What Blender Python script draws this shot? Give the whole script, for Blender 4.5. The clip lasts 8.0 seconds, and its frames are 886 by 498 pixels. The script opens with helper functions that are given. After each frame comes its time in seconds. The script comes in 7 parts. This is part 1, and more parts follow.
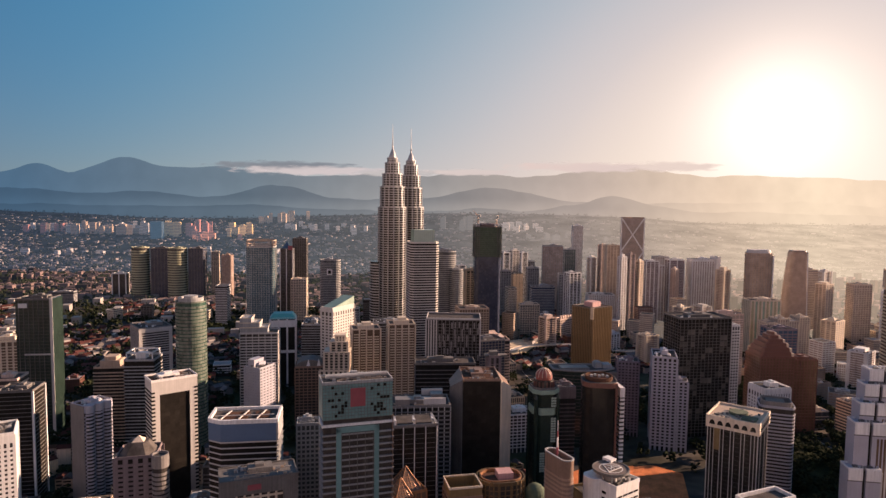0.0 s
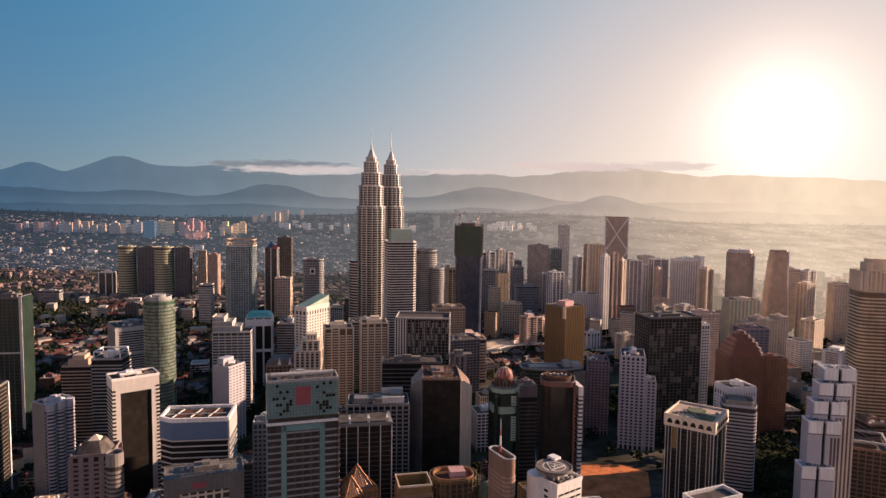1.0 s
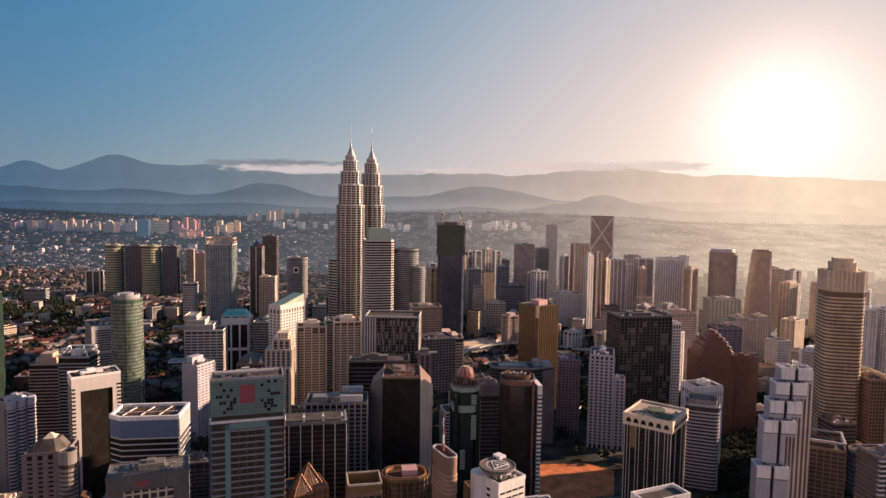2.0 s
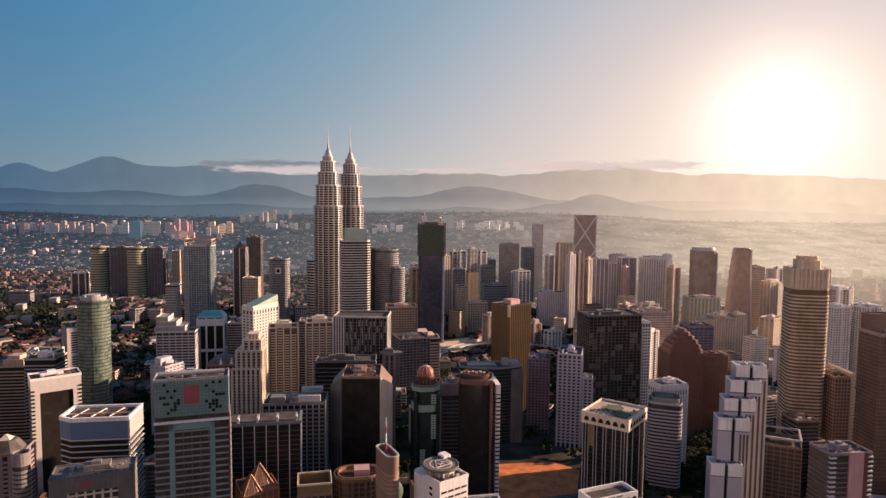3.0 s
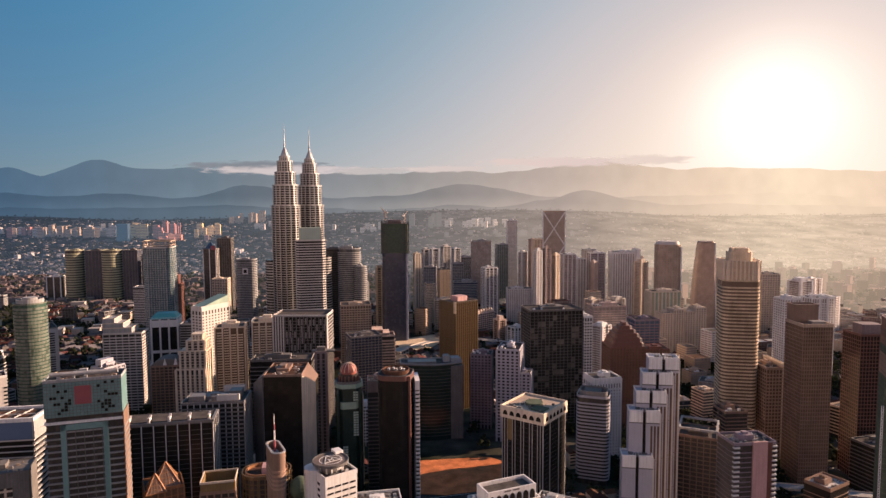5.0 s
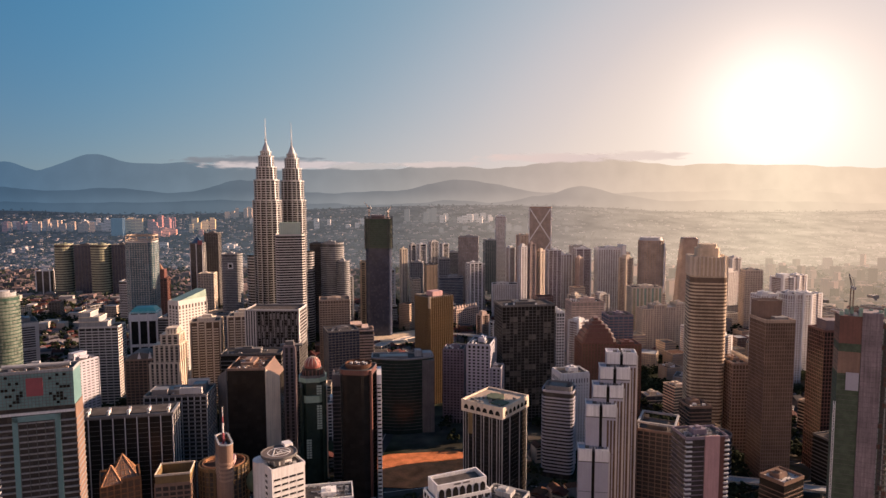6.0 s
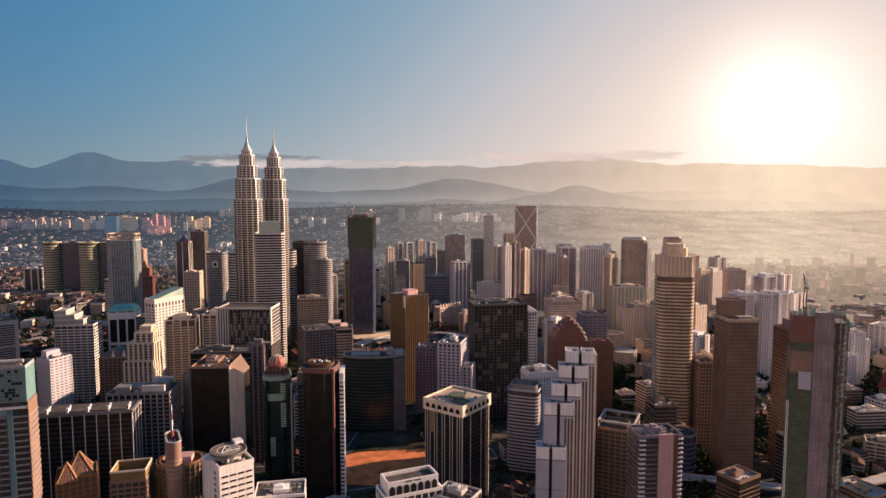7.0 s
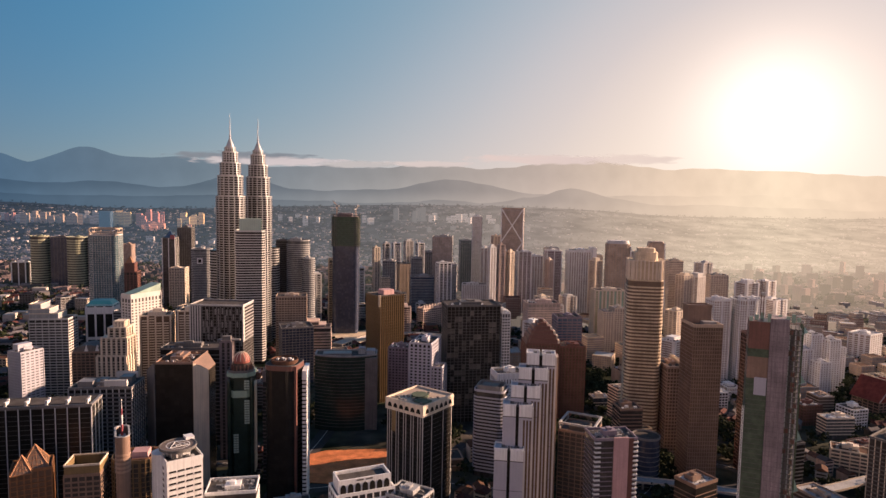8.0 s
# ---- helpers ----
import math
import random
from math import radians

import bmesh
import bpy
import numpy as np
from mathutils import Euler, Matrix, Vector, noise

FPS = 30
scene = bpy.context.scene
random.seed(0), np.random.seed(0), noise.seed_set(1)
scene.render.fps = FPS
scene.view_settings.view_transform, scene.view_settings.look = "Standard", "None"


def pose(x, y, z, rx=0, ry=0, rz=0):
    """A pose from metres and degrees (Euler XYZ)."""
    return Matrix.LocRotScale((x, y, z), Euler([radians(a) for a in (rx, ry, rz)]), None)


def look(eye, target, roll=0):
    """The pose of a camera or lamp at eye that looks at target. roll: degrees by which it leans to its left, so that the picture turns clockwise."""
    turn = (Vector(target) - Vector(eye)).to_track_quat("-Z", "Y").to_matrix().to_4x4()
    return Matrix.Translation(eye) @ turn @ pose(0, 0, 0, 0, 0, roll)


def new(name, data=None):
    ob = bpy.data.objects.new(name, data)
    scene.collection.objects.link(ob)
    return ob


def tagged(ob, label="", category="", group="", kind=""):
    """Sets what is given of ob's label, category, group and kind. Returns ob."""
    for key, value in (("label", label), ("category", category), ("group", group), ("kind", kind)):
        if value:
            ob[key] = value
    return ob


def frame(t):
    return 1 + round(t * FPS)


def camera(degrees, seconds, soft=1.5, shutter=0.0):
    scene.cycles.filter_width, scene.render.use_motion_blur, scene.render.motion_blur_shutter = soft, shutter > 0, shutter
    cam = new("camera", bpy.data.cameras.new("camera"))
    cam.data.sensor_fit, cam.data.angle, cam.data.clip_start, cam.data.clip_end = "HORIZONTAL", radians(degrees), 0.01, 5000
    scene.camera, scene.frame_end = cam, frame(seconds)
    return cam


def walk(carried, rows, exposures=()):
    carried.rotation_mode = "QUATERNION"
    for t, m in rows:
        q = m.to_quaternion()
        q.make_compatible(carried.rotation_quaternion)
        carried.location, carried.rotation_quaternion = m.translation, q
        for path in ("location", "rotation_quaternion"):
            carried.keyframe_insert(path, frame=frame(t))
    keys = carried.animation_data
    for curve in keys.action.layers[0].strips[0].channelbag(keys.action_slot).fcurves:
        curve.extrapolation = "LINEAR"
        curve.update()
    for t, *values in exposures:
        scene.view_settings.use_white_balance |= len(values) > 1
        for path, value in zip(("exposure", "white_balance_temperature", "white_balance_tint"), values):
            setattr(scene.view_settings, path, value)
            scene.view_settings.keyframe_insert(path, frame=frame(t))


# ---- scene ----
cam = camera(70.0, 8.0, soft=1.45)
# seconds, x, y, z, yaw, pitch, roll
ROWS = [
    (0.0, 0.1, -0.0, 270.0, -0.00, -4.12, -0.72),
    (0.5, 17.2, -0.9, 270.2, -0.02, -4.18, -0.76),
    (1.0, 33.1, -1.5, 270.4, -0.11, -4.18, -0.78),
    (1.5, 50.3, -0.9, 270.1, -0.12, -4.24, -0.89),
    (3.0, 100.8, -2.2, 270.5, -0.31, -4.23, -0.58),
    (3.5, 119.5, -2.3, 270.1, -0.42, -4.12, -0.04),
    (4.0, 136.2, -2.5, 270.0, -0.47, -4.12, 0.27),
    (4.5, 153.3, -3.4, 269.8, -0.43, -4.19, 0.34),
    (6.0, 201.9, -8.4, 269.4, -0.41, -4.79, 0.13),
    (6.5, 218.3, -9.6, 269.4, -0.40, -4.85, 0.06),
    (7.0, 233.5, -11.5, 269.9, -0.45, -4.90, -0.00),
    (7.5, 250.0, -13.0, 269.9, -0.48, -4.94, -0.10),
    (8.0, 262.0, -13.4, 269.9, -0.51, -4.82, -1.02),
]
walk(cam, [(t, pose(x, y, z, 90 + pitch, roll, yaw)) for t, x, y, z, yaw, pitch, roll in ROWS], [(0.0, 1.35, 7050, 30), (8.0, 1.35, 7050, 30)])

# ---- light ----
SUN_AZ, SUN_EL = radians(73.0), radians(14.5)          # azimuth from +y towards +x
sun_way = Vector((math.sin(SUN_AZ) * math.cos(SUN_EL), math.cos(SUN_AZ) * math.cos(SUN_EL), math.sin(SUN_EL)))
sun_data = bpy.data.lights.new("sun", "SUN")
sun_data.energy, sun_data.angle, sun_data.color = 4.6, radians(0.6), (1.0, 0.74, 0.50)
sun = new("sun", sun_data)
sun.matrix_world = look((0, 0, 900), Vector((0, 0, 900)) - sun_way)

world = bpy.data.worlds.new("morning_sky")
scene.world = world
world.use_nodes = True
wn, wl = world.node_tree.nodes, world.node_tree.links
wn.clear()


def wnode(kind, **values):
    n = wn.new(kind)
    for k, v in values.items():
        setattr(n, k, v)
    return n


def wmath(op, a, b=None):
    n = wnode("ShaderNodeMath", operation=op)
    for i, v in enumerate((a, b)):
        if v is None:
            continue
        if isinstance(v, (int, float)):
            n.inputs[i].default_value = v
        else:
            wl.new(v, n.inputs[i])
    return n.outputs[0]


def wscaled(colour, factor):
    n = wnode("ShaderNodeVectorMath", operation="SCALE")
    if isinstance(colour, tuple):
        n.inputs[0].default_value = colour
    else:
        wl.new(colour, n.inputs[0])
    if isinstance(factor, (int, float)):
        n.inputs["Scale"].default_value = factor
    else:
        wl.new(factor, n.inputs["Scale"])
    return n.outputs[0]


def wadd(a, b):
    n = wnode("ShaderNodeVectorMath", operation="ADD")
    wl.new(a, n.inputs[0])
    wl.new(b, n.inputs[1])
    return n.outputs[0]


sky = wnode("ShaderNodeTexSky", sky_type="NISHITA", sun_disc=False, sun_elevation=SUN_EL, sun_rotation=SUN_AZ, altitude=200, air_density=1.2, dust_density=0.8, ozone_density=3.0)
coord = wnode("ShaderNodeTexCoord")
# hazy glare painted into the sky, well away from the sun lamp's direction
GLOW_AZ, GLOW_EL = radians(27.8), radians(7.0)
glow_way = (math.sin(GLOW_AZ) * math.cos(GLOW_EL), math.cos(GLOW_AZ) * math.cos(GLOW_EL), math.sin(GLOW_EL))
dot = wnode("ShaderNodeVectorMath", operation="DOT_PRODUCT")
wl.new(coord.outputs["Generated"], dot.inputs[0])
dot.inputs[1].default_value = glow_way
near = wmath("MAXIMUM", dot.outputs["Value"], 0.0)
sep = wnode("ShaderNodeSeparateXYZ")
wl.new(coord.outputs["Generated"], sep.inputs[0])
up = wmath("MAXIMUM", sep.outputs["Z"], 0.0)
low = wmath("POWER", wmath("SUBTRACT", 1.0, up), 9.0)     # haze that thickens towards the horizon
GAIN = 2.55                                               # what the exposure makes of a sky value


def lin(c):
    """Display colour to light, with the white balance taken back out."""
    return tuple(k * ((v / 255 + 0.055) / 1.055) ** 2.4 for v, k in zip(c, (0.945, 1.0, 0.955)))


def sky_ramp(stops):
    """Colours by the angle from the painted glare, in degrees."""
    n = wnode("ShaderNodeValToRGB")
    e = n.color_ramp.elements
    n.color_ramp.interpolation = "B_SPLINE"
    while len(e) < len(stops):
        e.new(0.5)
    for k, (deg, c) in enumerate(stops):
        e[k].position = deg / 90
        e[k].color = (*(v / GAIN for v in lin(c)), 1)
    wl.new(angle, n.inputs["Fac"])
    return n.outputs["Color"]


angle = wmath("ADD", wmath("MULTIPLY", wmath("ARCCOSINE", dot.outputs["Value"]), 2 / math.pi), wmath("SUBTRACT", wmath("MULTIPLY", up, 0.40), 0.03))
upper = sky_ramp(((0, (255, 255, 250)), (5, (251, 247, 238)), (9, (240, 232, 222)), (13, (226, 219, 212)), (18, (206, 205, 206)), (27, (172, 189, 200)), (38, (122, 163, 185)), (50, (90, 149, 181)), (61, (60, 136, 178)), (75, (42, 113, 158)), (90, (44, 98, 146))))
lower = sky_ramp(((0, (255, 253, 244)), (6, (250, 243, 228)), (12, (238, 228, 213)), (20, (219, 211, 203)), (30, (198, 198, 196)), (40, (174, 184, 184)), (52, (138, 160, 164)), (62, (116, 143, 154)), (90, (118, 130, 138))))
blend = wnode("ShaderNodeMix", data_type="RGBA")
wl.new(low, blend.inputs["Factor"])
wl.new(upper, blend.inputs["A"])
wl.new(lower, blend.inputs["B"])
total = wadd(wscaled(sky.outputs["Color"], 0.002), blend.outputs["Result"])
total = wadd(total, wscaled((0.16, 0.15, 0.13), wmath("POWER", near, 260.0)))
# bright air round the sun itself
sdot = wnode("ShaderNodeVectorMath", operation="DOT_PRODUCT")
wl.new(coord.outputs["Generated"], sdot.inputs[0])
sdot.inputs[1].default_value = sun_way
total = wadd(total, wscaled((0.50, 0.44, 0.36), wmath("POWER", wmath("MAXIMUM", sdot.outputs["Value"], 0.0), 16.0)))
# unseen warm fill added opposite the glare to brighten facades facing the camera
far = wmath("MAXIMUM", wmath("MULTIPLY", dot.outputs["Value"], -1.0), 0.0)
total = wadd(total, wscaled((0.78, 0.52, 0.355), wmath("MULTIPLY", far, wmath("POWER", wmath("SUBTRACT", 1.0, up), 3.0))))
back = wnode("ShaderNodeBackground")
wl.new(total, back.inputs["Color"])
back.inputs["Strength"].default_value = 1.0
wl.new(back.outputs[0], wnode("ShaderNodeOutputWorld").inputs["Surface"])

# ---- materials ----


def material(name, colour, rough=0.6, metal=0.0, spread=0.25, scale=0.08, streak=0.0, bump=0.0, cells=None, cell_mix=0.5, cell_colour=None, per_object=0.0, per_island=0.0, spec=0.5):
    """Base colour with stains at two scales; streak: rain marks down a wall; cells: (width, height) of window bays that differ one from another."""
    m = bpy.data.materials.new(name)
    m.use_nodes = True
    n, l = m.node_tree.nodes, m.node_tree.links
    bsdf = n["Principled BSDF"]
    bsdf.inputs["Roughness"].default_value = rough
    bsdf.inputs["Metallic"].default_value = metal
    bsdf.inputs["Specular IOR Level"].default_value = spec
    tc = n.new("ShaderNodeTexCoord")
    value = None

    def times(a, b):
        k = n.new("ShaderNodeMath")
        k.operation = "MULTIPLY"
        l.new(a, k.inputs[0])
        l.new(b, k.inputs[1])
        return k.outputs[0]

    def ranged(src, lo, hi):
        k = n.new("ShaderNodeMapRange")
        l.new(src, k.inputs["Value"])
        k.inputs["From Min"].default_value, k.inputs["From Max"].default_value = 0.25, 0.75
        k.inputs["To Min"].default_value, k.inputs["To Max"].default_value = lo, hi
        return k.outputs[0]

    for s, amount in ((scale, spread), (scale * 9, spread * 0.5)):
        t = n.new("ShaderNodeTexNoise")
        t.inputs["Scale"].default_value = s
        t.inputs["Detail"].default_value = 4
        l.new(tc.outputs["Object"], t.inputs["Vector"])
        v = ranged(t.outputs["Fac"], 1 - amount, 1 + amount)
        value = v if value is None else times(value, v)
    if streak:
        mp = n.new("ShaderNodeMapping")
        mp.inputs["Scale"].default_value = (0.9, 0.9, 0.03)
        l.new(tc.outputs["Object"], mp.inputs["Vector"])
        t = n.new("ShaderNodeTexNoise")
        t.inputs["Scale"].default_value = 1.0
        t.inputs["Detail"].default_value = 3
        l.new(mp.outputs[0], t.inputs["Vector"])
        value = times(value, ranged(t.outputs["Fac"], 1 - streak, 1 + streak * 0.4))
    if per_object:
        oi = n.new("ShaderNodeObjectInfo")
        k = n.new("ShaderNodeMapRange")
        l.new(oi.outputs["Random"], k.inputs["Value"])
        k.inputs["To Min"].default_value, k.inputs["To Max"].default_value = 1 - per_object, 1 + per_object
        value = times(value, k.outputs[0])
    if per_island:
        g = n.new("ShaderNodeNewGeometry")
        k = n.new("ShaderNodeMapRange")
        l.new(g.outputs["Random Per Island"], k.inputs["Value"])
        k.inputs["To Min"].default_value, k.inputs["To Max"].default_value = 1 - per_island, 1 + per_island
        value = times(value, k.outputs[0])
    base = n.new("ShaderNodeVectorMath")
    base.operation = "SCALE"
    base.inputs[0].default_value = colour
    l.new(value, base.inputs["Scale"])
    out = base.outputs[0]
    if cells:
        sn = n.new("ShaderNodeVectorMath")
        sn.operation = "SNAP"
        l.new(tc.outputs["Object"], sn.inputs[0])
        sn.inputs[1].default_value = (cells[0], cells[0], cells[1])
        wn_ = n.new("ShaderNodeTexWhiteNoise")
        l.new(sn.outputs[0], wn_.inputs["Vector"])
        pw = n.new("ShaderNodeMath")
        pw.operation = "POWER"
        l.new(wn_.outputs["Value"], pw.inputs[0])
        pw.inputs[1].default_value = 4.0
        amt = n.new("ShaderNodeMath")
        amt.operation = "MULTIPLY"
        l.new(pw.outputs[0], amt.inputs[0])
        amt.inputs[1].default_value = cell_mix
        mix = n.new("ShaderNodeMix")
        mix.data_type = "RGBA"
        l.new(amt.outputs[0], mix.inputs["Factor"])
        l.new(out, mix.inputs["A"])
        c = cell_colour or tuple(min(1, v * 5 + 0.06) for v in colour)
        mix.inputs["B"].default_value = (*c, 1)
        out = mix.outputs["Result"]
    l.new(out, bsdf.inputs["Base Color"])
    if bump:
        t = n.new("ShaderNodeTexNoise")
        t.inputs["Scale"].default_value = 0.6
        l.new(tc.outputs["Object"], t.inputs["Vector"])
        b = n.new("ShaderNodeBump")
        b.inputs["Strength"].default_value = bump
        b.inputs["Distance"].default_value = 0.5
        l.new(t.outputs["Fac"], b.inputs["Height"])
        l.new(b.outputs[0], bsdf.inputs["Normal"])
    return m


WIN = (3.2, 3.6)
M = dict(
    white=material("white_paint", (0.70, 0.70, 0.69), 0.65, streak=0.25, spread=0.10),
    cream=material("cream_paint", (0.62, 0.53, 0.42), 0.7, streak=0.25, spread=0.12),
    tan=material("tan_paint", (0.42, 0.32, 0.24), 0.7, streak=0.25, spread=0.15),
    concrete=material("weathered_concrete", (0.315, 0.325, 0.33), 0.85, streak=0.3, spread=0.2),
    darkconc=material("dark_concrete", (0.13, 0.125, 0.12), 0.85, streak=0.3, spread=0.25),
    roof=material("roof_felt", (0.085, 0.077, 0.072), 0.95, spread=0.4, scale=0.15, spec=0.06),
    rust=material("rusty_roof", (0.095, 0.052, 0.037), 0.95, spread=0.4, scale=0.2, spec=0.06),
    plant=material("roof_machinery", (0.30, 0.30, 0.30), 0.6, spread=0.3, per_object=0.4),
    granite=material("grey_granite", (0.19, 0.182, 0.18), 0.45, streak=0.2, spread=0.15),
    lilac=material("lilac_grey_cladding", (0.36, 0.365, 0.42), 0.5, streak=0.09, spread=0.08),
    brown=material("brown_granite", (0.32, 0.215, 0.16), 0.45, streak=0.2, spread=0.2),
    redbrown=material("red_brown_granite", (0.14, 0.058, 0.046), 0.45, streak=0.2, spread=0.2),
    pink=material("pink_plaster", (0.50, 0.30, 0.29), 0.7, streak=0.2, spread=0.12),
    gold=material("gold_cladding", (0.185, 0.125, 0.066), 0.38, 0.35, streak=0.15, spread=0.15),
    steel=material("stainless_steel", (0.44, 0.40, 0.35), 0.36, 0.5, spread=0.1),
    teal=material("teal_tiles", (0.115, 0.24, 0.245), 0.4, spread=0.1, cells=(1.9, 1.9), cell_mix=0.3, cell_colour=(0.20, 0.35, 0.35), per_object=0.12),
    tealroof=material("turquoise_roof", (0.05, 0.36, 0.36), 0.5, spread=0.15),
    greenring=material("grey_green_spandrel", (0.13, 0.16, 0.13), 0.4, spread=0.2, streak=0.3, cells=(2.4, 3.7), cell_mix=0.95, cell_colour=(0.02, 0.03, 0.022)),
    mauve=material("mauve_grey_concrete", (0.20, 0.16, 0.165), 0.85, streak=0.3, spread=0.2),
    pourgrey=material("lilac_grey_raw_concrete", (0.23, 0.19, 0.20), 0.85, streak=0.45, spread=0.3),
    palestone=material("pale_grey_stone", (0.49, 0.475, 0.455), 0.7, streak=0.14, spread=0.1),
    greenroof=material("pale_green_roof", (0.22, 0.33, 0.27), 0.6, spread=0.2),
    purple=material("violet_plaster", (0.20, 0.165, 0.20), 0.7, streak=0.2),
    dark=material("dark_glass", (0.042, 0.038, 0.036), 0.25, cells=WIN, cell_mix=0.28, cell_colour=(0.14, 0.13, 0.12), spec=0.5),
    black=material("black_glass", (0.020, 0.018, 0.016), 0.22, spread=0.3, cells=(4.0, 3.6), cell_mix=0.12, cell_colour=(0.08, 0.07, 0.06), spec=0.22),
    bronze=material("bronze_glass", (0.13, 0.09, 0.066), 0.2, cells=WIN, cell_mix=0.2, cell_colour=(0.20, 0.13, 0.08)),
    tanglass=material("tan_mirror_glass", (0.40, 0.295, 0.23), 0.35, cells=WIN, cell_mix=0.3, cell_colour=(0.36, 0.28, 0.22)),
    # window glass with the sunward haze painted in as lighter tan
    hazeglass=material("haze_lightened_glass", (0.30, 0.25, 0.22), 0.35, cells=WIN, cell_mix=0.4, cell_colour=(0.12, 0.095, 0.085)),
    smoke=material("smoke_glass", (0.22, 0.172, 0.155), 0.3, cells=WIN, cell_mix=0.2),
    blue=material("blue_glass", (0.045, 0.09, 0.15), 0.15, cells=WIN, cell_mix=0.25, cell_colour=(0.22, 0.27, 0.31)),
    pale_blue=material("pale_teal_glass", (0.065, 0.125, 0.145), 0.15, cells=WIN, cell_mix=0.3, cell_colour=(0.30, 0.34, 0.34)),
    bluepanel=material("blue_spandrel", (0.085, 0.145, 0.24), 0.3, spread=0.08),
    green=material("green_glass", (0.035, 0.075, 0.06), 0.18, cells=WIN, cell_mix=0.25, cell_colour=(0.20, 0.26, 0.20)),
    grey=material("grey_glass", (0.06, 0.065, 0.07), 0.2, cells=WIN, cell_mix=0.35, cell_colour=(0.28, 0.27, 0.26)),
    pale=material("pale_glass", (0.34, 0.44, 0.38), 0.2, spread=0.08),
    weathersteel=material("brushed_steel", (0.335, 0.34, 0.345), 0.38, 0.5, spread=0.15),
    copper=material("copper_roof", (0.28, 0.14, 0.07), 0.45, 0.3, spread=0.3, scale=0.4),
    reddome=material("red_dome_tiles", (0.27, 0.075, 0.055), 0.6, spread=0.2),
    redsign=material("red_sign_panel", (0.26, 0.060, 0.075), 0.5, spread=0.1, scale=0.3),
    netting=material("green_safety_net", (0.060, 0.088, 0.056), 0.9, spread=0.35, scale=0.2),
    soil=material("red_laterite_soil", (0.55, 0.19, 0.08), 0.95, spread=0.4, scale=0.09, bump=0.8, spec=0.05),
    asphalt=material("asphalt", (0.050, 0.048, 0.047), 0.95, spread=0.3, scale=0.05, spec=0.08),
    line=material("road_paint", (0.6, 0.6, 0.58), 0.7),
    yellow=material("ochre_paint", (0.18, 0.12, 0.05), 0.65, streak=0.2),
    sandy=material("sand_paint", (0.55, 0.44, 0.31), 0.7, streak=0.25, per_object=0.15),
    peach=material("peach_paint", (0.52, 0.40, 0.34), 0.7, streak=0.25, per_object=0.15),
    olive=material("olive_render", (0.30, 0.31, 0.21), 0.6, streak=0.25, spread=0.12),
    deepgreen=material("deep_green_glass", (0.016, 0.030, 0.024), 0.24, spread=0.3, cells=(2.6, 3.7), cell_mix=0.12, cell_colour=(0.06, 0.09, 0.07)),
    navy=material("navy_glass", (0.035, 0.045, 0.075), 0.2, cells=WIN, cell_mix=0.3, cell_colour=(0.13, 0.14, 0.17)),
    darkpanel=material("dark_bronze_panel", (0.082, 0.074, 0.062), 0.5, spread=0.3, per_object=0.5),
    deepred=material("deep_red_tiles", (0.15, 0.042, 0.034), 0.9, spread=0.3, scale=0.2, spec=0.05),
    darkbrown=material("dark_brown_cladding", (0.21, 0.135, 0.10), 0.5, streak=0.2, spread=0.2),
    bandgrey=material("grey_ledge", (0.25, 0.25, 0.25), 0.8, streak=0.2, spread=0.2),
    pad=material("helipad_deck", (0.12, 0.092, 0.08), 0.8, spread=0.25, scale=0.3),
    grass=material("grass", (0.06, 0.075, 0.03), 0.95, spread=0.4, scale=0.03),
    leaf=material("tree_leaves", (0.022, 0.028, 0.015), 0.95, spread=0.35, scale=0.3, per_island=0.4, spec=0.03),
    redtile=material("red_roof_tiles", (0.085, 0.034, 0.030), 0.9, spread=0.3, scale=0.05, per_island=0.5, spec=0.08),
    greytile=material("grey_sheet_roofs", (0.085, 0.08, 0.085), 0.75, spread=0.3, scale=0.05, per_island=0.9, spec=0.1),
    lowwall=material("pale_house_walls", (0.21, 0.195, 0.19), 0.8, spread=0.2, scale=0.05, per_island=0.95, spec=0.1),
    farwall=material("far_block_walls", (0.34, 0.31, 0.28), 0.8, spread=0.15, scale=0.02, per_island=0.25),
)


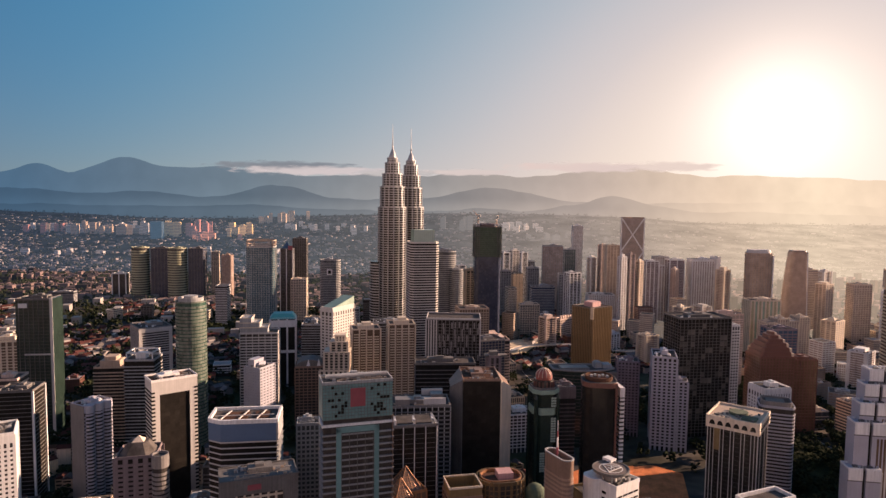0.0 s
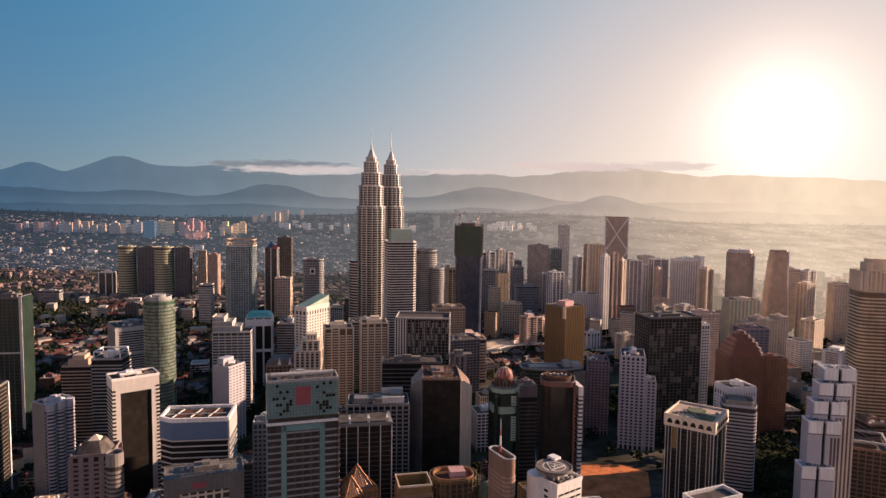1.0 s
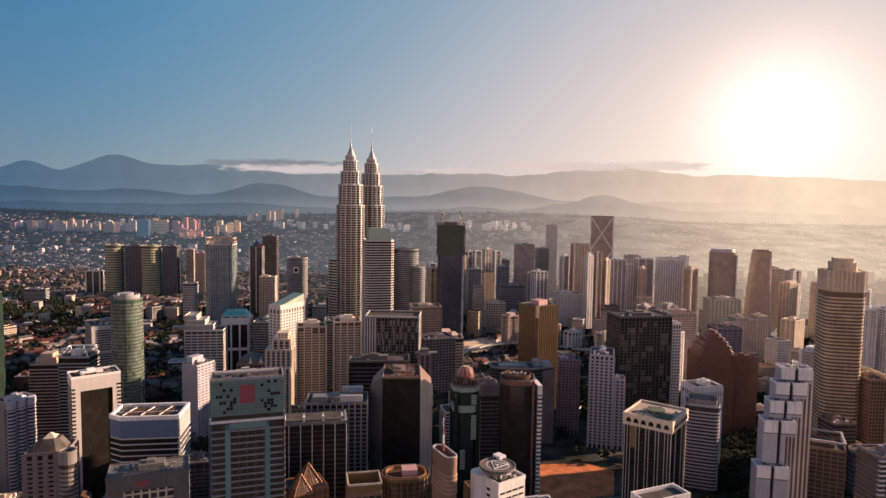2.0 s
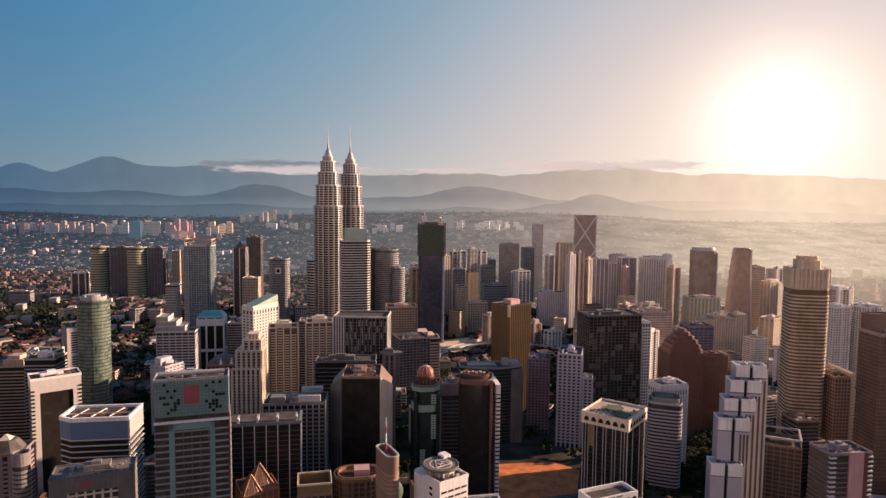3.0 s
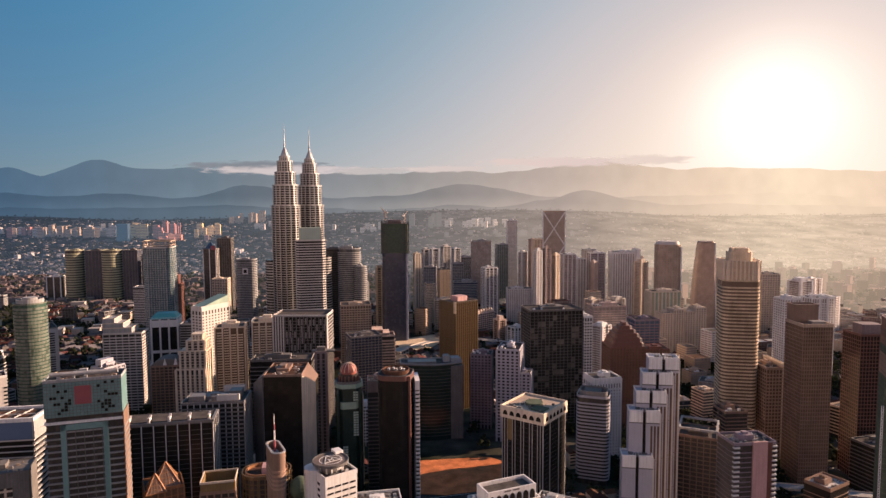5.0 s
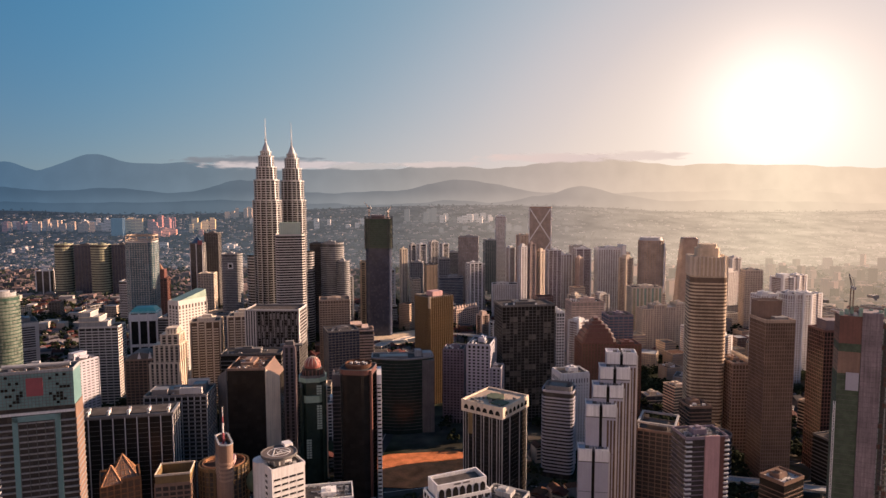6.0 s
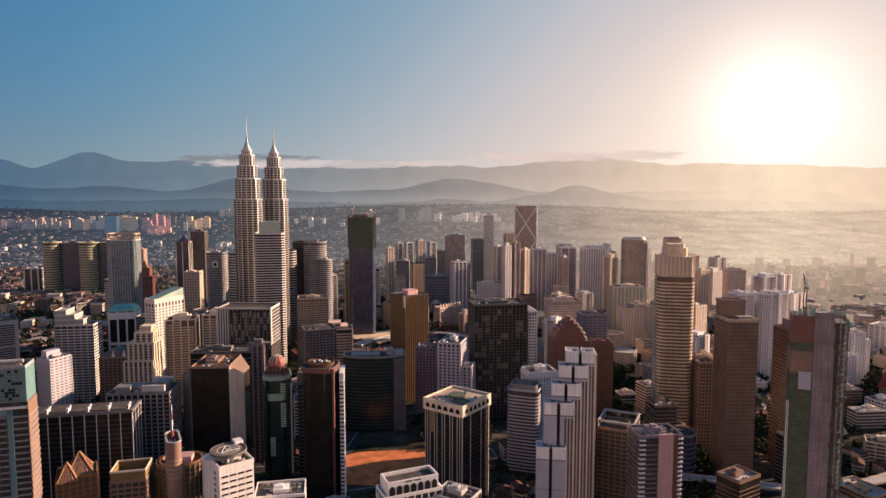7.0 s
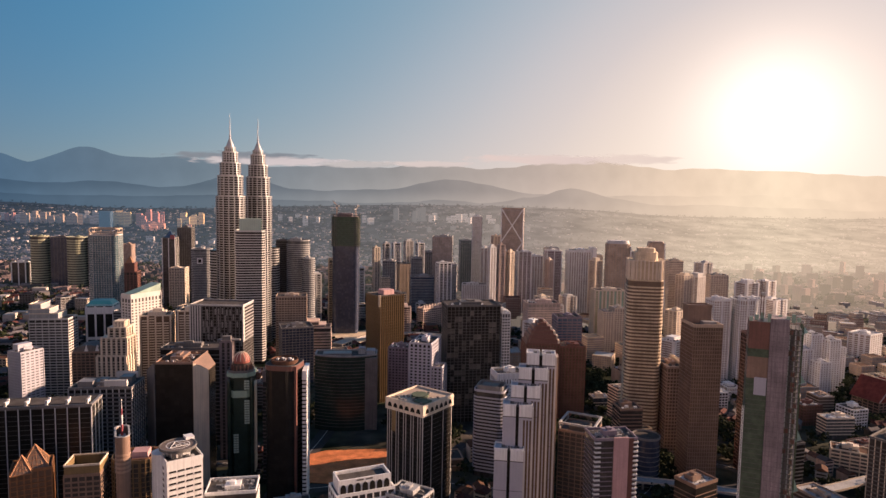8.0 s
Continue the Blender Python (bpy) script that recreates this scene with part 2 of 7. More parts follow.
def ground_material():
    m = bpy.data.materials.new("city_ground")
    m.use_nodes = True
    n, l = m.node_tree.nodes, m.node_tree.links
    bsdf = n["Principled BSDF"]
    bsdf.inputs["Roughness"].default_value = 0.95
    bsdf.inputs["Specular IOR Level"].default_value = 0.05
    tc = n.new("ShaderNodeTexCoord")
    a, b, c = (n.new("ShaderNodeTexNoise") for _ in range(3))
    for t, s in ((a, 0.006), (b, 0.03), (c, 0.2)):
        t.inputs["Scale"].default_value = s
        t.inputs["Detail"].default_value = 5
        l.new(tc.outputs["Object"], t.inputs["Vector"])
    r = n.new("ShaderNodeValToRGB")
    r.color_ramp.elements[0].position, r.color_ramp.elements[0].color = 0.40, (0.028, 0.038, 0.020, 1)
    r.color_ramp.elements[1].position, r.color_ramp.elements[1].color = 0.60, (0.085, 0.078, 0.070, 1)
    l.new(a.outputs["Fac"], r.inputs["Fac"])
    r2 = n.new("ShaderNodeValToRGB")
    r2.color_ramp.elements[0].position, r2.color_ramp.elements[0].color = 0.35, (0.45, 0.45, 0.45, 1)
    r2.color_ramp.elements[1].position, r2.color_ramp.elements[1].color = 0.70, (1.5, 1.45, 1.4, 1)
    l.new(b.outputs["Fac"], r2.inputs["Fac"])
    mx = n.new("ShaderNodeMix")
    mx.data_type, mx.blend_type = "RGBA", "MULTIPLY"
    mx.inputs["Factor"].default_value = 1.0
    l.new(r.outputs["Color"], mx.inputs["A"])
    l.new(r2.outputs["Color"], mx.inputs["B"])
    l.new(mx.outputs["Result"], bsdf.inputs["Base Color"])
    return m


M["ground"] = ground_material()


# painted haze by direction across the plain, cool away from the sun, warm sunwards
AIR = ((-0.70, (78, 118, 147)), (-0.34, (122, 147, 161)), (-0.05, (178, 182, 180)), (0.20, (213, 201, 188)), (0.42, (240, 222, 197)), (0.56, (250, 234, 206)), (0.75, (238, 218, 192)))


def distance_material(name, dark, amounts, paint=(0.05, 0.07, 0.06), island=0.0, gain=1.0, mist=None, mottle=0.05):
    """Far things with haze painted in as emission; amounts: share of haze at the cool side, ahead and at the sun's
    side.
    """
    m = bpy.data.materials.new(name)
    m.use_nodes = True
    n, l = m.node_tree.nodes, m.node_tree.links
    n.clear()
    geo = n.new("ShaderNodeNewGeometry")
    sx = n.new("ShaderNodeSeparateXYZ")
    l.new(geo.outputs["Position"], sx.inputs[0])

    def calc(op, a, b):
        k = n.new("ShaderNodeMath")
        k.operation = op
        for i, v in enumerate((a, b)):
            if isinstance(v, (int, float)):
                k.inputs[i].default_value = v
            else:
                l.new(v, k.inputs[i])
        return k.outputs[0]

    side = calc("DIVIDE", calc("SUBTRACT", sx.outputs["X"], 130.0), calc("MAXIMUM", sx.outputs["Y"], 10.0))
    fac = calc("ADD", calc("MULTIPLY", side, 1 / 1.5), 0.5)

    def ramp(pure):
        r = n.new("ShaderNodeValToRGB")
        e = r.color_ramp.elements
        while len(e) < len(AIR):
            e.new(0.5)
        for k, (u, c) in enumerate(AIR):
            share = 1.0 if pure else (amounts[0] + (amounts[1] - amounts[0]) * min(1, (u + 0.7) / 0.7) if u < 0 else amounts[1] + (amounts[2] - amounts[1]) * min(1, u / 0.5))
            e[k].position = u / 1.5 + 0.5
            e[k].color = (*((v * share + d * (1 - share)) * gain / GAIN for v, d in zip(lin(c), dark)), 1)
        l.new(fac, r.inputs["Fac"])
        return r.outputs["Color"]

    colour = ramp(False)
    # haze colour mixed in towards the foot as painted mist
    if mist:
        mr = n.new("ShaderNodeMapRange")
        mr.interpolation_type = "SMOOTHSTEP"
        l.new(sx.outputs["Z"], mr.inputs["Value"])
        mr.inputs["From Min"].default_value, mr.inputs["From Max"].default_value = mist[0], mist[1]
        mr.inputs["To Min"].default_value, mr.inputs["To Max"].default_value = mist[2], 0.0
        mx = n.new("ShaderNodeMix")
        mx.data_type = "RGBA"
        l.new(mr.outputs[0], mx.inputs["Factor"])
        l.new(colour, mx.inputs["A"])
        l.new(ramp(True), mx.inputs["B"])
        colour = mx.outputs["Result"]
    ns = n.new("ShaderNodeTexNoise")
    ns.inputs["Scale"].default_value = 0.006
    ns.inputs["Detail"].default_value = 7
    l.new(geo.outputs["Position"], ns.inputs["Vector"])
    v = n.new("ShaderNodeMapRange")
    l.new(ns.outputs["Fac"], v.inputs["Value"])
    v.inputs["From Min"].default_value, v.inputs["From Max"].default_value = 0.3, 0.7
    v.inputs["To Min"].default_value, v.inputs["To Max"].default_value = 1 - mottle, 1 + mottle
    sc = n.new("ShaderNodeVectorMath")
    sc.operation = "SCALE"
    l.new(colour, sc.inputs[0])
    # the painted haze strengthens with distance
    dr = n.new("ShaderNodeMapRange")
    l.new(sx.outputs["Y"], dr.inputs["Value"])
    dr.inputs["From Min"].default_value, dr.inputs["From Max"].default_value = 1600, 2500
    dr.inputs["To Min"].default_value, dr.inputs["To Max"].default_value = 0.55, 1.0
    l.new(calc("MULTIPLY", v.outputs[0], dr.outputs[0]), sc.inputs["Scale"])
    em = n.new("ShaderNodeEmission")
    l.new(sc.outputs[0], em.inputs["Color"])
    df = n.new("ShaderNodeBsdfDiffuse")
    df.inputs["Color"].default_value = (*paint, 1)
    if island:
        k = n.new("ShaderNodeMix")
        k.data_type = "RGBA"
        l.new(geo.outputs["Random Per Island"], k.inputs["Factor"])
        k.inputs["A"].default_value = (*(v * (1 - island) for v in paint), 1)
        k.inputs["B"].default_value = (*(min(0.85, v * (1 + island)) for v in paint), 1)
        l.new(k.outputs["Result"], df.inputs["Color"])
    ad = n.new("ShaderNodeAddShader")
    l.new(em.outputs[0], ad.inputs[0])
    l.new(df.outputs[0], ad.inputs[1])
    l.new(ad.outputs[0], n.new("ShaderNodeOutputMaterial").inputs["Surface"])
    return m


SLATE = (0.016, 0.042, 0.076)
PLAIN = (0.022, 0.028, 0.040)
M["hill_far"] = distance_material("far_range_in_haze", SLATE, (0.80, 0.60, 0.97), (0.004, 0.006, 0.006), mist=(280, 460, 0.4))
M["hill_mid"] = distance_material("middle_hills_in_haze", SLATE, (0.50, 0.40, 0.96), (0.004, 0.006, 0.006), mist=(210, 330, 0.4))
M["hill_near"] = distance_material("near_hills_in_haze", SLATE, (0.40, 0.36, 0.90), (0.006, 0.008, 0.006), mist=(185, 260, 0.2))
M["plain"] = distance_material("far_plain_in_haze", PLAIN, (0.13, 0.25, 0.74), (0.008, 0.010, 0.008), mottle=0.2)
# thin haze painted as glow on the ground from 1600 m out
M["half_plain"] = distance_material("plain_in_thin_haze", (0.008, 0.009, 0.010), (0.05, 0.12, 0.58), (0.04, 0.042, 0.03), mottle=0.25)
# far blocks glow by emission to match the plain's painted haze
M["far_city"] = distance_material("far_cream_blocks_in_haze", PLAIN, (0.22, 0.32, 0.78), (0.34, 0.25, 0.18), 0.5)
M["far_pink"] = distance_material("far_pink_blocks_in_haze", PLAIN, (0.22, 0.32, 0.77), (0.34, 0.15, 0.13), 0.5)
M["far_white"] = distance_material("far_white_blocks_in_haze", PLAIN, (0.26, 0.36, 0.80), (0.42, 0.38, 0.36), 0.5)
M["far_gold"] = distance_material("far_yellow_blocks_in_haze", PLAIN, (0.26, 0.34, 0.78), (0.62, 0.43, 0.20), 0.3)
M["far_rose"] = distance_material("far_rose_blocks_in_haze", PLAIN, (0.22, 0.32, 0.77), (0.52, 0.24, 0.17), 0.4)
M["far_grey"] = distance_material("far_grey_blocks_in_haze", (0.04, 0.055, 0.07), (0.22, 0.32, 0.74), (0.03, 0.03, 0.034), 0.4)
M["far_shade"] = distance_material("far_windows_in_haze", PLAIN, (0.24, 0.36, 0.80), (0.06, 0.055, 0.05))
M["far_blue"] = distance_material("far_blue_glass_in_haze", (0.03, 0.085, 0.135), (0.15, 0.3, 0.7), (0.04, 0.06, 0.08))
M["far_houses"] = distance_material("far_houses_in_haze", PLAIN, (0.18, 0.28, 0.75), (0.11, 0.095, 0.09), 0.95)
# the same painted glow for nearer houses and groves
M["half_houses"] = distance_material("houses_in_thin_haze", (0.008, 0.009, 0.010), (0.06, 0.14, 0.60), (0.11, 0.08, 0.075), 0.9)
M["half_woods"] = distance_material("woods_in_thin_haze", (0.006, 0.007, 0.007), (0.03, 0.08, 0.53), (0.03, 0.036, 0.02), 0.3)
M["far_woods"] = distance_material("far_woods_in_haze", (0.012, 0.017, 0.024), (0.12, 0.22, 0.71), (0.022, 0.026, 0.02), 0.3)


def cloud_material(name, colour, sx, sz):
    """Soft cloud that thins out towards the edge of its bank and in gaps."""
    m = bpy.data.materials.new(name)
    m.use_nodes = True
    n, l = m.node_tree.nodes, m.node_tree.links
    n.clear()
    tc = n.new("ShaderNodeTexCoord")
    ln = n.new("ShaderNodeVectorMath")
    ln.operation = "LENGTH"
    flat_ = n.new("ShaderNodeVectorMath")
    flat_.operation = "MULTIPLY"
    l.new(tc.outputs["Object"], flat_.inputs[0])
    flat_.inputs[1].default_value = (1 / sx, 0, 1 / sz)
    l.new(flat_.outputs[0], ln.inputs[0])
    mp = n.new("ShaderNodeMapping")
    mp.inputs["Scale"].default_value = (0.006, 0.006, 0.03)
    l.new(tc.outputs["Object"], mp.inputs["Vector"])
    ns = n.new("ShaderNodeTexNoise")
    ns.inputs["Scale"].default_value = 1.0
    ns.inputs["Detail"].default_value = 6
    l.new(mp.outputs[0], ns.inputs["Vector"])
    s1 = n.new("ShaderNodeMath")
    s1.operation = "MULTIPLY_ADD"
    l.new(ns.outputs["Fac"], s1.inputs[0])
    s1.inputs[1].default_value = 1.6
    s1.inputs[2].default_value = 0.08
    s2 = n.new("ShaderNodeMath")
    s2.operation = "SUBTRACT"
    l.new(s1.outputs[0], s2.inputs[0])
    l.new(ln.outputs["Value"], s2.inputs[1])
    mr = n.new("ShaderNodeMapRange")
    mr.interpolation_type = "SMOOTHSTEP"
    l.new(s2.outputs[0], mr.inputs["Value"])
    mr.inputs["From Min"].default_value, mr.inputs["From Max"].default_value = -0.1, 0.55
    mr.inputs["To Max"].default_value = 0.88
    tr = n.new("ShaderNodeBsdfTransparent")
    # the cloud glows; its lit tone is painted in as emission colour
    em = n.new("ShaderNodeEmission")
    em.inputs["Color"].default_value = (*(v / GAIN for v in lin(colour)), 1)
    mix = n.new("ShaderNodeMixShader")
    l.new(mr.outputs[0], mix.inputs[0])
    l.new(tr.outputs[0], mix.inputs[1])
    l.new(em.outputs[0], mix.inputs[2])
    l.new(mix.outputs[0], n.new("ShaderNodeOutputMaterial").inputs["Surface"])
    return m


# ---- shapes ----


def rect(w, d):
    return [(-w / 2, -d / 2), (w / 2, -d / 2), (w / 2, d / 2), (-w / 2, d / 2)]


def rounded(w, d, r, k=4):
    pts = []
    for cx, cy, a0 in ((w / 2 - r, -d / 2 + r, -90), (w / 2 - r, d / 2 - r, 0), (-w / 2 + r, d / 2 - r, 90), (-w / 2 + r, -d / 2 + r, 180)):
        for i in range(k + 1):
            a = radians(a0 + 90 * i / k)
            pts.append((cx + r * math.cos(a), cy + r * math.sin(a)))
    return pts


def chamfered(w, d, c):
    return rounded(w, d, c, 1)


def circle(r, n=28, ry=None):
    return [(r * math.cos(2 * math.pi * i / n), (ry or r) * math.sin(2 * math.pi * i / n)) for i in range(n)]


def star(r, n=48):
    """Eight points and eight round bays between them."""
    return [((r * (0.91 + 0.09 * abs(math.cos(4 * a)))) * math.cos(a), (r * (0.91 + 0.09 * abs(math.cos(4 * a)))) * math.sin(a)) for a in (2 * math.pi * i / n for i in range(n))]


def grown(poly, g):
    """The outline moved outwards by g metres."""
    n, out = len(poly), []
    for i in range(n):
        (x0, y0), (x1, y1), (x2, y2) = poly[i - 1], poly[i], poly[(i + 1) % n]
        a, b = Vector((y1 - y0, x0 - x1)).normalized(), Vector((y2 - y1, x1 - x2)).normalized()
        m = a + b
        m /= max(0.4, m.length_squared / 2)
        out.append((x1 + g * m.x, y1 + g * m.y))
    return out


def prism(bm, poly, z0, z1, top=1.0, dx=0.0, dy=0.0):
    lo = [bm.verts.new((x + dx, y + dy, z0)) for x, y in poly]
    hi = [bm.verts.new((x * top + dx, y * top + dy, z1)) for x, y in poly]
    n = len(poly)
    for i in range(n):
        bm.faces.new((lo[i], lo[(i + 1) % n], hi[(i + 1) % n], hi[i]))
    bm.faces.new(hi)
    bm.faces.new(lo[::-1])


def tube(bm, poly, inner, z0, z1):
    n = len(poly)
    v = [[bm.verts.new((x, y, z)) for x, y in p] for p, z in ((poly, z0), (poly, z1), (inner, z1), (inner, z0))]
    for a, b in ((0, 1), (1, 2), (2, 3), (3, 0)):
        for i in range(n):
            bm.faces.new((v[a][i], v[a][(i + 1) % n], v[b][(i + 1) % n], v[b][i]))


def box(bm, x0, x1, y0, y1, z0, z1):
    prism(bm, [(x0, y0), (x1, y0), (x1, y1), (x0, y1)], z0, z1)


def beam(bm, a, b, t):
    """A square bar from a to b."""
    a, b = Vector(a), Vector(b)
    w = (b - a).normalized()
    s = w.cross(Vector((0, 0, 1)) if abs(w.z) < 0.9 else Vector((1, 0, 0))).normalized() * t / 2
    u = w.cross(s).normalized() * t / 2
    lo = [bm.verts.new(a + s * i + u * j) for i, j in ((-1, -1), (1, -1), (1, 1), (-1, 1))]
    hi = [bm.verts.new(b + s * i + u * j) for i, j in ((-1, -1), (1, -1), (1, 1), (-1, 1))]
    for i in range(4):
        bm.faces.new((lo[i], lo[(i + 1) % 4], hi[(i + 1) % 4], hi[i]))
    bm.faces.new(hi)
    bm.faces.new(lo[::-1])


def finish(bm, name, mat):
    bmesh.ops.recalc_face_normals(bm, faces=bm.faces)
    me = bpy.data.meshes.new(name)
    bm.to_mesh(me)
    bm.free()
    me.materials.append(mat)
    return me


def put(name, me, parent, loc=(0, 0, 0), label="", kind="", rz=0.0):
    ob = new(name, me)
    ob.parent = parent
    ob.location = loc
    ob.rotation_euler = (0, 0, rz)
    return tagged(ob, label=label, kind=kind)


def part(name, bm, mat, parent, label="", kind=""):
    return put(name, finish(bm, name, mat), parent, label=label, kind=kind)


def thing(name, x, y, yaw, label, category="building", group="", z=0.0):
    ob = new(name)
    ob.location, ob.rotation_euler = (x, y, z), (0, 0, radians(yaw))
    ob.empty_display_size = 2
    return tagged(ob, label=label, category=category, group=group)


def in_reach(x, y):
    return math.hypot(x - 130, y) < 640


def stacked(parent, name, poly, z0, z1, step, height, mat, single, label=""):
    """Equal floor ledges one above the other."""
    zs = [z0 + step * i for i in range(int((z1 - z0) / step + 0.001))]
    if single:
        bm = bmesh.new()
        prism(bm, poly, 0, height)
        me = finish(bm, name, mat)
        for z in zs:
            put(name, me, parent, (0, 0, z), label)
    elif zs:
        bm = bmesh.new()
        for z in zs:
            prism(bm, poly, z, z + height)
        part("banding", bm, mat, parent, label, "stuff")


def uprights(parent, name, places, w, d, z0, z1, mat, single, label=""):
    """Equal upright bars; places are (x, y, turn in degrees)."""
    if single:
        bm = bmesh.new()
        box(bm, -w / 2, w / 2, -d / 2, d / 2, z0, z1)
        me = finish(bm, name, mat)
        for x, y, a in places:
            put(name, me, parent, (x, y, 0), label, rz=radians(a))
    else:
        bm = bmesh.new()
        for x, y, a in places:
            c, s = math.cos(radians(a)), math.sin(radians(a))
            prism(bm, [(x + c * u - s * v, y + s * u + c * v) for u, v in rect(w, d)], z0, z1)
        part("ribbing", bm, mat, parent, label, "stuff")


def bays(w, d, nx, ny, out=0.0, corners=True):
    """Places of bars along the four faces of a rectangle."""
    pl = []
    for i in range(nx + 1):
        if corners or 0 < i < nx:
            x = -w / 2 + w * i / nx
            pl += [(x, -d / 2 - out, 0), (x, d / 2 + out, 0)]
    for j in range(1, ny):
        y = -d / 2 + d * j / ny
        pl += [(-w / 2 - out, y, 90), (w / 2 + out, y, 90)]
    return pl


def roof_top(parent, poly, top, w, d, mat_wall, mat_roof, seed, parapet=1.6, plant=True, single=True):
    bm = bmesh.new()
    tube(bm, grown(poly, 0.25), grown(poly, -0.45), top - 0.6, top + parapet)
    part("parapet", bm, mat_wall, parent)
    bm = bmesh.new()
    prism(bm, grown(poly, -0.4), top - 0.5, top + 0.15)
    roof = part("roof", bm, mat_roof, parent)
    if not plant:
        return
    rnd = random.Random(seed)
    bm = bmesh.new()
    pw, pd = w * rnd.uniform(0.3, 0.5), d * rnd.uniform(0.3, 0.5)
    ox, oy = rnd.uniform(-0.1, 0.1) * w, rnd.uniform(-0.05, 0.12) * d
    hgt = rnd.uniform(2.5, 5.0)
    box(bm, ox - pw / 2, ox + pw / 2, oy - pd / 2, oy + pd / 2, top, top + hgt)
    box(bm, ox - pw * 0.2, ox + pw * 0.15, oy - pd * 0.3, oy + pd * 0.2, top + hgt, top + hgt + 1.8)
    part("plant_room", bm, mat_wall, roof)
    bm = bmesh.new()
    if not single:
        for _ in range(9):
            x, y, a, b = rnd.uniform(-0.42, 0.3) * w, rnd.uniform(-0.42, 0.3) * d, rnd.uniform(1.2, 3.6), rnd.uniform(1.0, 3.0)
            box(bm, x, x + a, y, y + b, top + 0.1, top + rnd.uniform(0.8, 2.6))
        part("roof_clutter", bm, M[rnd.choice(("plant", "darkconc", "white"))], roof, "", "stuff")
        return
    box(bm, -1.1, 1.1, -0.8, 0.8, 0, 1.5)
    box(bm, -0.7, 0.7, -0.5, 0.5, 1.5, 1.75)
    me = finish(bm, "air_conditioner", M["plant"])
    for _ in range(7):
        put("air_conditioner", me, roof, (rnd.uniform(-0.42, 0.42) * w, rnd.uniform(-0.42, 0.42) * d, top + 0.15), rz=rnd.choice((0, 1.571)))
    if single:
        bm = bmesh.new()
        for _ in range(22):
            x, y, a, b = rnd.uniform(-0.44, 0.4) * w, rnd.uniform(-0.44, 0.4) * d, rnd.uniform(0.5, 2.4), rnd.uniform(0.4, 1.6)
            box(bm, x, x + a, y, y + b, top + 0.1, top + rnd.uniform(0.4, 1.6))
        for _ in range(3):
            x, y = rnd.uniform(-0.4, 0.1) * w, rnd.uniform(-0.4, 0.4) * d
            box(bm, x, x + w * rnd.uniform(0.15, 0.35), y, y + 0.3, top + 0.1, top + 1.1)
        part("roof_clutter", bm, M[rnd.choice(("darkconc", "plant", "tan", "darkconc"))], roof, "", "stuff")
        for _ in range(2):
            bm = bmesh.new()
            x, y = rnd.uniform(-0.4, 0.2) * w, rnd.uniform(-0.4, 0.4) * d
            beam(bm, (x, y, top + 0.4), (x + w * 0.25, y, top + 0.4), 0.5)
            part("roof_pipe", bm, M["plant"], roof)


count = [0]
taken = []            # lots already built on: x, y, radius


def tower(x, y, yaw, w, d, top, label, glass="dark", wall="concrete", shape=None, fh=3.6, hb=1.3, proud=0.35, bars=None, bar=(0.9, 0.7), bar_mat=None, roof="roof", parapet=1.6,
          plant=True, name="office_tower", base=None, crown=0.0, group="", bottom=0.0, first=5.0):
    """A tower of glass with a wall ledge at each floor, upright bars between its bays, and a roof with its parapet and machinery."""
    count[0] += 1
    taken.append((x, y, 0.5 * math.hypot(w, d)))
    single = in_reach(x, y) and name != "city_block"
    t = thing(name, x, y, yaw, label, group=group)
    # haze towards the sun is put into the colour: eastern windows get lighter glass
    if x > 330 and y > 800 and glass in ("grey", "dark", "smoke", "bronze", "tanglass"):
        glass = "hazeglass"
    poly = shape or rect(w, d)
    bm = bmesh.new()
    prism(bm, poly, bottom, top - 0.1)
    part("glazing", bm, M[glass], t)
    if hb:
        stacked(t, "floor_band", grown(poly, proud), bottom + first, top - crown - hb * 0.5, fh, hb, M[wall], single)
    if bars:
        uprights(t, "pier", bays(w, d, *bars), bar[0], bar[1], bottom, top, M[bar_mat or wall], single)
    if crown:
        bm = bmesh.new()
        prism(bm, grown(poly, proud + 0.1), top - crown, top - 0.2)
        part("crown", bm, M[wall], t)
    if base:
        bm = bmesh.new()
        prism(bm, grown(poly, base[0]), 0, base[1])
        part("podium", bm, M["concrete"], t)
        bm = bmesh.new()
        tube(bm, grown(poly, base[0] + 0.05), grown(poly, base[0] - 0.5), base[1], base[1] + 1.1)
        part("podium_parapet", bm, M[wall], t)
    roof_top(t, poly, top, w, d, M[wall], M[roof], count[0], parapet, plant, single)
    return t


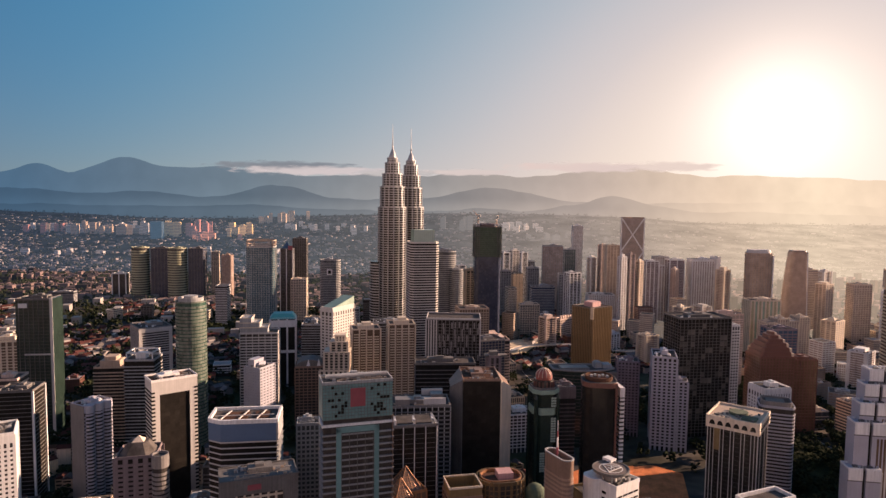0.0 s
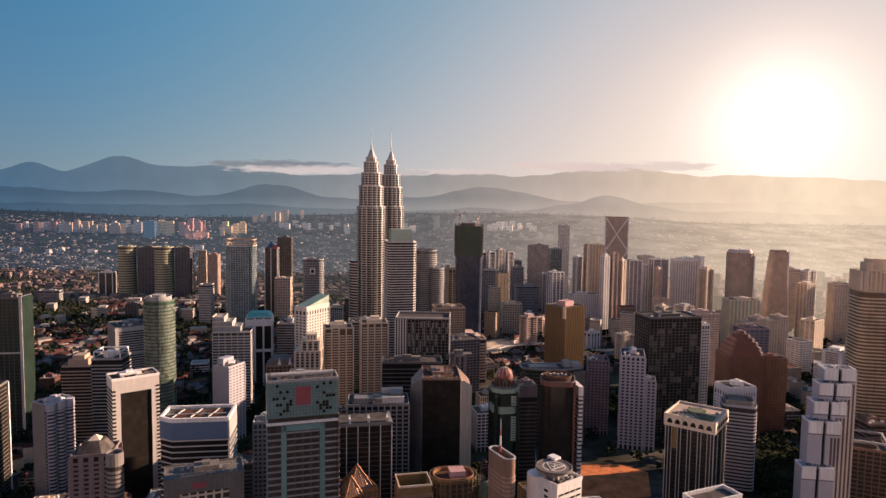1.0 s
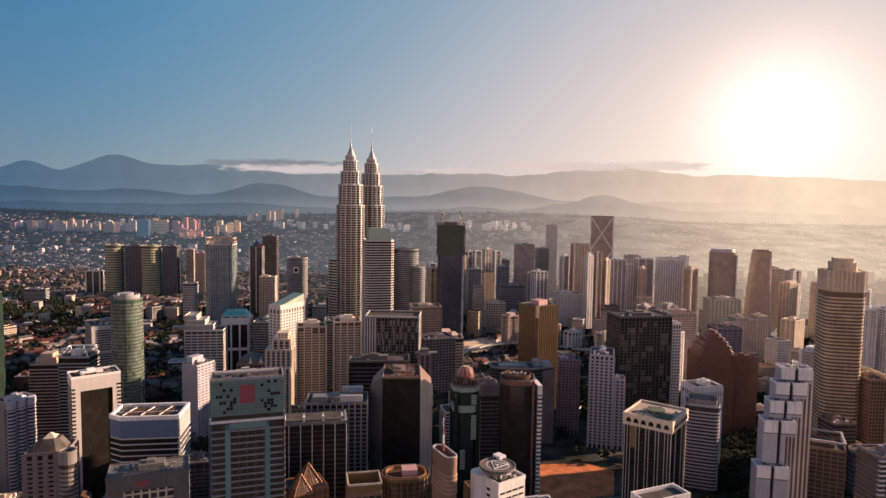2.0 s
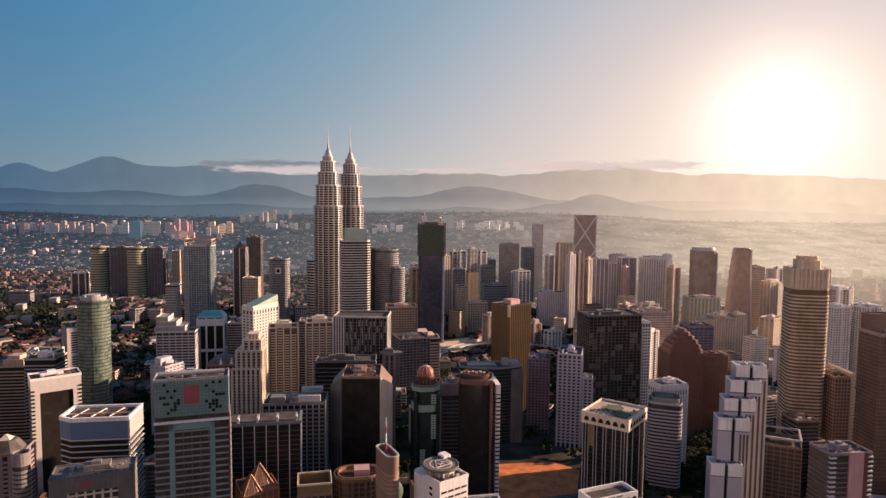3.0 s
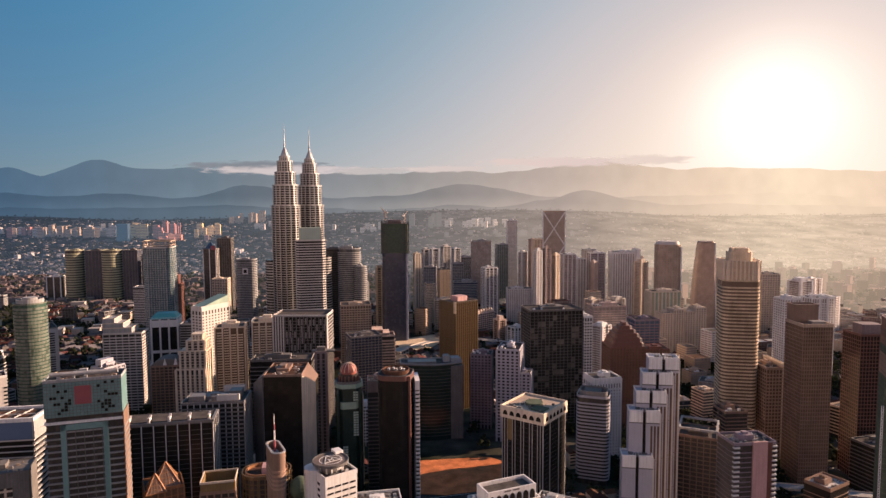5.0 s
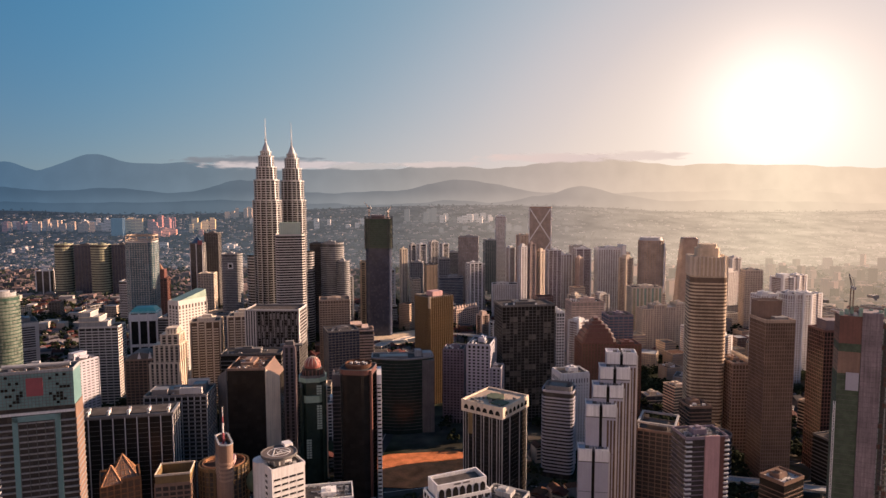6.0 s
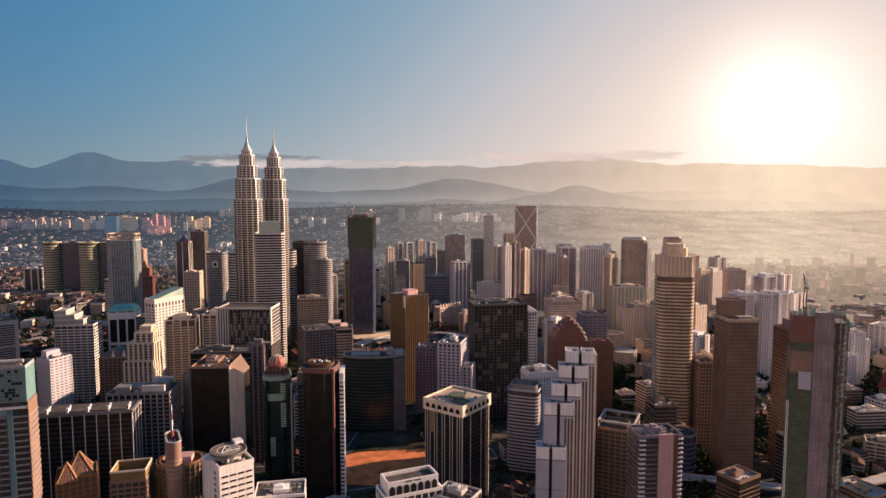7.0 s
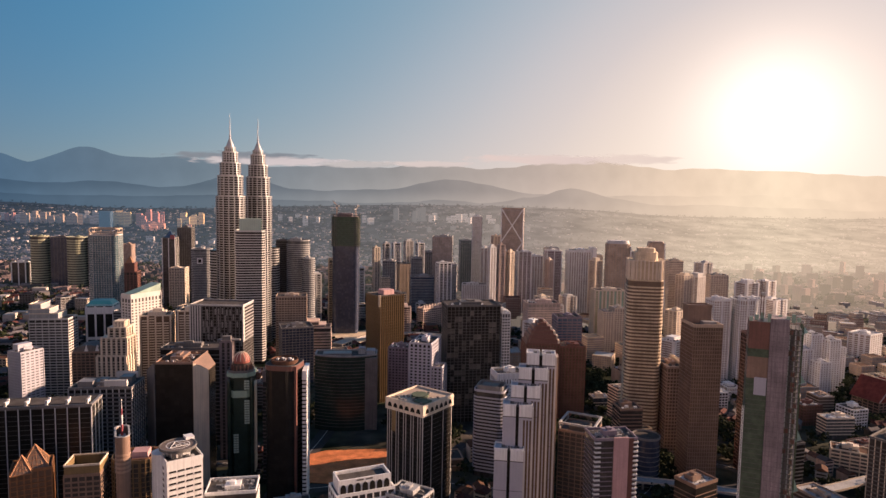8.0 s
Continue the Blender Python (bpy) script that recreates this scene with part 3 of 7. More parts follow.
def balcony_tower(x, y, yaw, w, d, top, label, wall="cream", glass="dark", bays_x=3, bays_y=3, group=""):
    """An apartment tower with projecting stacks of balconies, dark recesses between them and a stepped head."""
    taken.append((x, y, 0.5 * math.hypot(w, d)))
    t = thing("apartment_tower", x, y, yaw, label, group=group)
    bm = bmesh.new()
    box(bm, -w / 2, w / 2, -d / 2, d / 2, 0, top)
    part("core", bm, M[glass], t)
    rnd = random.Random(int(x * 7 + y))
    sides = [(i, "x") for i in range(bays_x)] + [(i, "y") for i in range(bays_y)]
    for i, way in sides:
        length, n, depth = (w, bays_x, d) if way == "x" else (d, bays_y, w)
        pitch = length / n
        c, bw = -length / 2 + pitch * (i + 0.5), pitch * 0.62
        z1 = top - rnd.choice((0, 3.3, 6.6))
        bm = bmesh.new()
        o0, o1 = -depth / 2 - 1.5, depth / 2 + 1.5
        if way == "x":
            box(bm, c - bw / 2, c + bw / 2, o0, o1, 0, z1)
        else:
            box(bm, o0, o1, c - bw / 2, c + bw / 2, 0, z1)
        bay = part("bay", bm, M[glass], t)
        bm = bmesh.new()
        if way == "x":
            box(bm, c - bw / 2 - 0.3, c + bw / 2 + 0.3, o0 - 0.5, o1 + 0.5, 0, 1.35)
        else:
            box(bm, o0 - 0.5, o1 + 0.5, c - bw / 2 - 0.3, c + bw / 2 + 0.3, 0, 1.35)
        me = finish(bm, "balcony", M[wall])
        for k in range(int(z1 / 3.3)):
            put("balcony", me, bay, (0, 0, 2.2 + 3.3 * k))
    places = [(px, py, a) for px, py, a in bays(w + 1.6, d + 1.6, bays_x, bays_y)]
    uprights(t, "wall_strip", places, 1.7, 1.3, 0, top + 1.5, M[wall], True)
    bm = bmesh.new()
    box(bm, -w * 0.3, w * 0.3, -d * 0.3, d * 0.3, top, top + 4.2)
    box(bm, -w * 0.14, w * 0.2, -d * 0.2, d * 0.12, top + 4.2, top + 7.4)
    part("head", bm, M[wall], t)
    roof_top(t, rect(w, d), top, w, d, M[wall], M["roof"], int(x + y), 1.2, False)
    return t

# ---- ground, hills and low cloud ----


def land(x, y):
    """Height of the ground: flat under the centre, rising to the foot of the hills."""
    t = min(1.0, max(0.0, (y - 3000) / 1950))
    return 205 * t * t * (3 - 2 * t) * (0.85 + 0.15 * math.sin(x * 0.0013 + 1.0)) + (14 * t * noise.noise((x * 0.002, y * 0.002, 0)))


def surface(name, xs, ys, height, mat):
    me = bpy.data.meshes.new(name)
    n = len(xs)
    me.from_pydata([(x, y, height(x, y)) for y in ys for x in xs], [], [(j * n + i, j * n + i + 1, (j + 1) * n + i + 1, (j + 1) * n + i) for j in range(len(ys) - 1) for i in range(n - 1)])
    me.materials.append(mat)
    me.shade_smooth()
    return new(name, me)


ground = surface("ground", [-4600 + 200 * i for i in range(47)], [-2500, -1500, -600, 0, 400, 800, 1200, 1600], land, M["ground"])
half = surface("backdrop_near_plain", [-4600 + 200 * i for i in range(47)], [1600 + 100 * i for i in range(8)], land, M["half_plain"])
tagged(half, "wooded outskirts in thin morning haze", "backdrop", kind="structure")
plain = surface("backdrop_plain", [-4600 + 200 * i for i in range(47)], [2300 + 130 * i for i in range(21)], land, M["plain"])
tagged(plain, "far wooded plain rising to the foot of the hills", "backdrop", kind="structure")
tagged(ground, "dark city ground of streets, grass and bare earth", "ground", kind="structure")


def ridge(name, y, foot, peaks, depth, mat, label, rough=1.0, seed=0.0):
    """A line of hills: peaks are (x, width, height above the foot line)."""
    def crest(x):
        h = sum(p * math.exp(-((x - c) / w) ** 2) for c, w, p in peaks)
        return foot + h + rough * (34 * noise.noise((x * 0.0016, seed, 0)) + 14 * noise.noise((x * 0.006, seed, 3)) + 5 * noise.noise((x * 0.02, seed, 5)))

    def height(x, yy):
        t = (yy - (y - depth)) / depth
        return 120 + (crest(x) - 120) * (t ** 0.8) + rough * 16 * t * (1 - t) * noise.noise((x * 0.008, yy * 0.01, seed))

    return tagged(surface(name, [-5200 + 40 * i for i in range(261)], [y - depth + depth * k / 8 for k in range(9)], height, mat), label, "backdrop", kind="structure")


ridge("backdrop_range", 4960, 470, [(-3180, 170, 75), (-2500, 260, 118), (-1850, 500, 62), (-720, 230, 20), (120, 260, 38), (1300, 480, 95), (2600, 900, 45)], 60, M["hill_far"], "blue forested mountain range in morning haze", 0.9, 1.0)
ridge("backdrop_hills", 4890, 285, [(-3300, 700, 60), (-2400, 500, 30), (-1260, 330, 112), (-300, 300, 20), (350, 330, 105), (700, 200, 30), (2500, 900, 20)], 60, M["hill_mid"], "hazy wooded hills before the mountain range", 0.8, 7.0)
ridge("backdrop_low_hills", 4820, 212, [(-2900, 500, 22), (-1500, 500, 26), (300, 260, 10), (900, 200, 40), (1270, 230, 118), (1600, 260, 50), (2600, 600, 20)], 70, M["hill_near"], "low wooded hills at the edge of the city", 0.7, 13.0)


def cloud(x, y, z, length, thick, colour, label, seed):
    """A long low bank of cloud with a lumpy surface."""
    bm = bmesh.new()
    bmesh.ops.create_uvsphere(bm, u_segments=48, v_segments=16, radius=1)
    for v in bm.verts:
        c = v.co
        k = 1 + 0.25 * noise.noise((c.x * 5 + seed, c.y * 2, c.z * 3)) + 0.1 * noise.noise((c.x * 17 + seed, c.y * 2, c.z * 6))
        v.co = (c.x * length, c.y * 14, c.z * thick * k)
    ob = new("cloud", finish(bm, "cloud", cloud_material("morning_cloud", colour, length, thick)))
    ob.location = (x, y, z)
    ob.data.shade_smooth()
    return tagged(ob, label, "cloud", group="clouds over the hills")


cloud(-1250, 4925, 545, 640, 44, (128, 140, 150), "grey lens-shaped cloud above the ridge", 1.0)
cloud(-1000, 4905, 510, 700, 42, (205, 202, 204), "pale bank of low cloud along the ridge", 5.0)
cloud(-380, 4905, 500, 360, 32, (190, 192, 192), "pale bank of low cloud along the ridge", 9.0)
cloud(180, 4905, 512, 450, 28, (212, 206, 203), "pale bank of low cloud along the ridge", 14.0)
cloud(1100, 4905, 560, 680, 44, (220, 208, 203), "cream bank of low cloud along the ridge", 21.0)
cloud(1750, 4905, 575, 460, 46, (228, 217, 208), "cream bank of low cloud along the ridge", 30.0)

# ---- twin towers ----


def twin_tower(x, y, yaw, label, bustle):
    t = thing("twin_tower", x, y, yaw, label, group="twin towers")
    tiers = [(0, 262, 23.6), (262, 296, 20.4), (296, 317, 16.6), (317, 335, 12.4), (335, 343, 8.6)]
    for k, (z0, z1, r) in enumerate(tiers):
        bm = bmesh.new()
        prism(bm, star(r - 1.1), z0, z1 + 0.2)
        part("glazing", bm, M["black"], t)
        bm = bmesh.new()
        z = z0 + 1.2
        while z < z1 - 0.5:
            prism(bm, star(r), z, z + 1.35)
            prism(bm, star(r + 0.8), z + 1.0, z + 1.35)
            z += 3.9
        part("steel_banding", bm, M["weathersteel"], t, "stainless steel ledges and sunshades", "stuff")
        uprights(t, "steel_rib", [(r * 0.985 * math.cos(a), r * 0.985 * math.sin(a), math.degrees(a)) for a in (math.pi / 8 * i for i in range(16))], 0.7, 1.6, z0, z1 + 0.8, M["weathersteel"], True)
        bm = bmesh.new()
        tube(bm, star(r + 0.6), star(r - 0.6), z1 - 0.6, z1 + 1.2)
        part("setback_rim", bm, M["weathersteel"], t)
    bm = bmesh.new()
    for z0, z1, r, tp in ((343, 349, 6.8, 0.8), (349, 354, 5.0, 0.7), (354, 358, 3.2, 0.5), (358, 361, 1.5, 0.7), (361, 380, 0.9, 0.6), (380, 399, 0.55, 0.3)):
        prism(bm, circle(r, 16), z0, z1, tp)
    spire = part("spire", bm, M["weathersteel"], t, "tapered steel spire")
    bm = bmesh.new()
    bmesh.ops.create_uvsphere(bm, u_segments=14, v_segments=8, radius=1.9, matrix=pose(0, 0, 362.5))
    part("spire_ball", bm, M["weathersteel"], spire)
    bx, by = bustle
    bm = bmesh.new()
    prism(bm, [(px + bx, py + by) for px, py in circle(15.3)], 0, 172)
    annex = part("bustle", bm, M["black"], t, "lower round annex")
    bm = bmesh.new()
    z = 1.2
    while z < 171:
        prism(bm, [(px + bx, py + by) for px, py in circle(16)], z, z + 1.9)
        z += 4.6
    part("bustle_banding", bm, M["weathersteel"], annex, "", "stuff")
    return t


twin_tower(-84, 1052, 11, "tall tiered steel tower with a spire beside its twin", (-20, 10))
twin_tower(-57, 1120, 11, "tall tiered steel tower with a spire beside its twin", (20, 14))
bridge = thing("skybridge", -70.5, 1086, math.degrees(math.atan2(68, 27)), "steel bridge between the twin towers", "bridge")
bm = bmesh.new()
box(bm, -16, 16, -2.4, 2.4, 143, 150)
part("deck", bm, M["steel"], bridge)
bm = bmesh.new()
beam(bm, (-15, 0, 118), (0, 0, 143), 1.1)
beam(bm, (15, 0, 118), (0, 0, 143), 1.1)
part("brace", bm, M["steel"], bridge)

# ---- towers round the twin towers ----
t = tower(-31, 984, 14, 46, 40, 209, "pale-banded office tower with a pale green glass crown", "black", "palestone", shape=chamfered(44, 40, 5), fh=3.9, hb=1.6, proud=0.7, plant=False, parapet=2.0)
bm = bmesh.new()
prism(bm, rect(32, 24), 209, 229)
part("crown", bm, M["pale"], t, "pale green glass box")
uprights(t, "mullion", bays(32.2, 24.2, 10, 8), 0.25, 0.25, 209, 229.5, M["greenroof"], False)
t = tower(4, 1168, 0, 40, 34, 182, "curved apartment tower with pale balcony bands", "grey", "concrete", shape=circle(21, 26, 18), fh=3.6, hb=1.6, proud=0.8)
tower(26, 1150, 0, 18, 26, 150, "curved apartment tower with pale balcony bands", "grey", "concrete", shape=circle(12, 20), fh=3.6, hb=1.6, proud=0.8)
tower(-28, 1190, 0, 24, 30, 180, "dark glass tower beside the curved apartments", "dark", "darkconc", fh=3.6, hb=0.8)
tower(62, 1260, 10, 34, 30, 138, "sand-coloured apartment tower with balconies", "dark", "sandy", bars=(4, 4), bar=(2.2, 1.2))
tower(45, 934, 10, 44, 34, 116, "tan grid-fronted hotel slab", "bronze", "tan", bars=(11, 7), fh=3.5, hb=1.5)
tower(62, 886, 20, 44, 38, 80, "dark blue office block with flat roof", "navy", "granite", fh=3.9, hb=0.6, bars=(9, 8), bar=(0.5, 0.5))


def crane(x, y, z, yaw, mast, jib):
    c = thing("tower_crane", x, y, yaw, "slender lattice tower crane on the unfinished roof", "crane", "tower cranes", z)
    bm = bmesh.new()
    for sx, sy in ((-0.9, -0.9), (0.9, -0.9), (0.9, 0.9), (-0.9, 0.9)):
        beam(bm, (sx, sy, 0), (sx, sy, mast), 0.35)
    for k in range(int(mast / 3)):
        beam(bm, (-0.9, -0.9, k * 3), (0.9, -0.9, k * 3 + 3), 0.25)
        beam(bm, (0.9, 0.9, k * 3), (-0.9, 0.9, k * 3 + 3), 0.25)
    part("mast", bm, M["darkbrown"], c)
    bm = bmesh.new()
    tip = Vector((jib * 0.75, 0, mast + jib * 0.66))
    for o in (-0.6, 0.6):
        beam(bm, (0, o, mast), tip, 0.4)
    beam(bm, (0, 0, mast + 2), tip, 0.4)
    part("jib", bm, M["darkbrown"], c)
    bm = bmesh.new()
    box(bm, -6, 0.5, -1, 1, mast - 0.5, mast + 1.5)
    part("counterweight", bm, M["plant"], c)
    bm = bmesh.new()
    beam(bm, (-5, 0, mast + 1.5), (-2, 0, mast + 7), 0.3)
    beam(bm, (-2, 0, mast + 7), tip, 0.15)
    part("tie", bm, M["plant"], c)


t = tower(86, 1216, 3, 50, 38, 222, "unfinished dark concrete tower wrapped in safety net", "navy", "navy", shape=rounded(50, 38, 8), fh=3.8, hb=0.6, proud=0.15, plant=False, name="unfinished_tower")
bm = bmesh.new()
tube(bm, grown(rounded(50, 38, 8), 0.9), grown(rounded(50, 38, 8), 0.5), 170, 226)
part("safety_net", bm, M["netting"], t, "greenish safety net")
uprights(t, "scaffold_pole", [(px, py, 0) for px, py in grown(rounded(50, 38, 8), 1.4)], 0.8, 0.8, 168, 231, M["darkconc"], False)
bm = bmesh.new()
box(bm, -14, 12, -9, 10, 222, 233)
part("lift_core", bm, M["mauve"], t)
bm = bmesh.new()
prism(bm, rounded(46, 34, 7), 226, 226.8)
prism(bm, rounded(42, 30, 6), 230, 230.7)
part("formwork", bm, M["mauve"], t, "pale mauve formwork of the newest floors")
stacked(t, "net_band", grown(rounded(50, 38, 8), 1.05), 172, 224, 3.8, 0.5, M["darkconc"], False)
crane(68, 1216, 222, 140, 24, 18)
crane(104, 1222, 222, 60, 18, 14)

t = tower(440, 1468, -12, 50, 32, 242, "dark glass tower with crossing steel diagonals", "smoke", "brown", fh=3.9, hb=0.6, plant=False)
bm = bmesh.new()
for a, b in (((-25, 242), (25, 165)), ((25, 242), (-25, 165)), ((-25, 165), (25, 88)), ((25, 165), (-25, 88))):
    beam(bm, (a[0], -16.8, a[1]), (b[0], -16.8, b[1]), 2.6)
for xx in (-25, 25):
    beam(bm, (xx, -16.6, 0), (xx, -16.6, 242), 2.2)
part("diagonal_bracing", bm, M["white"], t, "pale steel diagonals")
tower(375, 1762, 0, 26, 26, 212, "slender white tower with a dark top panel", "grey", "white", bars=(6, 6), fh=3.6, hb=1.6)
tower(590, 1440, 4, 50, 30, 150, "white tower with strong upright ribs", "grey", "white", bars=(9, 6), bar=(2.4, 1.4), hb=0.6, crown=4)
tower(622, 1436, 4, 9, 32, 156, "white slab wall beside the ribbed tower", "white", "white", hb=0.4, plant=False)
tower(532, 1442, 2, 34, 30, 148, "dark tower edged with a pale frame", "mauve", "white", bars=(2, 2), bar=(2.0, 1.5), hb=0.5)
t = tower(625, 1246, -6, 48, 38, 180, "brown glass tower with a rounded roofline", "tanglass", "tan", shape=rounded(48, 38, 18, 6), hb=0.7, plant=False, parapet=0.8)
bm = bmesh.new()
prism(bm, rounded(46, 36, 17, 6), 180, 187, 0.9)
part("roof_cap", bm, M["palestone"], t, "pale curved roof rim")
bm = bmesh.new()
box(bm, 22.5, 25.0, -12, 12, 0, 176)
part("edge_wall", bm, M["white"], t, "white edge wall")
uprights(t, "mullion", [(px, py, math.degrees(math.atan2(py, px))) for px, py in grown(rounded(48, 38, 18, 6), 0.2)] + [(-4 + 4 * k, -19.2, 0) for k in range(3)], 0.7, 0.7, 0, 181, M["tan"], False)


def sail_tower(x, y, yaw, label):
    t = thing("office_tower", x, y, yaw, label)
    bm = bmesh.new()
    for k in range(46):
        z = 4 * k
        u = z / 184
        w = 44 - 15 * u ** 2
        prism(bm, rounded(w, 30 - 6 * u, 6, 3), z, z + 3.2, 1.0, 4 * u * u)
    part("glazing", bm, M["tanglass"], t)
    bm = bmesh.new()
    for k in range(47):
        z = 4 * k - 0.8
        u = max(0, z) / 184
        prism(bm, rounded(44.8 - 15 * u ** 2, 30.8 - 6 * u, 6, 3), max(0, z), z + 0.8, 1.0, 4 * u * u)
    part("banding", bm, M["tan"], t, "", "stuff")
    bm = bmesh.new()
    prism(bm, rounded(29, 24, 6, 3), 184, 186.5, 0.9, 4)
    part("roof", bm, M["brown"], t)
    bm = bmesh.new()
    for k in range(23):
        za, zb = 8 * k, 8 * k + 8
        a, b = ((44 - 15 * (z / 184) ** 2) / 2 + 4 * (z / 184) ** 2 + 9 * max(0, 0.45 - z / 184) for z in (za, zb))
        beam(bm, (a, -9, za), (b, -9, zb), 2.2)
    part("edge_fin", bm, M["white"], t, "white fin flaring towards the ground")


sail_tower(696, 1243, 0, "tapering curved brown glass tower")
tower(425, 948, 6, 50, 30, 109, "peach slab block with stair tower", "grey", "peach", bars=(8, 5), hb=1.5)
for i, (dx, h) in enumerate(((-30, 74), (-10, 80), (11, 76), (31, 82))):
    tower(590 + dx, 1076 + 3 * i, 6, 18, 26, h, "cream apartment tower with upright balcony stacks", "grey", "cream", bars=(4, 5), bar=(1.6, 1.2), hb=1.1, group="cream apartment towers")
t = tower(576, 1130, 2, 54, 30, 104, "cream and pale green apartment tower with upright stripes", "olive", "cream", bars=(8, 5), bar=(2.2, 1.2), hb=0.5)
bm = bmesh.new()
for k in range(4):
    box(bm, -19 + 13.5 * k, -15.6 + 13.5 * k, -15.6, -15.1, 0, 103)
part("green_stripe", bm, M["greenroof"], t, "pale green upright strips", "stuff")
tower(435, 806, 4, 32, 28, 115, "violet-grey office block with blue window bands", "blue", "purple", hb=1.2, bars=(5, 4), bar=(0.8, 0.6))
tower(349, 1382, 0, 56, 30, 75, "white pleated low office block", "grey", "white", bars=(14, 8), bar=(2.0, 1.2), hb=0.6)
tower(290, 1460, -4, 40, 30, 110, "pale stepped office tower", "grey", "palestone", bars=(8, 6), hb=1.2)
tower(165, 1732, 0, 40, 28, 82, "white windowless slab with a dark top", "white", "white", hb=0.3)
tower(278, 1594, -6, 50, 32, 166, "dark grey slab tower with window grid", "smoke", "concrete", bars=(10, 6), hb=0.9)
tower(491, 1450, 4, 32, 28, 134, "pale ribbed apartment tower", "grey", "white", bars=(5, 5), bar=(2.0, 1.4), hb=0.8)
tower(455, 1380, 6, 28, 28, 150, "dark mauve tower with pale upright ribs", "mauve", "white", bars=(3, 3), bar=(1.6, 1.2), hb=0.5)
tower(420, 1560, 0, 30, 28, 172, "slim cream apartment tower with ribs", "grey", "cream", bars=(4, 4), bar=(1.8, 1.2), hb=0.8)
tower(340, 1700, 8, 30, 26, 150, "greenish apartment tower with balconies", "green", "concrete", bars=(5, 5), hb=1.2)
tower(655, 1560, 0, 40, 30, 128, "pale apartment slab with balconies", "grey", "cream", bars=(8, 5), hb=1.2)
tower(560, 1620, 0, 34, 30, 140, "pale apartment slab with balconies", "grey", "palestone", bars=(6, 4), bar=(1.8, 1.2), hb=1.2)
tower(215, 1500, 4, 26, 26, 120, "grey apartment tower with balconies", "grey", "concrete", bars=(5, 5), hb=1.2)
tower(150, 1500, -6, 28, 26, 112, "grey apartment tower with balconies", "grey", "concrete", bars=(5, 5), hb=1.2)
tower(240, 1800, 0, 44, 26, 108, "grey office slab with window bands", "dark", "concrete", bars=(8, 5), hb=1.2)
t = tower(180, 1545, 24, 28, 26, 101, "tan apartment slab, its sunny end painted cream", "tan", "darkconc", bars=(3, 2), bar=(0.8, 0.5), hb=0.3)
# sunlight on the right end is put in as a cream wall
bm = bmesh.new()
box(bm, 14.1, 15.2, -12.5, 12.5, 0, 102)
part("end_wall", bm, M["cream"], t, "end wall painted cream as if sunlit")
tower(230, 1440, 6, 54, 30, 83, "blue-grey office block of close window bands", "navy", "concrete", shape=rounded(54, 30, 6, 4), fh=3.6, hb=1.6, proud=0.5)
tower(180, 1300, 6, 40, 24, 64, "cream apartment block with balconies", "grey", "cream", bars=(8, 5), hb=1.2)
tower(770, 1330, 4, 30, 30, 140, "cream office tower with window bands", "tanglass", "cream", hb=1.3)
tower(830, 1250, -4, 34, 28, 120, "pale apartment tower with balconies", "grey", "cream", bars=(7, 5), hb=1.1)
for x, y, w, h in ((676, 902, 24, 125), (708, 892, 22, 128), (742, 930, 22, 122)):
    t = tower(x, y, 4, w, 26, h, "tall white apartment tower with balconies", "grey", "white", bars=(6, 5), bar=(1.2, 1.0), hb=1.3, group="white apartment towers")
    bm = bmesh.new()
    box(bm, w / 2 - 0.5, w / 2 + 1.4, -14.6, 14, 0, h + 3)
    box(bm, -1.2, 1.2, -14.8, -13, 0, h + 3)
    part("upright_wall", bm, M["white"], t, "", "stuff")

# slim towers packed between the larger ones towards the sun
slim = ((118, 1500, 16, 143), (137, 1560, 17, 148), (159, 1600, 24, 147), (188, 1650, 24, 149), (217, 1700, 24, 140), (229, 1380, 20, 30), (278, 1340, 34, 126), (391, 1650, 22, 133), (417, 1640, 24, 167), (380, 1330, 17, 162),
        (401, 1340, 17, 166), (422, 1350, 17, 151), (516, 1395, 14, 131), (616, 1380, 27, 132), (706, 1400, 10, 151), (767, 1260, 30, 118))
wide = ((907, 1500, 41, 119), (866, 1200, 40, 112), (447, 1000, 42, 97), (405, 900, 27, 88), (45, 1500, 22, 123), (15, 1280, 23, 105), (99, 1350, 17, 111), (287, 1200, 22, 40), (312, 1150, 28, 36),
        (200, 1180, 30, 58), (350, 1060, 34, 52), (240, 1010, 32, 14), (480, 1250, 36, 70), (540, 1300, 34, 64), (700, 1120, 40, 70), (800, 1060, 44, 62), (940, 1240, 50, 74), (860, 1420, 44, 96), (1020, 1420, 40, 88), (620, 920, 40, 60), (1000, 1050, 50, 48))
looks = (("grey", "cream", "cream apartment tower with stacked balconies"), ("dark", "white", "white apartment tower with stacked balconies"), ("dark", "palestone", "pale grey apartment tower with upright walls"), ("bronze", "peach", "peach-coloured apartment tower with balconies"), ("dark", "white", "white apartment tower with strong upright walls"))


def waisted(w, d, slot=0.2, deep=1.6):
    """A rectangle with a recess in the middle of each side."""
    a, b, u, v = w / 2, d / 2, w * slot / 2, d * slot / 2
    return [(-a, -b), (-u, -b), (-u, -b + deep), (u, -b + deep), (u, -b), (a, -b), (a, -v), (a - deep, -v), (a - deep, v), (a, v), (a, b), (u, b), (u, b - deep), (-u, b - deep), (-u, b), (-a, b), (-a, v), (-a + deep, v), (-a + deep, -v), (-a, -v)]


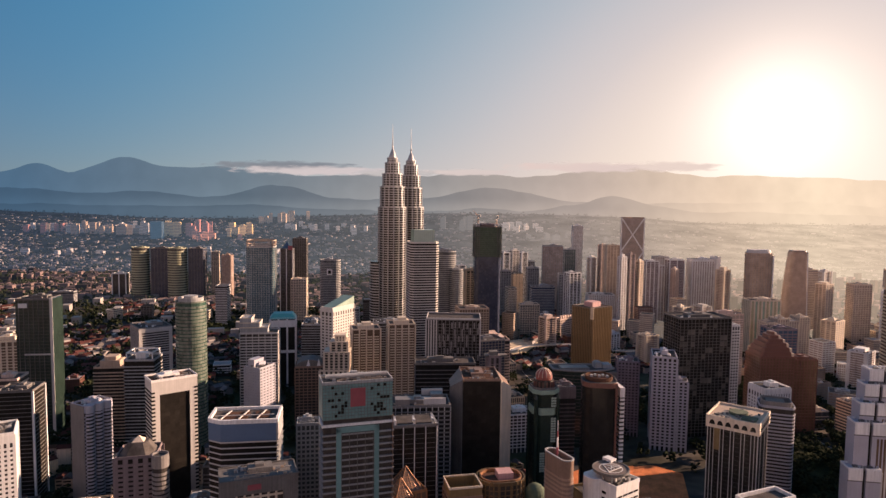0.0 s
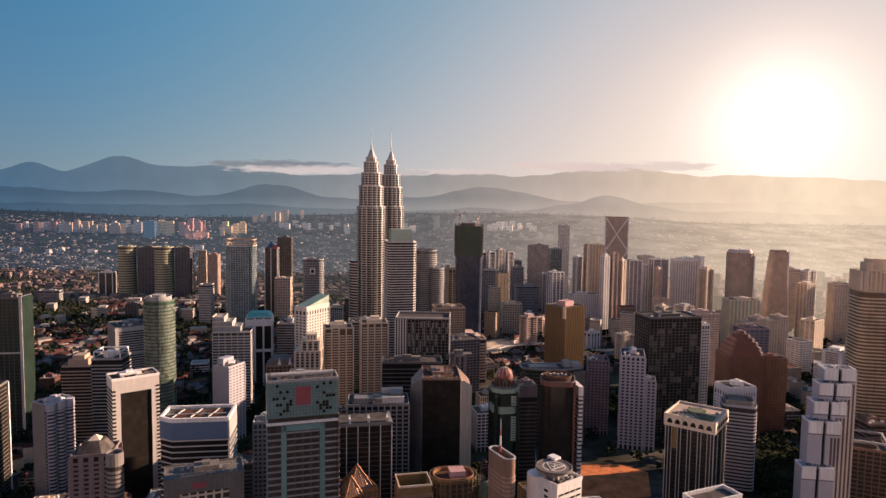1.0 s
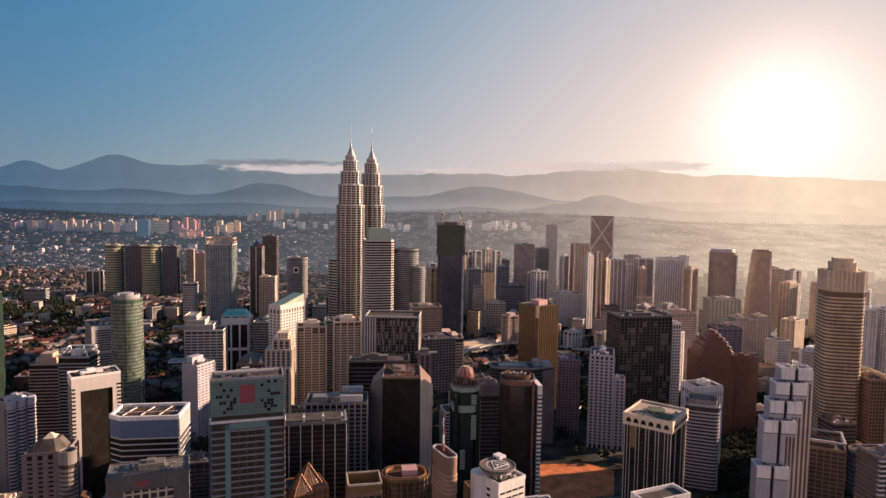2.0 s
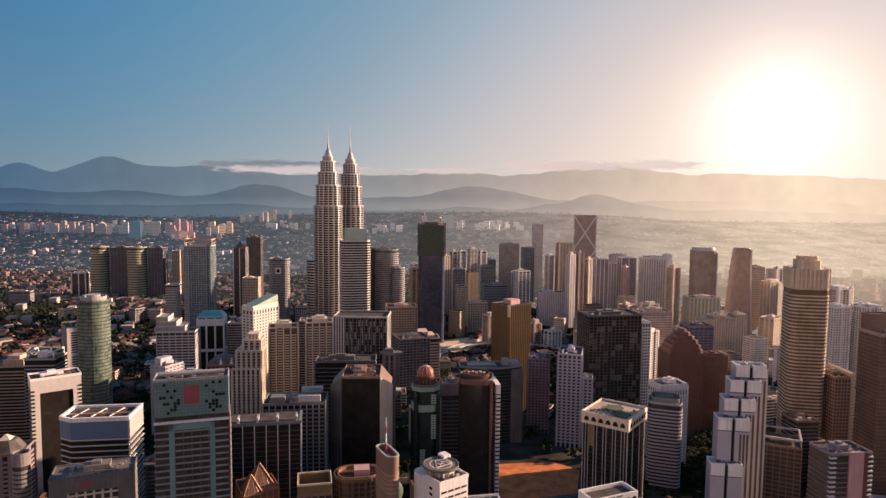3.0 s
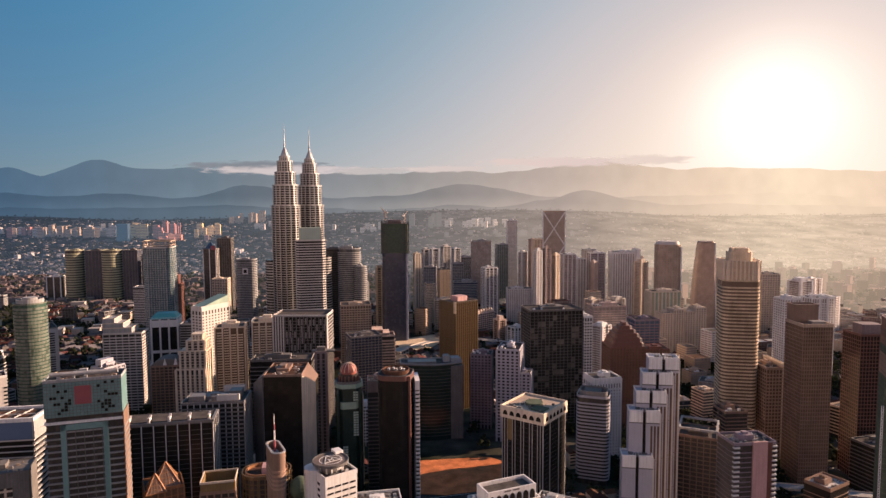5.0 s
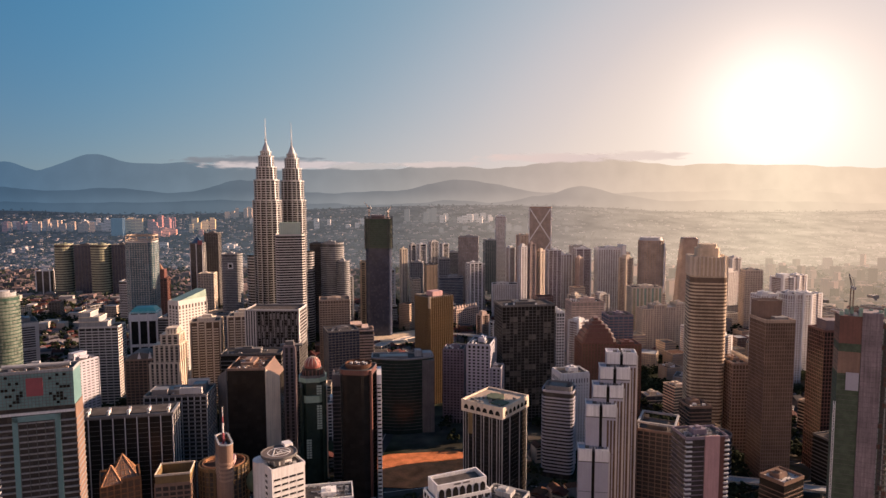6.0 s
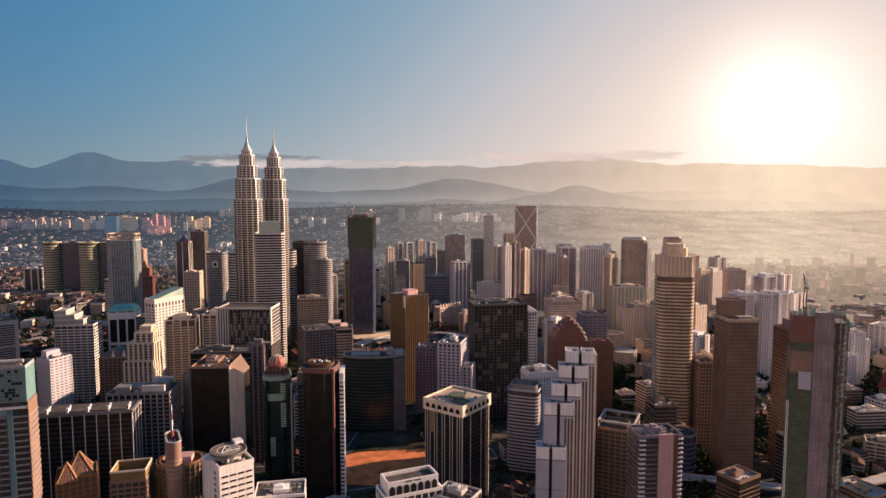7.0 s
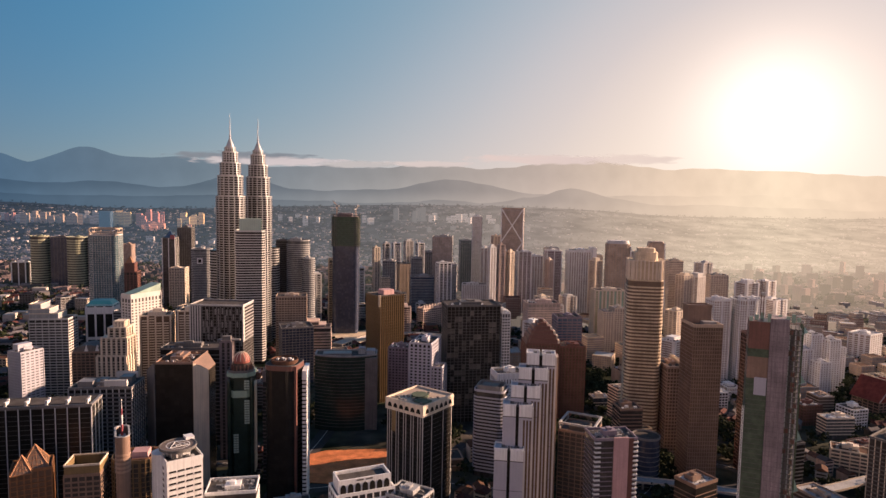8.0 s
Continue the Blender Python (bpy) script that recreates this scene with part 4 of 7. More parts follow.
rnd = random.Random(61)
for k, (x, y, w, h) in enumerate(slim + wide):
    g, wl_, lab = looks[(k * 7 + k // 3) % 5]
    yaw, w2, d2 = rnd.uniform(20, 40), w * 0.80, w * rnd.uniform(0.62, 0.82)
    shape = waisted(w2, d2, rnd.uniform(0.16, 0.3), 1.4) if k % 3 else None
    t = tower(x, y, yaw, w2, d2, h, lab, g, wl_, shape=shape, bars=(max(2, int(w2 / 7)), max(2, int(d2 / 7))) if shape is None else None, bar=(rnd.uniform(1.8, 3.2), 1.0), hb=rnd.uniform(0.8, 1.5), fh=3.4, group="slim hazy towers", roof="concrete")
    if shape:
        uprights(t, "corner_wall", [(sx * w2 * 0.44, sy * d2 / 2, 0) for sx in (-1, 1) for sy in (-1, 1)] + [(sx * w2 / 2, sy * d2 * 0.42, 90) for sx in (-1, 1) for sy in (-1, 1)], w2 * 0.13, 1.4, 0, h + 1.2, M[wl_], False)
    if k % 2:
        bm = bmesh.new()
        box(bm, -w2 * 0.25, w2 * 0.3, -d2 * 0.28, d2 * 0.3, h, h + rnd.uniform(4, 9))
        part("penthouse", bm, M[wl_], t)

# ---- left side ----
t = tower(-311, 1086, 8, 48, 40, 192, "blue-grey gridded glass tower with an open frame crown", "pale_blue", "palestone", shape=chamfered(48, 40, 9), fh=3.8, hb=0.35, proud=0.12, plant=False)
uprights(t, "mullion", [(-14.5 + 4.1 * k, s * 20.2, 0) for k in range(8) for s in (-1, 1)] + [(s * 24.2, -10.5 + 4.2 * k, 90) for k in range(6) for s in (-1, 1)] + [(sx * (15 + 3 * k), sy * (20 - 3 * k), 0) for k in range(4) for sx in (-1, 1) for sy in (-1, 1)], 0.3, 0.3, 0, 191, M["palestone"], False)
uprights(t, "crown_post", [(px, py, 0) for px, py in grown(rounded(46, 38, 8, 2), 0)], 1.2, 1.2, 190, 203, M["tan"], False)
bm = bmesh.new()
tube(bm, grown(rounded(46, 38, 8, 2), 0.8), grown(rounded(46, 38, 8, 2), -0.8), 202, 204)
tube(bm, grown(rounded(46, 38, 8, 2), 0.6), grown(rounded(46, 38, 8, 2), -0.6), 196, 197)
part("crown_ring", bm, M["tan"], t, "tan frame ring")
t = tower(-362, 1472, 6, 28, 28, 160, "dark blue tower with a red sign and pointed top", "dark", "darkconc", bars=(2, 2), bar=(1.6, 1.4), bar_mat="white", hb=0.6, plant=False)
bm = bmesh.new()
prism(bm, rect(22, 22), 160, 176, 0.1)
part("pointed_roof", bm, M["blue"], t)
bm = bmesh.new()
box(bm, 4, 14, -15, -14.3, 158, 168)
part("sign", bm, M["redsign"], t, "plain red sign panel")
tower(-340, 1510, 4, 32, 28, 182, "plain dark glass office tower", "dark", "darkconc", bars=(6, 5), hb=0.8)
tower(-322, 1420, 4, 34, 28, 96, "cream hotel block with a square opening", "grey", "cream", bars=(6, 5), hb=1.5)
t = tower(-405, 1370, 8, 30, 26, 92, "stepped red-brown apartment tower under a pointed roof", "dark", "redbrown", bars=(4, 4), bar=(1.6, 1.0), hb=1.4, plant=False)
bm = bmesh.new()
box(bm, -11, 9, -10, 10, 92, 112)
for z in np.arange(94, 111, 3.6):
    box(bm, -11.5, 9.5, -10.5, 10.5, z, z + 1.4)
part("upper_storeys", bm, M["redbrown"], t)
bm = bmesh.new()
prism(bm, rect(14, 14), 112, 126, 0.08, -3)
part("pointed_roof", bm, M["copper"], t)
t = tower(-236, 1330, 4, 42, 30, 148, "round-cornered grey hotel tower with a square white frame", "grey", "concrete", shape=rounded(42, 30, 12), hb=1.5)
bm = bmesh.new()
box(bm, -5.5, 5.5, -16.4, -15.2, 118, 130)
frame_ = part("square_frame", bm, M["white"], t, "white square frame")
bm = bmesh.new()
box(bm, -3.2, 3.2, -16.7, -16.3, 120.5, 127.5)
part("frame_glass", bm, M["black"], frame_)
for x, w, h in ((-832, 46, 139), (-730, 50, 138)):
    tower(x, 1738, 2, w, 40, h, "olive apartment tower with a rounded front of window bands", "dark", "olive", shape=circle(w / 2, 30), fh=6.8, hb=4.2, proud=0.5, group="row of apartment towers")
for x, w, h in ((-780, 46, 136), (-680, 40, 137)):
    tower(x, 1752, 2, w, 32, h, "dark blue apartment slab between the olive towers", "navy", "darkconc", fh=3.4, hb=0.7, bars=(5, 3), bar=(0.8, 0.8), group="row of apartment towers")
tower(-640, 1780, 14, 20, 22, 126, "slim cream apartment tower with ribs", "grey", "cream", bars=(4, 4), hb=1.2)
tower(-600, 1760, 4, 30, 26, 118, "pinkish brown apartment tower with rounded corners", "smoke", "brown", shape=rounded(30, 26, 6), hb=1.2)
tower(-890, 1742, 6, 36, 24, 66, "small office block framed in white", "dark", "white", bars=(2, 1), bar=(2.6, 1.5), hb=0.0)
tower(-960, 1600, 6, 50, 20, 34, "low grey concrete slab block", "grey", "concrete", hb=1.4)
tower(-1010, 1330, 0, 40, 24, 60, "violet and white office block", "grey", "lilac", bars=(5, 3), hb=1.3)
# slab with a white frame, behind the round tower
t = tower(-442, 952, 38, 46, 54, 80, "grey grid-fronted block with a white framed end", "dark", "granite", bars=(1, 14), bar=(1.0, 0.7), bar_mat="palestone", hb=0.9)
for x0, x1, z0, z1 in ((-23.4, -18.6, 0, 80), (18.6, 23.4, 0, 80), (-18.6, 18.6, 74, 80), (-18.6, 18.6, 40, 42.5)):
    bm = bmesh.new()
    box(bm, x0, x1, -28.4, -27.3, z0, z1)
    part("frame_bar", bm, M["palestone"], t, "pale frame round the end bays")
bm = bmesh.new()
for k in range(20):
    box(bm, -18.6, 18.6, -28.0, -27.3, 2 + 3.6 * k, 3.3 + 3.6 * k)
part("sunshade", bm, M["palestone"], t, "", "stuff")
# round green tower
t = tower(-267, 668, 0, 31, 31, 163, "round tower of green glass with dark floor rings", "green", "greenring", shape=circle(15.4, 32), fh=3.7, hb=2.4, proud=0.35, plant=False, parapet=1.0)
bm = bmesh.new()
tube(bm, circle(12.8, 32), circle(11.8, 32), 163, 167.5)
prism(bm, circle(7, 20), 163, 169)
part("roof_drum", bm, M["concrete"], t, "pale ring on the roof")
# stepped slab
t = tower(-231, 798, 8, 46, 28, 104, "stepped apartment slab with pale balcony bands", "dark", "palestone", bars=(6, 4), bar=(0.8, 0.8), hb=1.5)
for k, (w, z) in enumerate(((34, 111), (24, 117), (14, 123))):
    bm = bmesh.new()
    box(bm, -23, -23 + w, -13, 13, z - 7, z)
    part("upper_storey", bm, M["concrete"], t)
    bm = bmesh.new()
    tube(bm, [(-23.3, -13.3), (-22.7 + w, -13.3), (-22.7 + w, 13.3), (-23.3, 13.3)], [(-22.8, -12.8), (-23.2 + w, -12.8), (-23.2 + w, 12.8), (-22.8, 12.8)], z, z + 1.2)
    part("terrace_wall", bm, M["cream"], t)
bm = bmesh.new()
beam(bm, (-18, 0, 123), (-18, 0, 136), 0.5)
part("mast", bm, M["plant"], t)
# block with turquoise roof
t = tower(-233, 922, 12, 36, 28, 100, "white-framed office block under a turquoise roof", "black", "white", bars=(3, 2), bar=(2.4, 1.6), hb=0.0, plant=False)
bm = bmesh.new()
prism(bm, rect(38, 30), 100, 107, 0.7)
part("hip_roof", bm, M["tealroof"], t, "turquoise hipped roof")
bm = bmesh.new()
box(bm, -19.5, 19.5, -15.5, 15.5, 88, 98)
part("cornice", bm, M["white"], t)
bm = bmesh.new()
box(bm, -19.2, 19.2, -15.2, 15.2, 50, 54)
part("belt", bm, M["white"], t)
# long white slab with a green roof
t = tower(-140, 847, -30, 19, 46, 130, "long white slab with rows of windows and a green roof", "dark", "palestone", bars=(3, 9), bar=(2.6, 0.6), fh=3.9, hb=1.9, roof="greenroof", crown=5, plant=False)
bm = bmesh.new()
v = [bm.verts.new(p) for p in ((-9.3, -22.8, 130.5), (9.3, -22.8, 130.5), (9.3, 22.8, 130.5), (-9.3, 22.8, 130.5), (-9.3, 22.8, 142), (9.3, 22.8, 142))]
for f in ((0, 1, 5, 4), (1, 2, 5), (2, 3, 4, 5), (3, 0, 4), (3, 2, 1, 0)):
    bm.faces.new([v[i] for i in f])
part("pitched_roof", bm, M["greenroof"], t, "pale green pitched roof")
tower(-186, 908, 4, 26, 50, 96, "grey slab block beside the white one", "dark", "concrete", hb=1.2)
tower(-78, 900, 7, 40, 30, 100, "low drum-roofed grey block", "dark", "concrete", hb=1.0)
# white apartment block
t = tower(-203, 698, -24, 21, 26, 86, "bright white apartment block with small balconies", "grey", "lilac", bars=(9, 5), bar=(1.8, 0.8), hb=1.9, fh=3.2)
bm = bmesh.new()
box(bm, -10, -1, -8, 8, 86, 94)
part("lift_house", bm, M["lilac"], t)
# stepped cream tower
t = tower(-128, 752, 4, 33, 28, 70, "stepped cream apartment tower", "dark", "cream", bars=(6, 4), bar=(2.8, 2.0), hb=0.7, plant=False)
for w, d, z0, z1, ox in ((29, 25, 70, 92, 3), (20, 20, 92, 104, 6), (11, 13, 104, 111, 7)):
    bm = bmesh.new()
    box(bm, ox - w / 2, ox + w / 2, -d / 2, d / 2, z0, z1)
    part("upper_tier", bm, M["dark"], t)
    uprights(t, "tier_pier", [(px + ox, py, a) for px, py, a in bays(w, d, max(3, int(w / 5.5)), 3)], 2.4, 1.8, z0, z1 + 0.8, M["cream"], True)
    bm = bmesh.new()
    for z in np.arange(z0 + 2.4, z1, 3.4):
        box(bm, ox - w / 2 - 0.3, ox + w / 2 + 0.3, -d / 2 - 0.3, d / 2 + 0.3, z, z + 0.7)
    box(bm, ox - w / 2 - 1.2, ox + w / 2 + 1.2, -d / 2 - 1.2, d / 2 + 1.2, z1 - 0.6, z1 + 0.7)
    part("tier_banding", bm, M["cream"], t, "", "stuff")
# cream towers with balconies
balcony_tower(-97, 798, 13, 34, 28, 111, "cream apartment tower with stacked balconies and dark recesses", "cream", "bronze", 4, 3, "cream balcony towers")
balcony_tower(-52, 803, 10, 32, 28, 117, "cream apartment tower with stacked balconies and dark recesses", "cream", "bronze", 4, 3, "cream balcony towers")
# dark curved-roof block
t = tower(-158, 752, 10, 34, 28, 74, "dark brown office block with a barrel roof", "dark", "darkbrown", bars=(7, 5), hb=0.9, plant=False)
bm = bmesh.new()
for k in range(10):
    a0, a1 = math.pi * k / 10, math.pi * (k + 1) / 10
    ps = [(-16 * math.cos(a0), 74 + 9 * math.sin(a0)), (-16 * math.cos(a1), 74 + 9 * math.sin(a1))]
    v = [bm.verts.new((ps[i][0], yy, ps[i][1])) for i, yy in ((0, -13), (1, -13), (1, 13), (0, 13))]
    bm.faces.new(v)
    c = [bm.verts.new((0, yy, 74)) for yy in (-13, 13)]
    bm.faces.new((v[0], v[1], c[0]))
    bm.faces.new((v[2], v[3], c[1]))
bmesh.ops.remove_doubles(bm, verts=bm.verts, dist=0.01)
part("barrel_roof", bm, M["darkconc"], t)
for px in (-4, 8):
    bm = bmesh.new()
    v = [bm.verts.new(p) for p in ((px, -13.6, 74), (px + 5, -13.6, 74), (px + 2.5, -13.3, 84), (px + 3.4, -9, 80))]
    for f in ((0, 1, 2), (1, 3, 2), (3, 0, 2), (1, 0, 3)):
        bm.faces.new([v[i] for i in f])
    part("roof_fin", bm, M["white"], t, "pale triangular skylight")
# dark glass pair left edge
t = tower(-455, 708, 8, 34, 30, 158, "tall dark green glass tower with a pale stone edge", "deepgreen", "darkconc", fh=3.8, hb=0.25, proud=0.12)
bm = bmesh.new()
box(bm, 17.2, 21, -15.5, 10, 0, 159)
part("stair_wing", bm, M["deepgreen"], t)
bm = bmesh.new()
box(bm, -9, 21.2, -15.9, -15.0, 96, 97.6)
part("ledge", bm, M["palestone"], t)
bm = bmesh.new()
for k in range(6):
    box(bm, -14 + 5 * k, -13.5 + 5 * k, -15.5, -15.1, 0, 157)
part("mullion", bm, M["darkconc"], t)
bm = bmesh.new()
box(bm, 18.2, 21.2, -16.0, -15.5, 0, 160)
part("pale_edge", bm, M["palestone"], t)
bm = bmesh.new()
box(bm, -14, -5, -15.6, -15.1, 149, 154)
part("sign", bm, M["white"], t, "pale sign panel")
tower(-524, 762, 14, 40, 30, 98, "cream office block with upright ribs", "bronze", "cream", bars=(6, 4), bar=(2.0, 1.0), hb=1.0)
tower(-428, 612, 12, 30, 26, 94, "brick-coloured block with long balconies", "dark", "peach", hb=1.7)
tower(-370, 548, 12, 28, 26, 103, "dark office tower with a white edge", "black", "darkconc", hb=0.5, bars=(1, 1), bar=(1.6, 1.6), bar_mat="white")
tower(-320, 438, 30, 32, 30, 105, "white tower with a grid of square windows", "dark", "white", bars=(9, 8), bar=(1.9, 0.8), fh=3.3, hb=1.6, crown=6)
# tower with three rounded balcony stacks
t = tower(-308, 548, -28, 18.5, 25.2, 91, "pale apartment tower with three rounded balcony stacks", "dark", "lilac", fh=3.2, hb=1.2, proud=0.3, roof="rust", crown=5)
for k in range(3):
    stack = [(px + 8.8, py - 8.15 + 8.15 * k) for px, py in circle(3.6, 18)]
    bm = bmesh.new()
    prism(bm, stack, 0, 90)
    stack_ob = part("rounded_bay", bm, M["dark"], t)
    bm = bmesh.new()
    prism(bm, [(px + 8.8, py - 8.15 + 8.15 * k) for px, py in circle(4.05, 18)], 0, 1.5)
    me = finish(bm, "balcony", M["lilac"])
    for j in range(26):
        put("balcony", me, stack_ob, (0, 0, 3.2 + 3.2 * j))
    bm = bmesh.new()
    prism(bm, [(px + 8.8, py - 8.15 + 8.15 * k) for px, py in circle(4.15, 18)], 85.5, 92.2)
    part("bay_cap", bm, M["lilac"], stack_ob)
bm = bmesh.new()
box(bm, -9.6, 9.0, -13.4, -12.9, 0, 92)
part("blank_wall", bm, M["granite"], t, "plain grey end wall")
t = tower(-317, 664, 6, 30, 26, 102, "dark striped apartment tower with an open white roof frame", "black", "concrete", hb=1.2, fh=3.6, plant=False)
uprights(t, "frame_post", [(px, py, 0) for px, py in rect(26, 22)] + [(0, -11, 0), (0, 11, 0)], 1.0, 1.0, 102, 110, M["white"], True)
bm = bmesh.new()
tube(bm, rect(27, 23), rect(25, 21), 109, 110.4)
box(bm, -6, 4, -5, 6, 102, 108)
part("roof_frame", bm, M["white"], t, "white open roof frame")
t = tower(-355, 678, 8, 34, 24, 90, "terraced block with tan balconies", "black", "tan", hb=1.3, proud=0.8)
bm = bmesh.new()
box(bm, -12, 8, -9, 9, 90, 97)
box(bm, -8, 4, -7, 7, 97, 101)
part("upper_terrace", bm, M["tan"], t)
# white portal tower
t = thing("portal_tower", -238, 549, 38, "pale grey stone portal tower round a dark glass front")
bm = bmesh.new()
box(bm, -12.5, 12.5, -10.2, 10.5, 0, 106)
part("glazing", bm, M["black"], t, "dark brown glass front")
bm = bmesh.new()
for s in (-1, 1):
    box(bm, min(s * 12.5, s * 19), max(s * 12.5, s * 19), -11.5, 11.5, 0, 115)
box(bm, -12.5, 12.5, -11.5, 11.5, 103, 115)
part("stone_frame", bm, M["palestone"], t)
bm = bmesh.new()
box(bm, -1.5, 1.5, -11.9, 11.9, 0, 1.5)
me = finish(bm, "balcony_slot", M["black"])
for k in range(30):
    for s in (-1, 1):
        put("balcony_slot", me, t, (s * 17.8, 0, 6 + 3.4 * k))
roof_top(t, rect(38, 23), 115, 38, 23, M["white"], M["rust"], 77)
# gothic-roofed small block with a round stair tower
t = tower(-232, 476, 14, 28, 26, 76, "mauve stone block with a dark hipped roof", "black", "mauve", bars=(4, 3), bar=(3.6, 0.8), hb=2.0, plant=False)
bm = bmesh.new()
prism(bm, chamfered(26, 23, 6), 76.2, 85, 0.55)
part("hipped_roof", bm, M["roof"], t)
bm = bmesh.new()
prism(bm, rect(9, 9), 84.8, 88.5, 0.1)
part("roof_light", bm, M["cream"], t)
tower(-205, 452, 0, 11, 11, 83, "round stair tower with slit windows", "dark", "granite", shape=circle(5.6, 18), hb=2.0, fh=3.4, plant=False, name="stair_tower", crown=8)
# blue-topped tower
shape = [(-23, -8), (-14, -14), (23, -14), (23, 14), (-23, 14)]
t = tower(-137, 436, 8, 46, 28, 119, "chamfered dark tower with a blue top band and white rim", "black", "palestone", shape=shape, fh=4.0, hb=0.8, plant=False, parapet=2.0, crown=0)
bm = bmesh.new()
prism(bm, grown(shape, 0.5), 106, 118.4)
part("blue_band", bm, M["bluepanel"], t, "smooth blue spandrel band")
bm = bmesh.new()
tube(bm, grown(shape, 0.8), grown(shape, -0.9), 118.4, 121.2)
part("white_rim", bm, M["white"], t)
bm = bmesh.new()
for k in range(28):
    box(bm, 22.6, 24.2, -14.6, 14.2, 4 * k + 2, 4 * k + 3.2)
box(bm, 22.6, 24.0, -14.6, 14.2, 106, 119)
part("side_banding", bm, M["concrete"], t, "white ledges down the sunny end", "stuff")
bm = bmesh.new()
box(bm, -14, 2, -8, 8, 118.2, 119.6)
box(bm, 6, 17, -6, 8, 118.2, 119.6)
part("roof_louvre", bm, M["rust"], t)
bm = bmesh.new()
for k in range(3):
    beam(bm, (-15 + 12 * k, -9, 120.2), (-11 + 12 * k, 9, 120.2), 0.7)
beam(bm, (-20, -3, 120.6), (20, -3, 120.6), 0.5)
part("roof_gantry", bm, M["palestone"], t)
# grey block in front of it
t = thing("portal_block", -113, 383, 21, "grey stone portal block with a recessed window loggia")
bm = bmesh.new()
box(bm, -14, 14, -9.6, 11, 0, 96)
part("glazing", bm, M["dark"], t)
bm = bmesh.new()
for s_ in (-1, 1):
    box(bm, min(s_ * 14, s_ * 23), max(s_ * 14, s_ * 23), -11, 11, 0, 102)
box(bm, -14, 14, -11, 11, 93, 102)
part("stone_frame", bm, M["darkconc"], t)
bm = bmesh.new()
for k in range(6):
    box(bm, -14 + 4.67 * k, -12.8 + 4.67 * k, -10.2, -9.6, 0, 93)
for k in range(20):
    box(bm, -14, 14, -10.1, -9.6, 90 - 4.5 * k, 91.2 - 4.5 * k)
part("loggia_grid", bm, M["cream"], t, "pale loggia grid")
bm = bmesh.new()
box(bm, -7, 1, -11.3, -10.95, 95.5, 99)
part("sign", bm, M["redsign"], t, "faded red sign panel")
roof_top(t, rect(46, 22), 102, 46, 22, M["darkconc"], M["darkconc"], 14, 1.0)
taken.append((-113, 383, 26))
# teal tower
t = thing("teal_tower", -53, 388, 17, "teal-tiled office tower with a red square sign")
bm = bmesh.new()
box(bm, -21, 21, -8, 9, 0, 160)
part("glazing", bm, M["dark"], t)
bm = bmesh.new()
box(bm, -21.6, 21.6, -8.9, -8.0, 138, 161)
box(bm, -21.6, -21.0, -8.0, 9.2, 138, 161)
box(bm, 21.0, 21.6, -8.0, 9.2, 138, 161)
box(bm, -21.6, 21.6, 9.0, 9.6, 138, 161)
part("tiled_crown", bm, M["teal"], t, "teal tiled crown wall")
bm = bmesh.new()
box(bm, -0.85, 0.85, -0.12, 0.12, -0.85, 0.85)
me = finish(bm, "dark_pane", M["black"])
rnd = random.Random(5)
for k in range(34):
    sx = rnd.choice((-1, 1)) * (8 + 2 * rnd.randint(0, 5))
    put("dark_pane", me, t, (sx + 0.6, -9.06, 140.5 + 1.95 * rnd.randint(0, 9)))
bm = bmesh.new()
for k in range(22):
    box(bm, -21.6 + 1.96 * k, -21.4 + 1.96 * k, -9.0, -8.9, 138, 161)
for k in range(12):
    box(bm, -21.6, 21.6, -9.0, -8.9, 138 + 1.96 * k, 138.2 + 1.96 * k)
part("tile_joint", bm, M["darkconc"], t, "", "stuff")
bm = bmesh.new()
box(bm, -4.6, 4.6, -9.2, -8.95, 145.5, 157)
part("sign", bm, M["redsign"], t, "red square sign on tiles")
for px in (-13.2, 10.2):
    bm = bmesh.new()
    box(bm, px, px + 3.0, -9.2, -8.0, 0, 133)
    part("teal_pier", bm, M["teal"], t)
bm = bmesh.new()
box(bm, -13.2, 13.2, -9.2, -8.0, 129.6, 133)
part("teal_lintel", bm, M["teal"], t)
bm = bmesh.new()
box(bm, -21.8, 22.6, -9.0, 9.4, 0, 0.9)
me = finish(bm, "floor_band", M["bandgrey"])
for k in range(32):
    put("floor_band", me, t, (0, 0, 4 + 4.0 * k))
bm = bmesh.new()
box(bm, -21.9, 21.9, -8.6, 9.6, 133.5, 135.2)
part("ledge", bm, M["white"], t)
bm = bmesh.new()
box(bm, 21.7, 22.2, -9, 9.4, 0, 138)
part("side_blade", bm, M["darkbrown"], t, "dark brown end wall")
bm = bmesh.new()
box(bm, -10.2, 10.2, -8.5, -8.0, 0, 129.6)
part("centre_glass", bm, M["dark"], t, "dark glass between the teal piers")
bm = bmesh.new()
for k in range(5):
    box(bm, -10.2 + 4.9 * k, -9.9 + 4.9 * k, -9.1, -8.5, 0, 129.6)
part("centre_mullion", bm, M["darkconc"], t)
roof_top(t, rect(43, 18), 160.5, 43, 18, M["concrete"], M["roof"], 31, 1.2)
bm = bmesh.new()
prism(bm, circle(1.4, 10), -19, 19)
me = finish(bm, "roof_duct", M["plant"])
ob = put("roof_duct", me, t, (0, -3, 163.4))
ob.rotation_euler = (0, radians(90), 0)

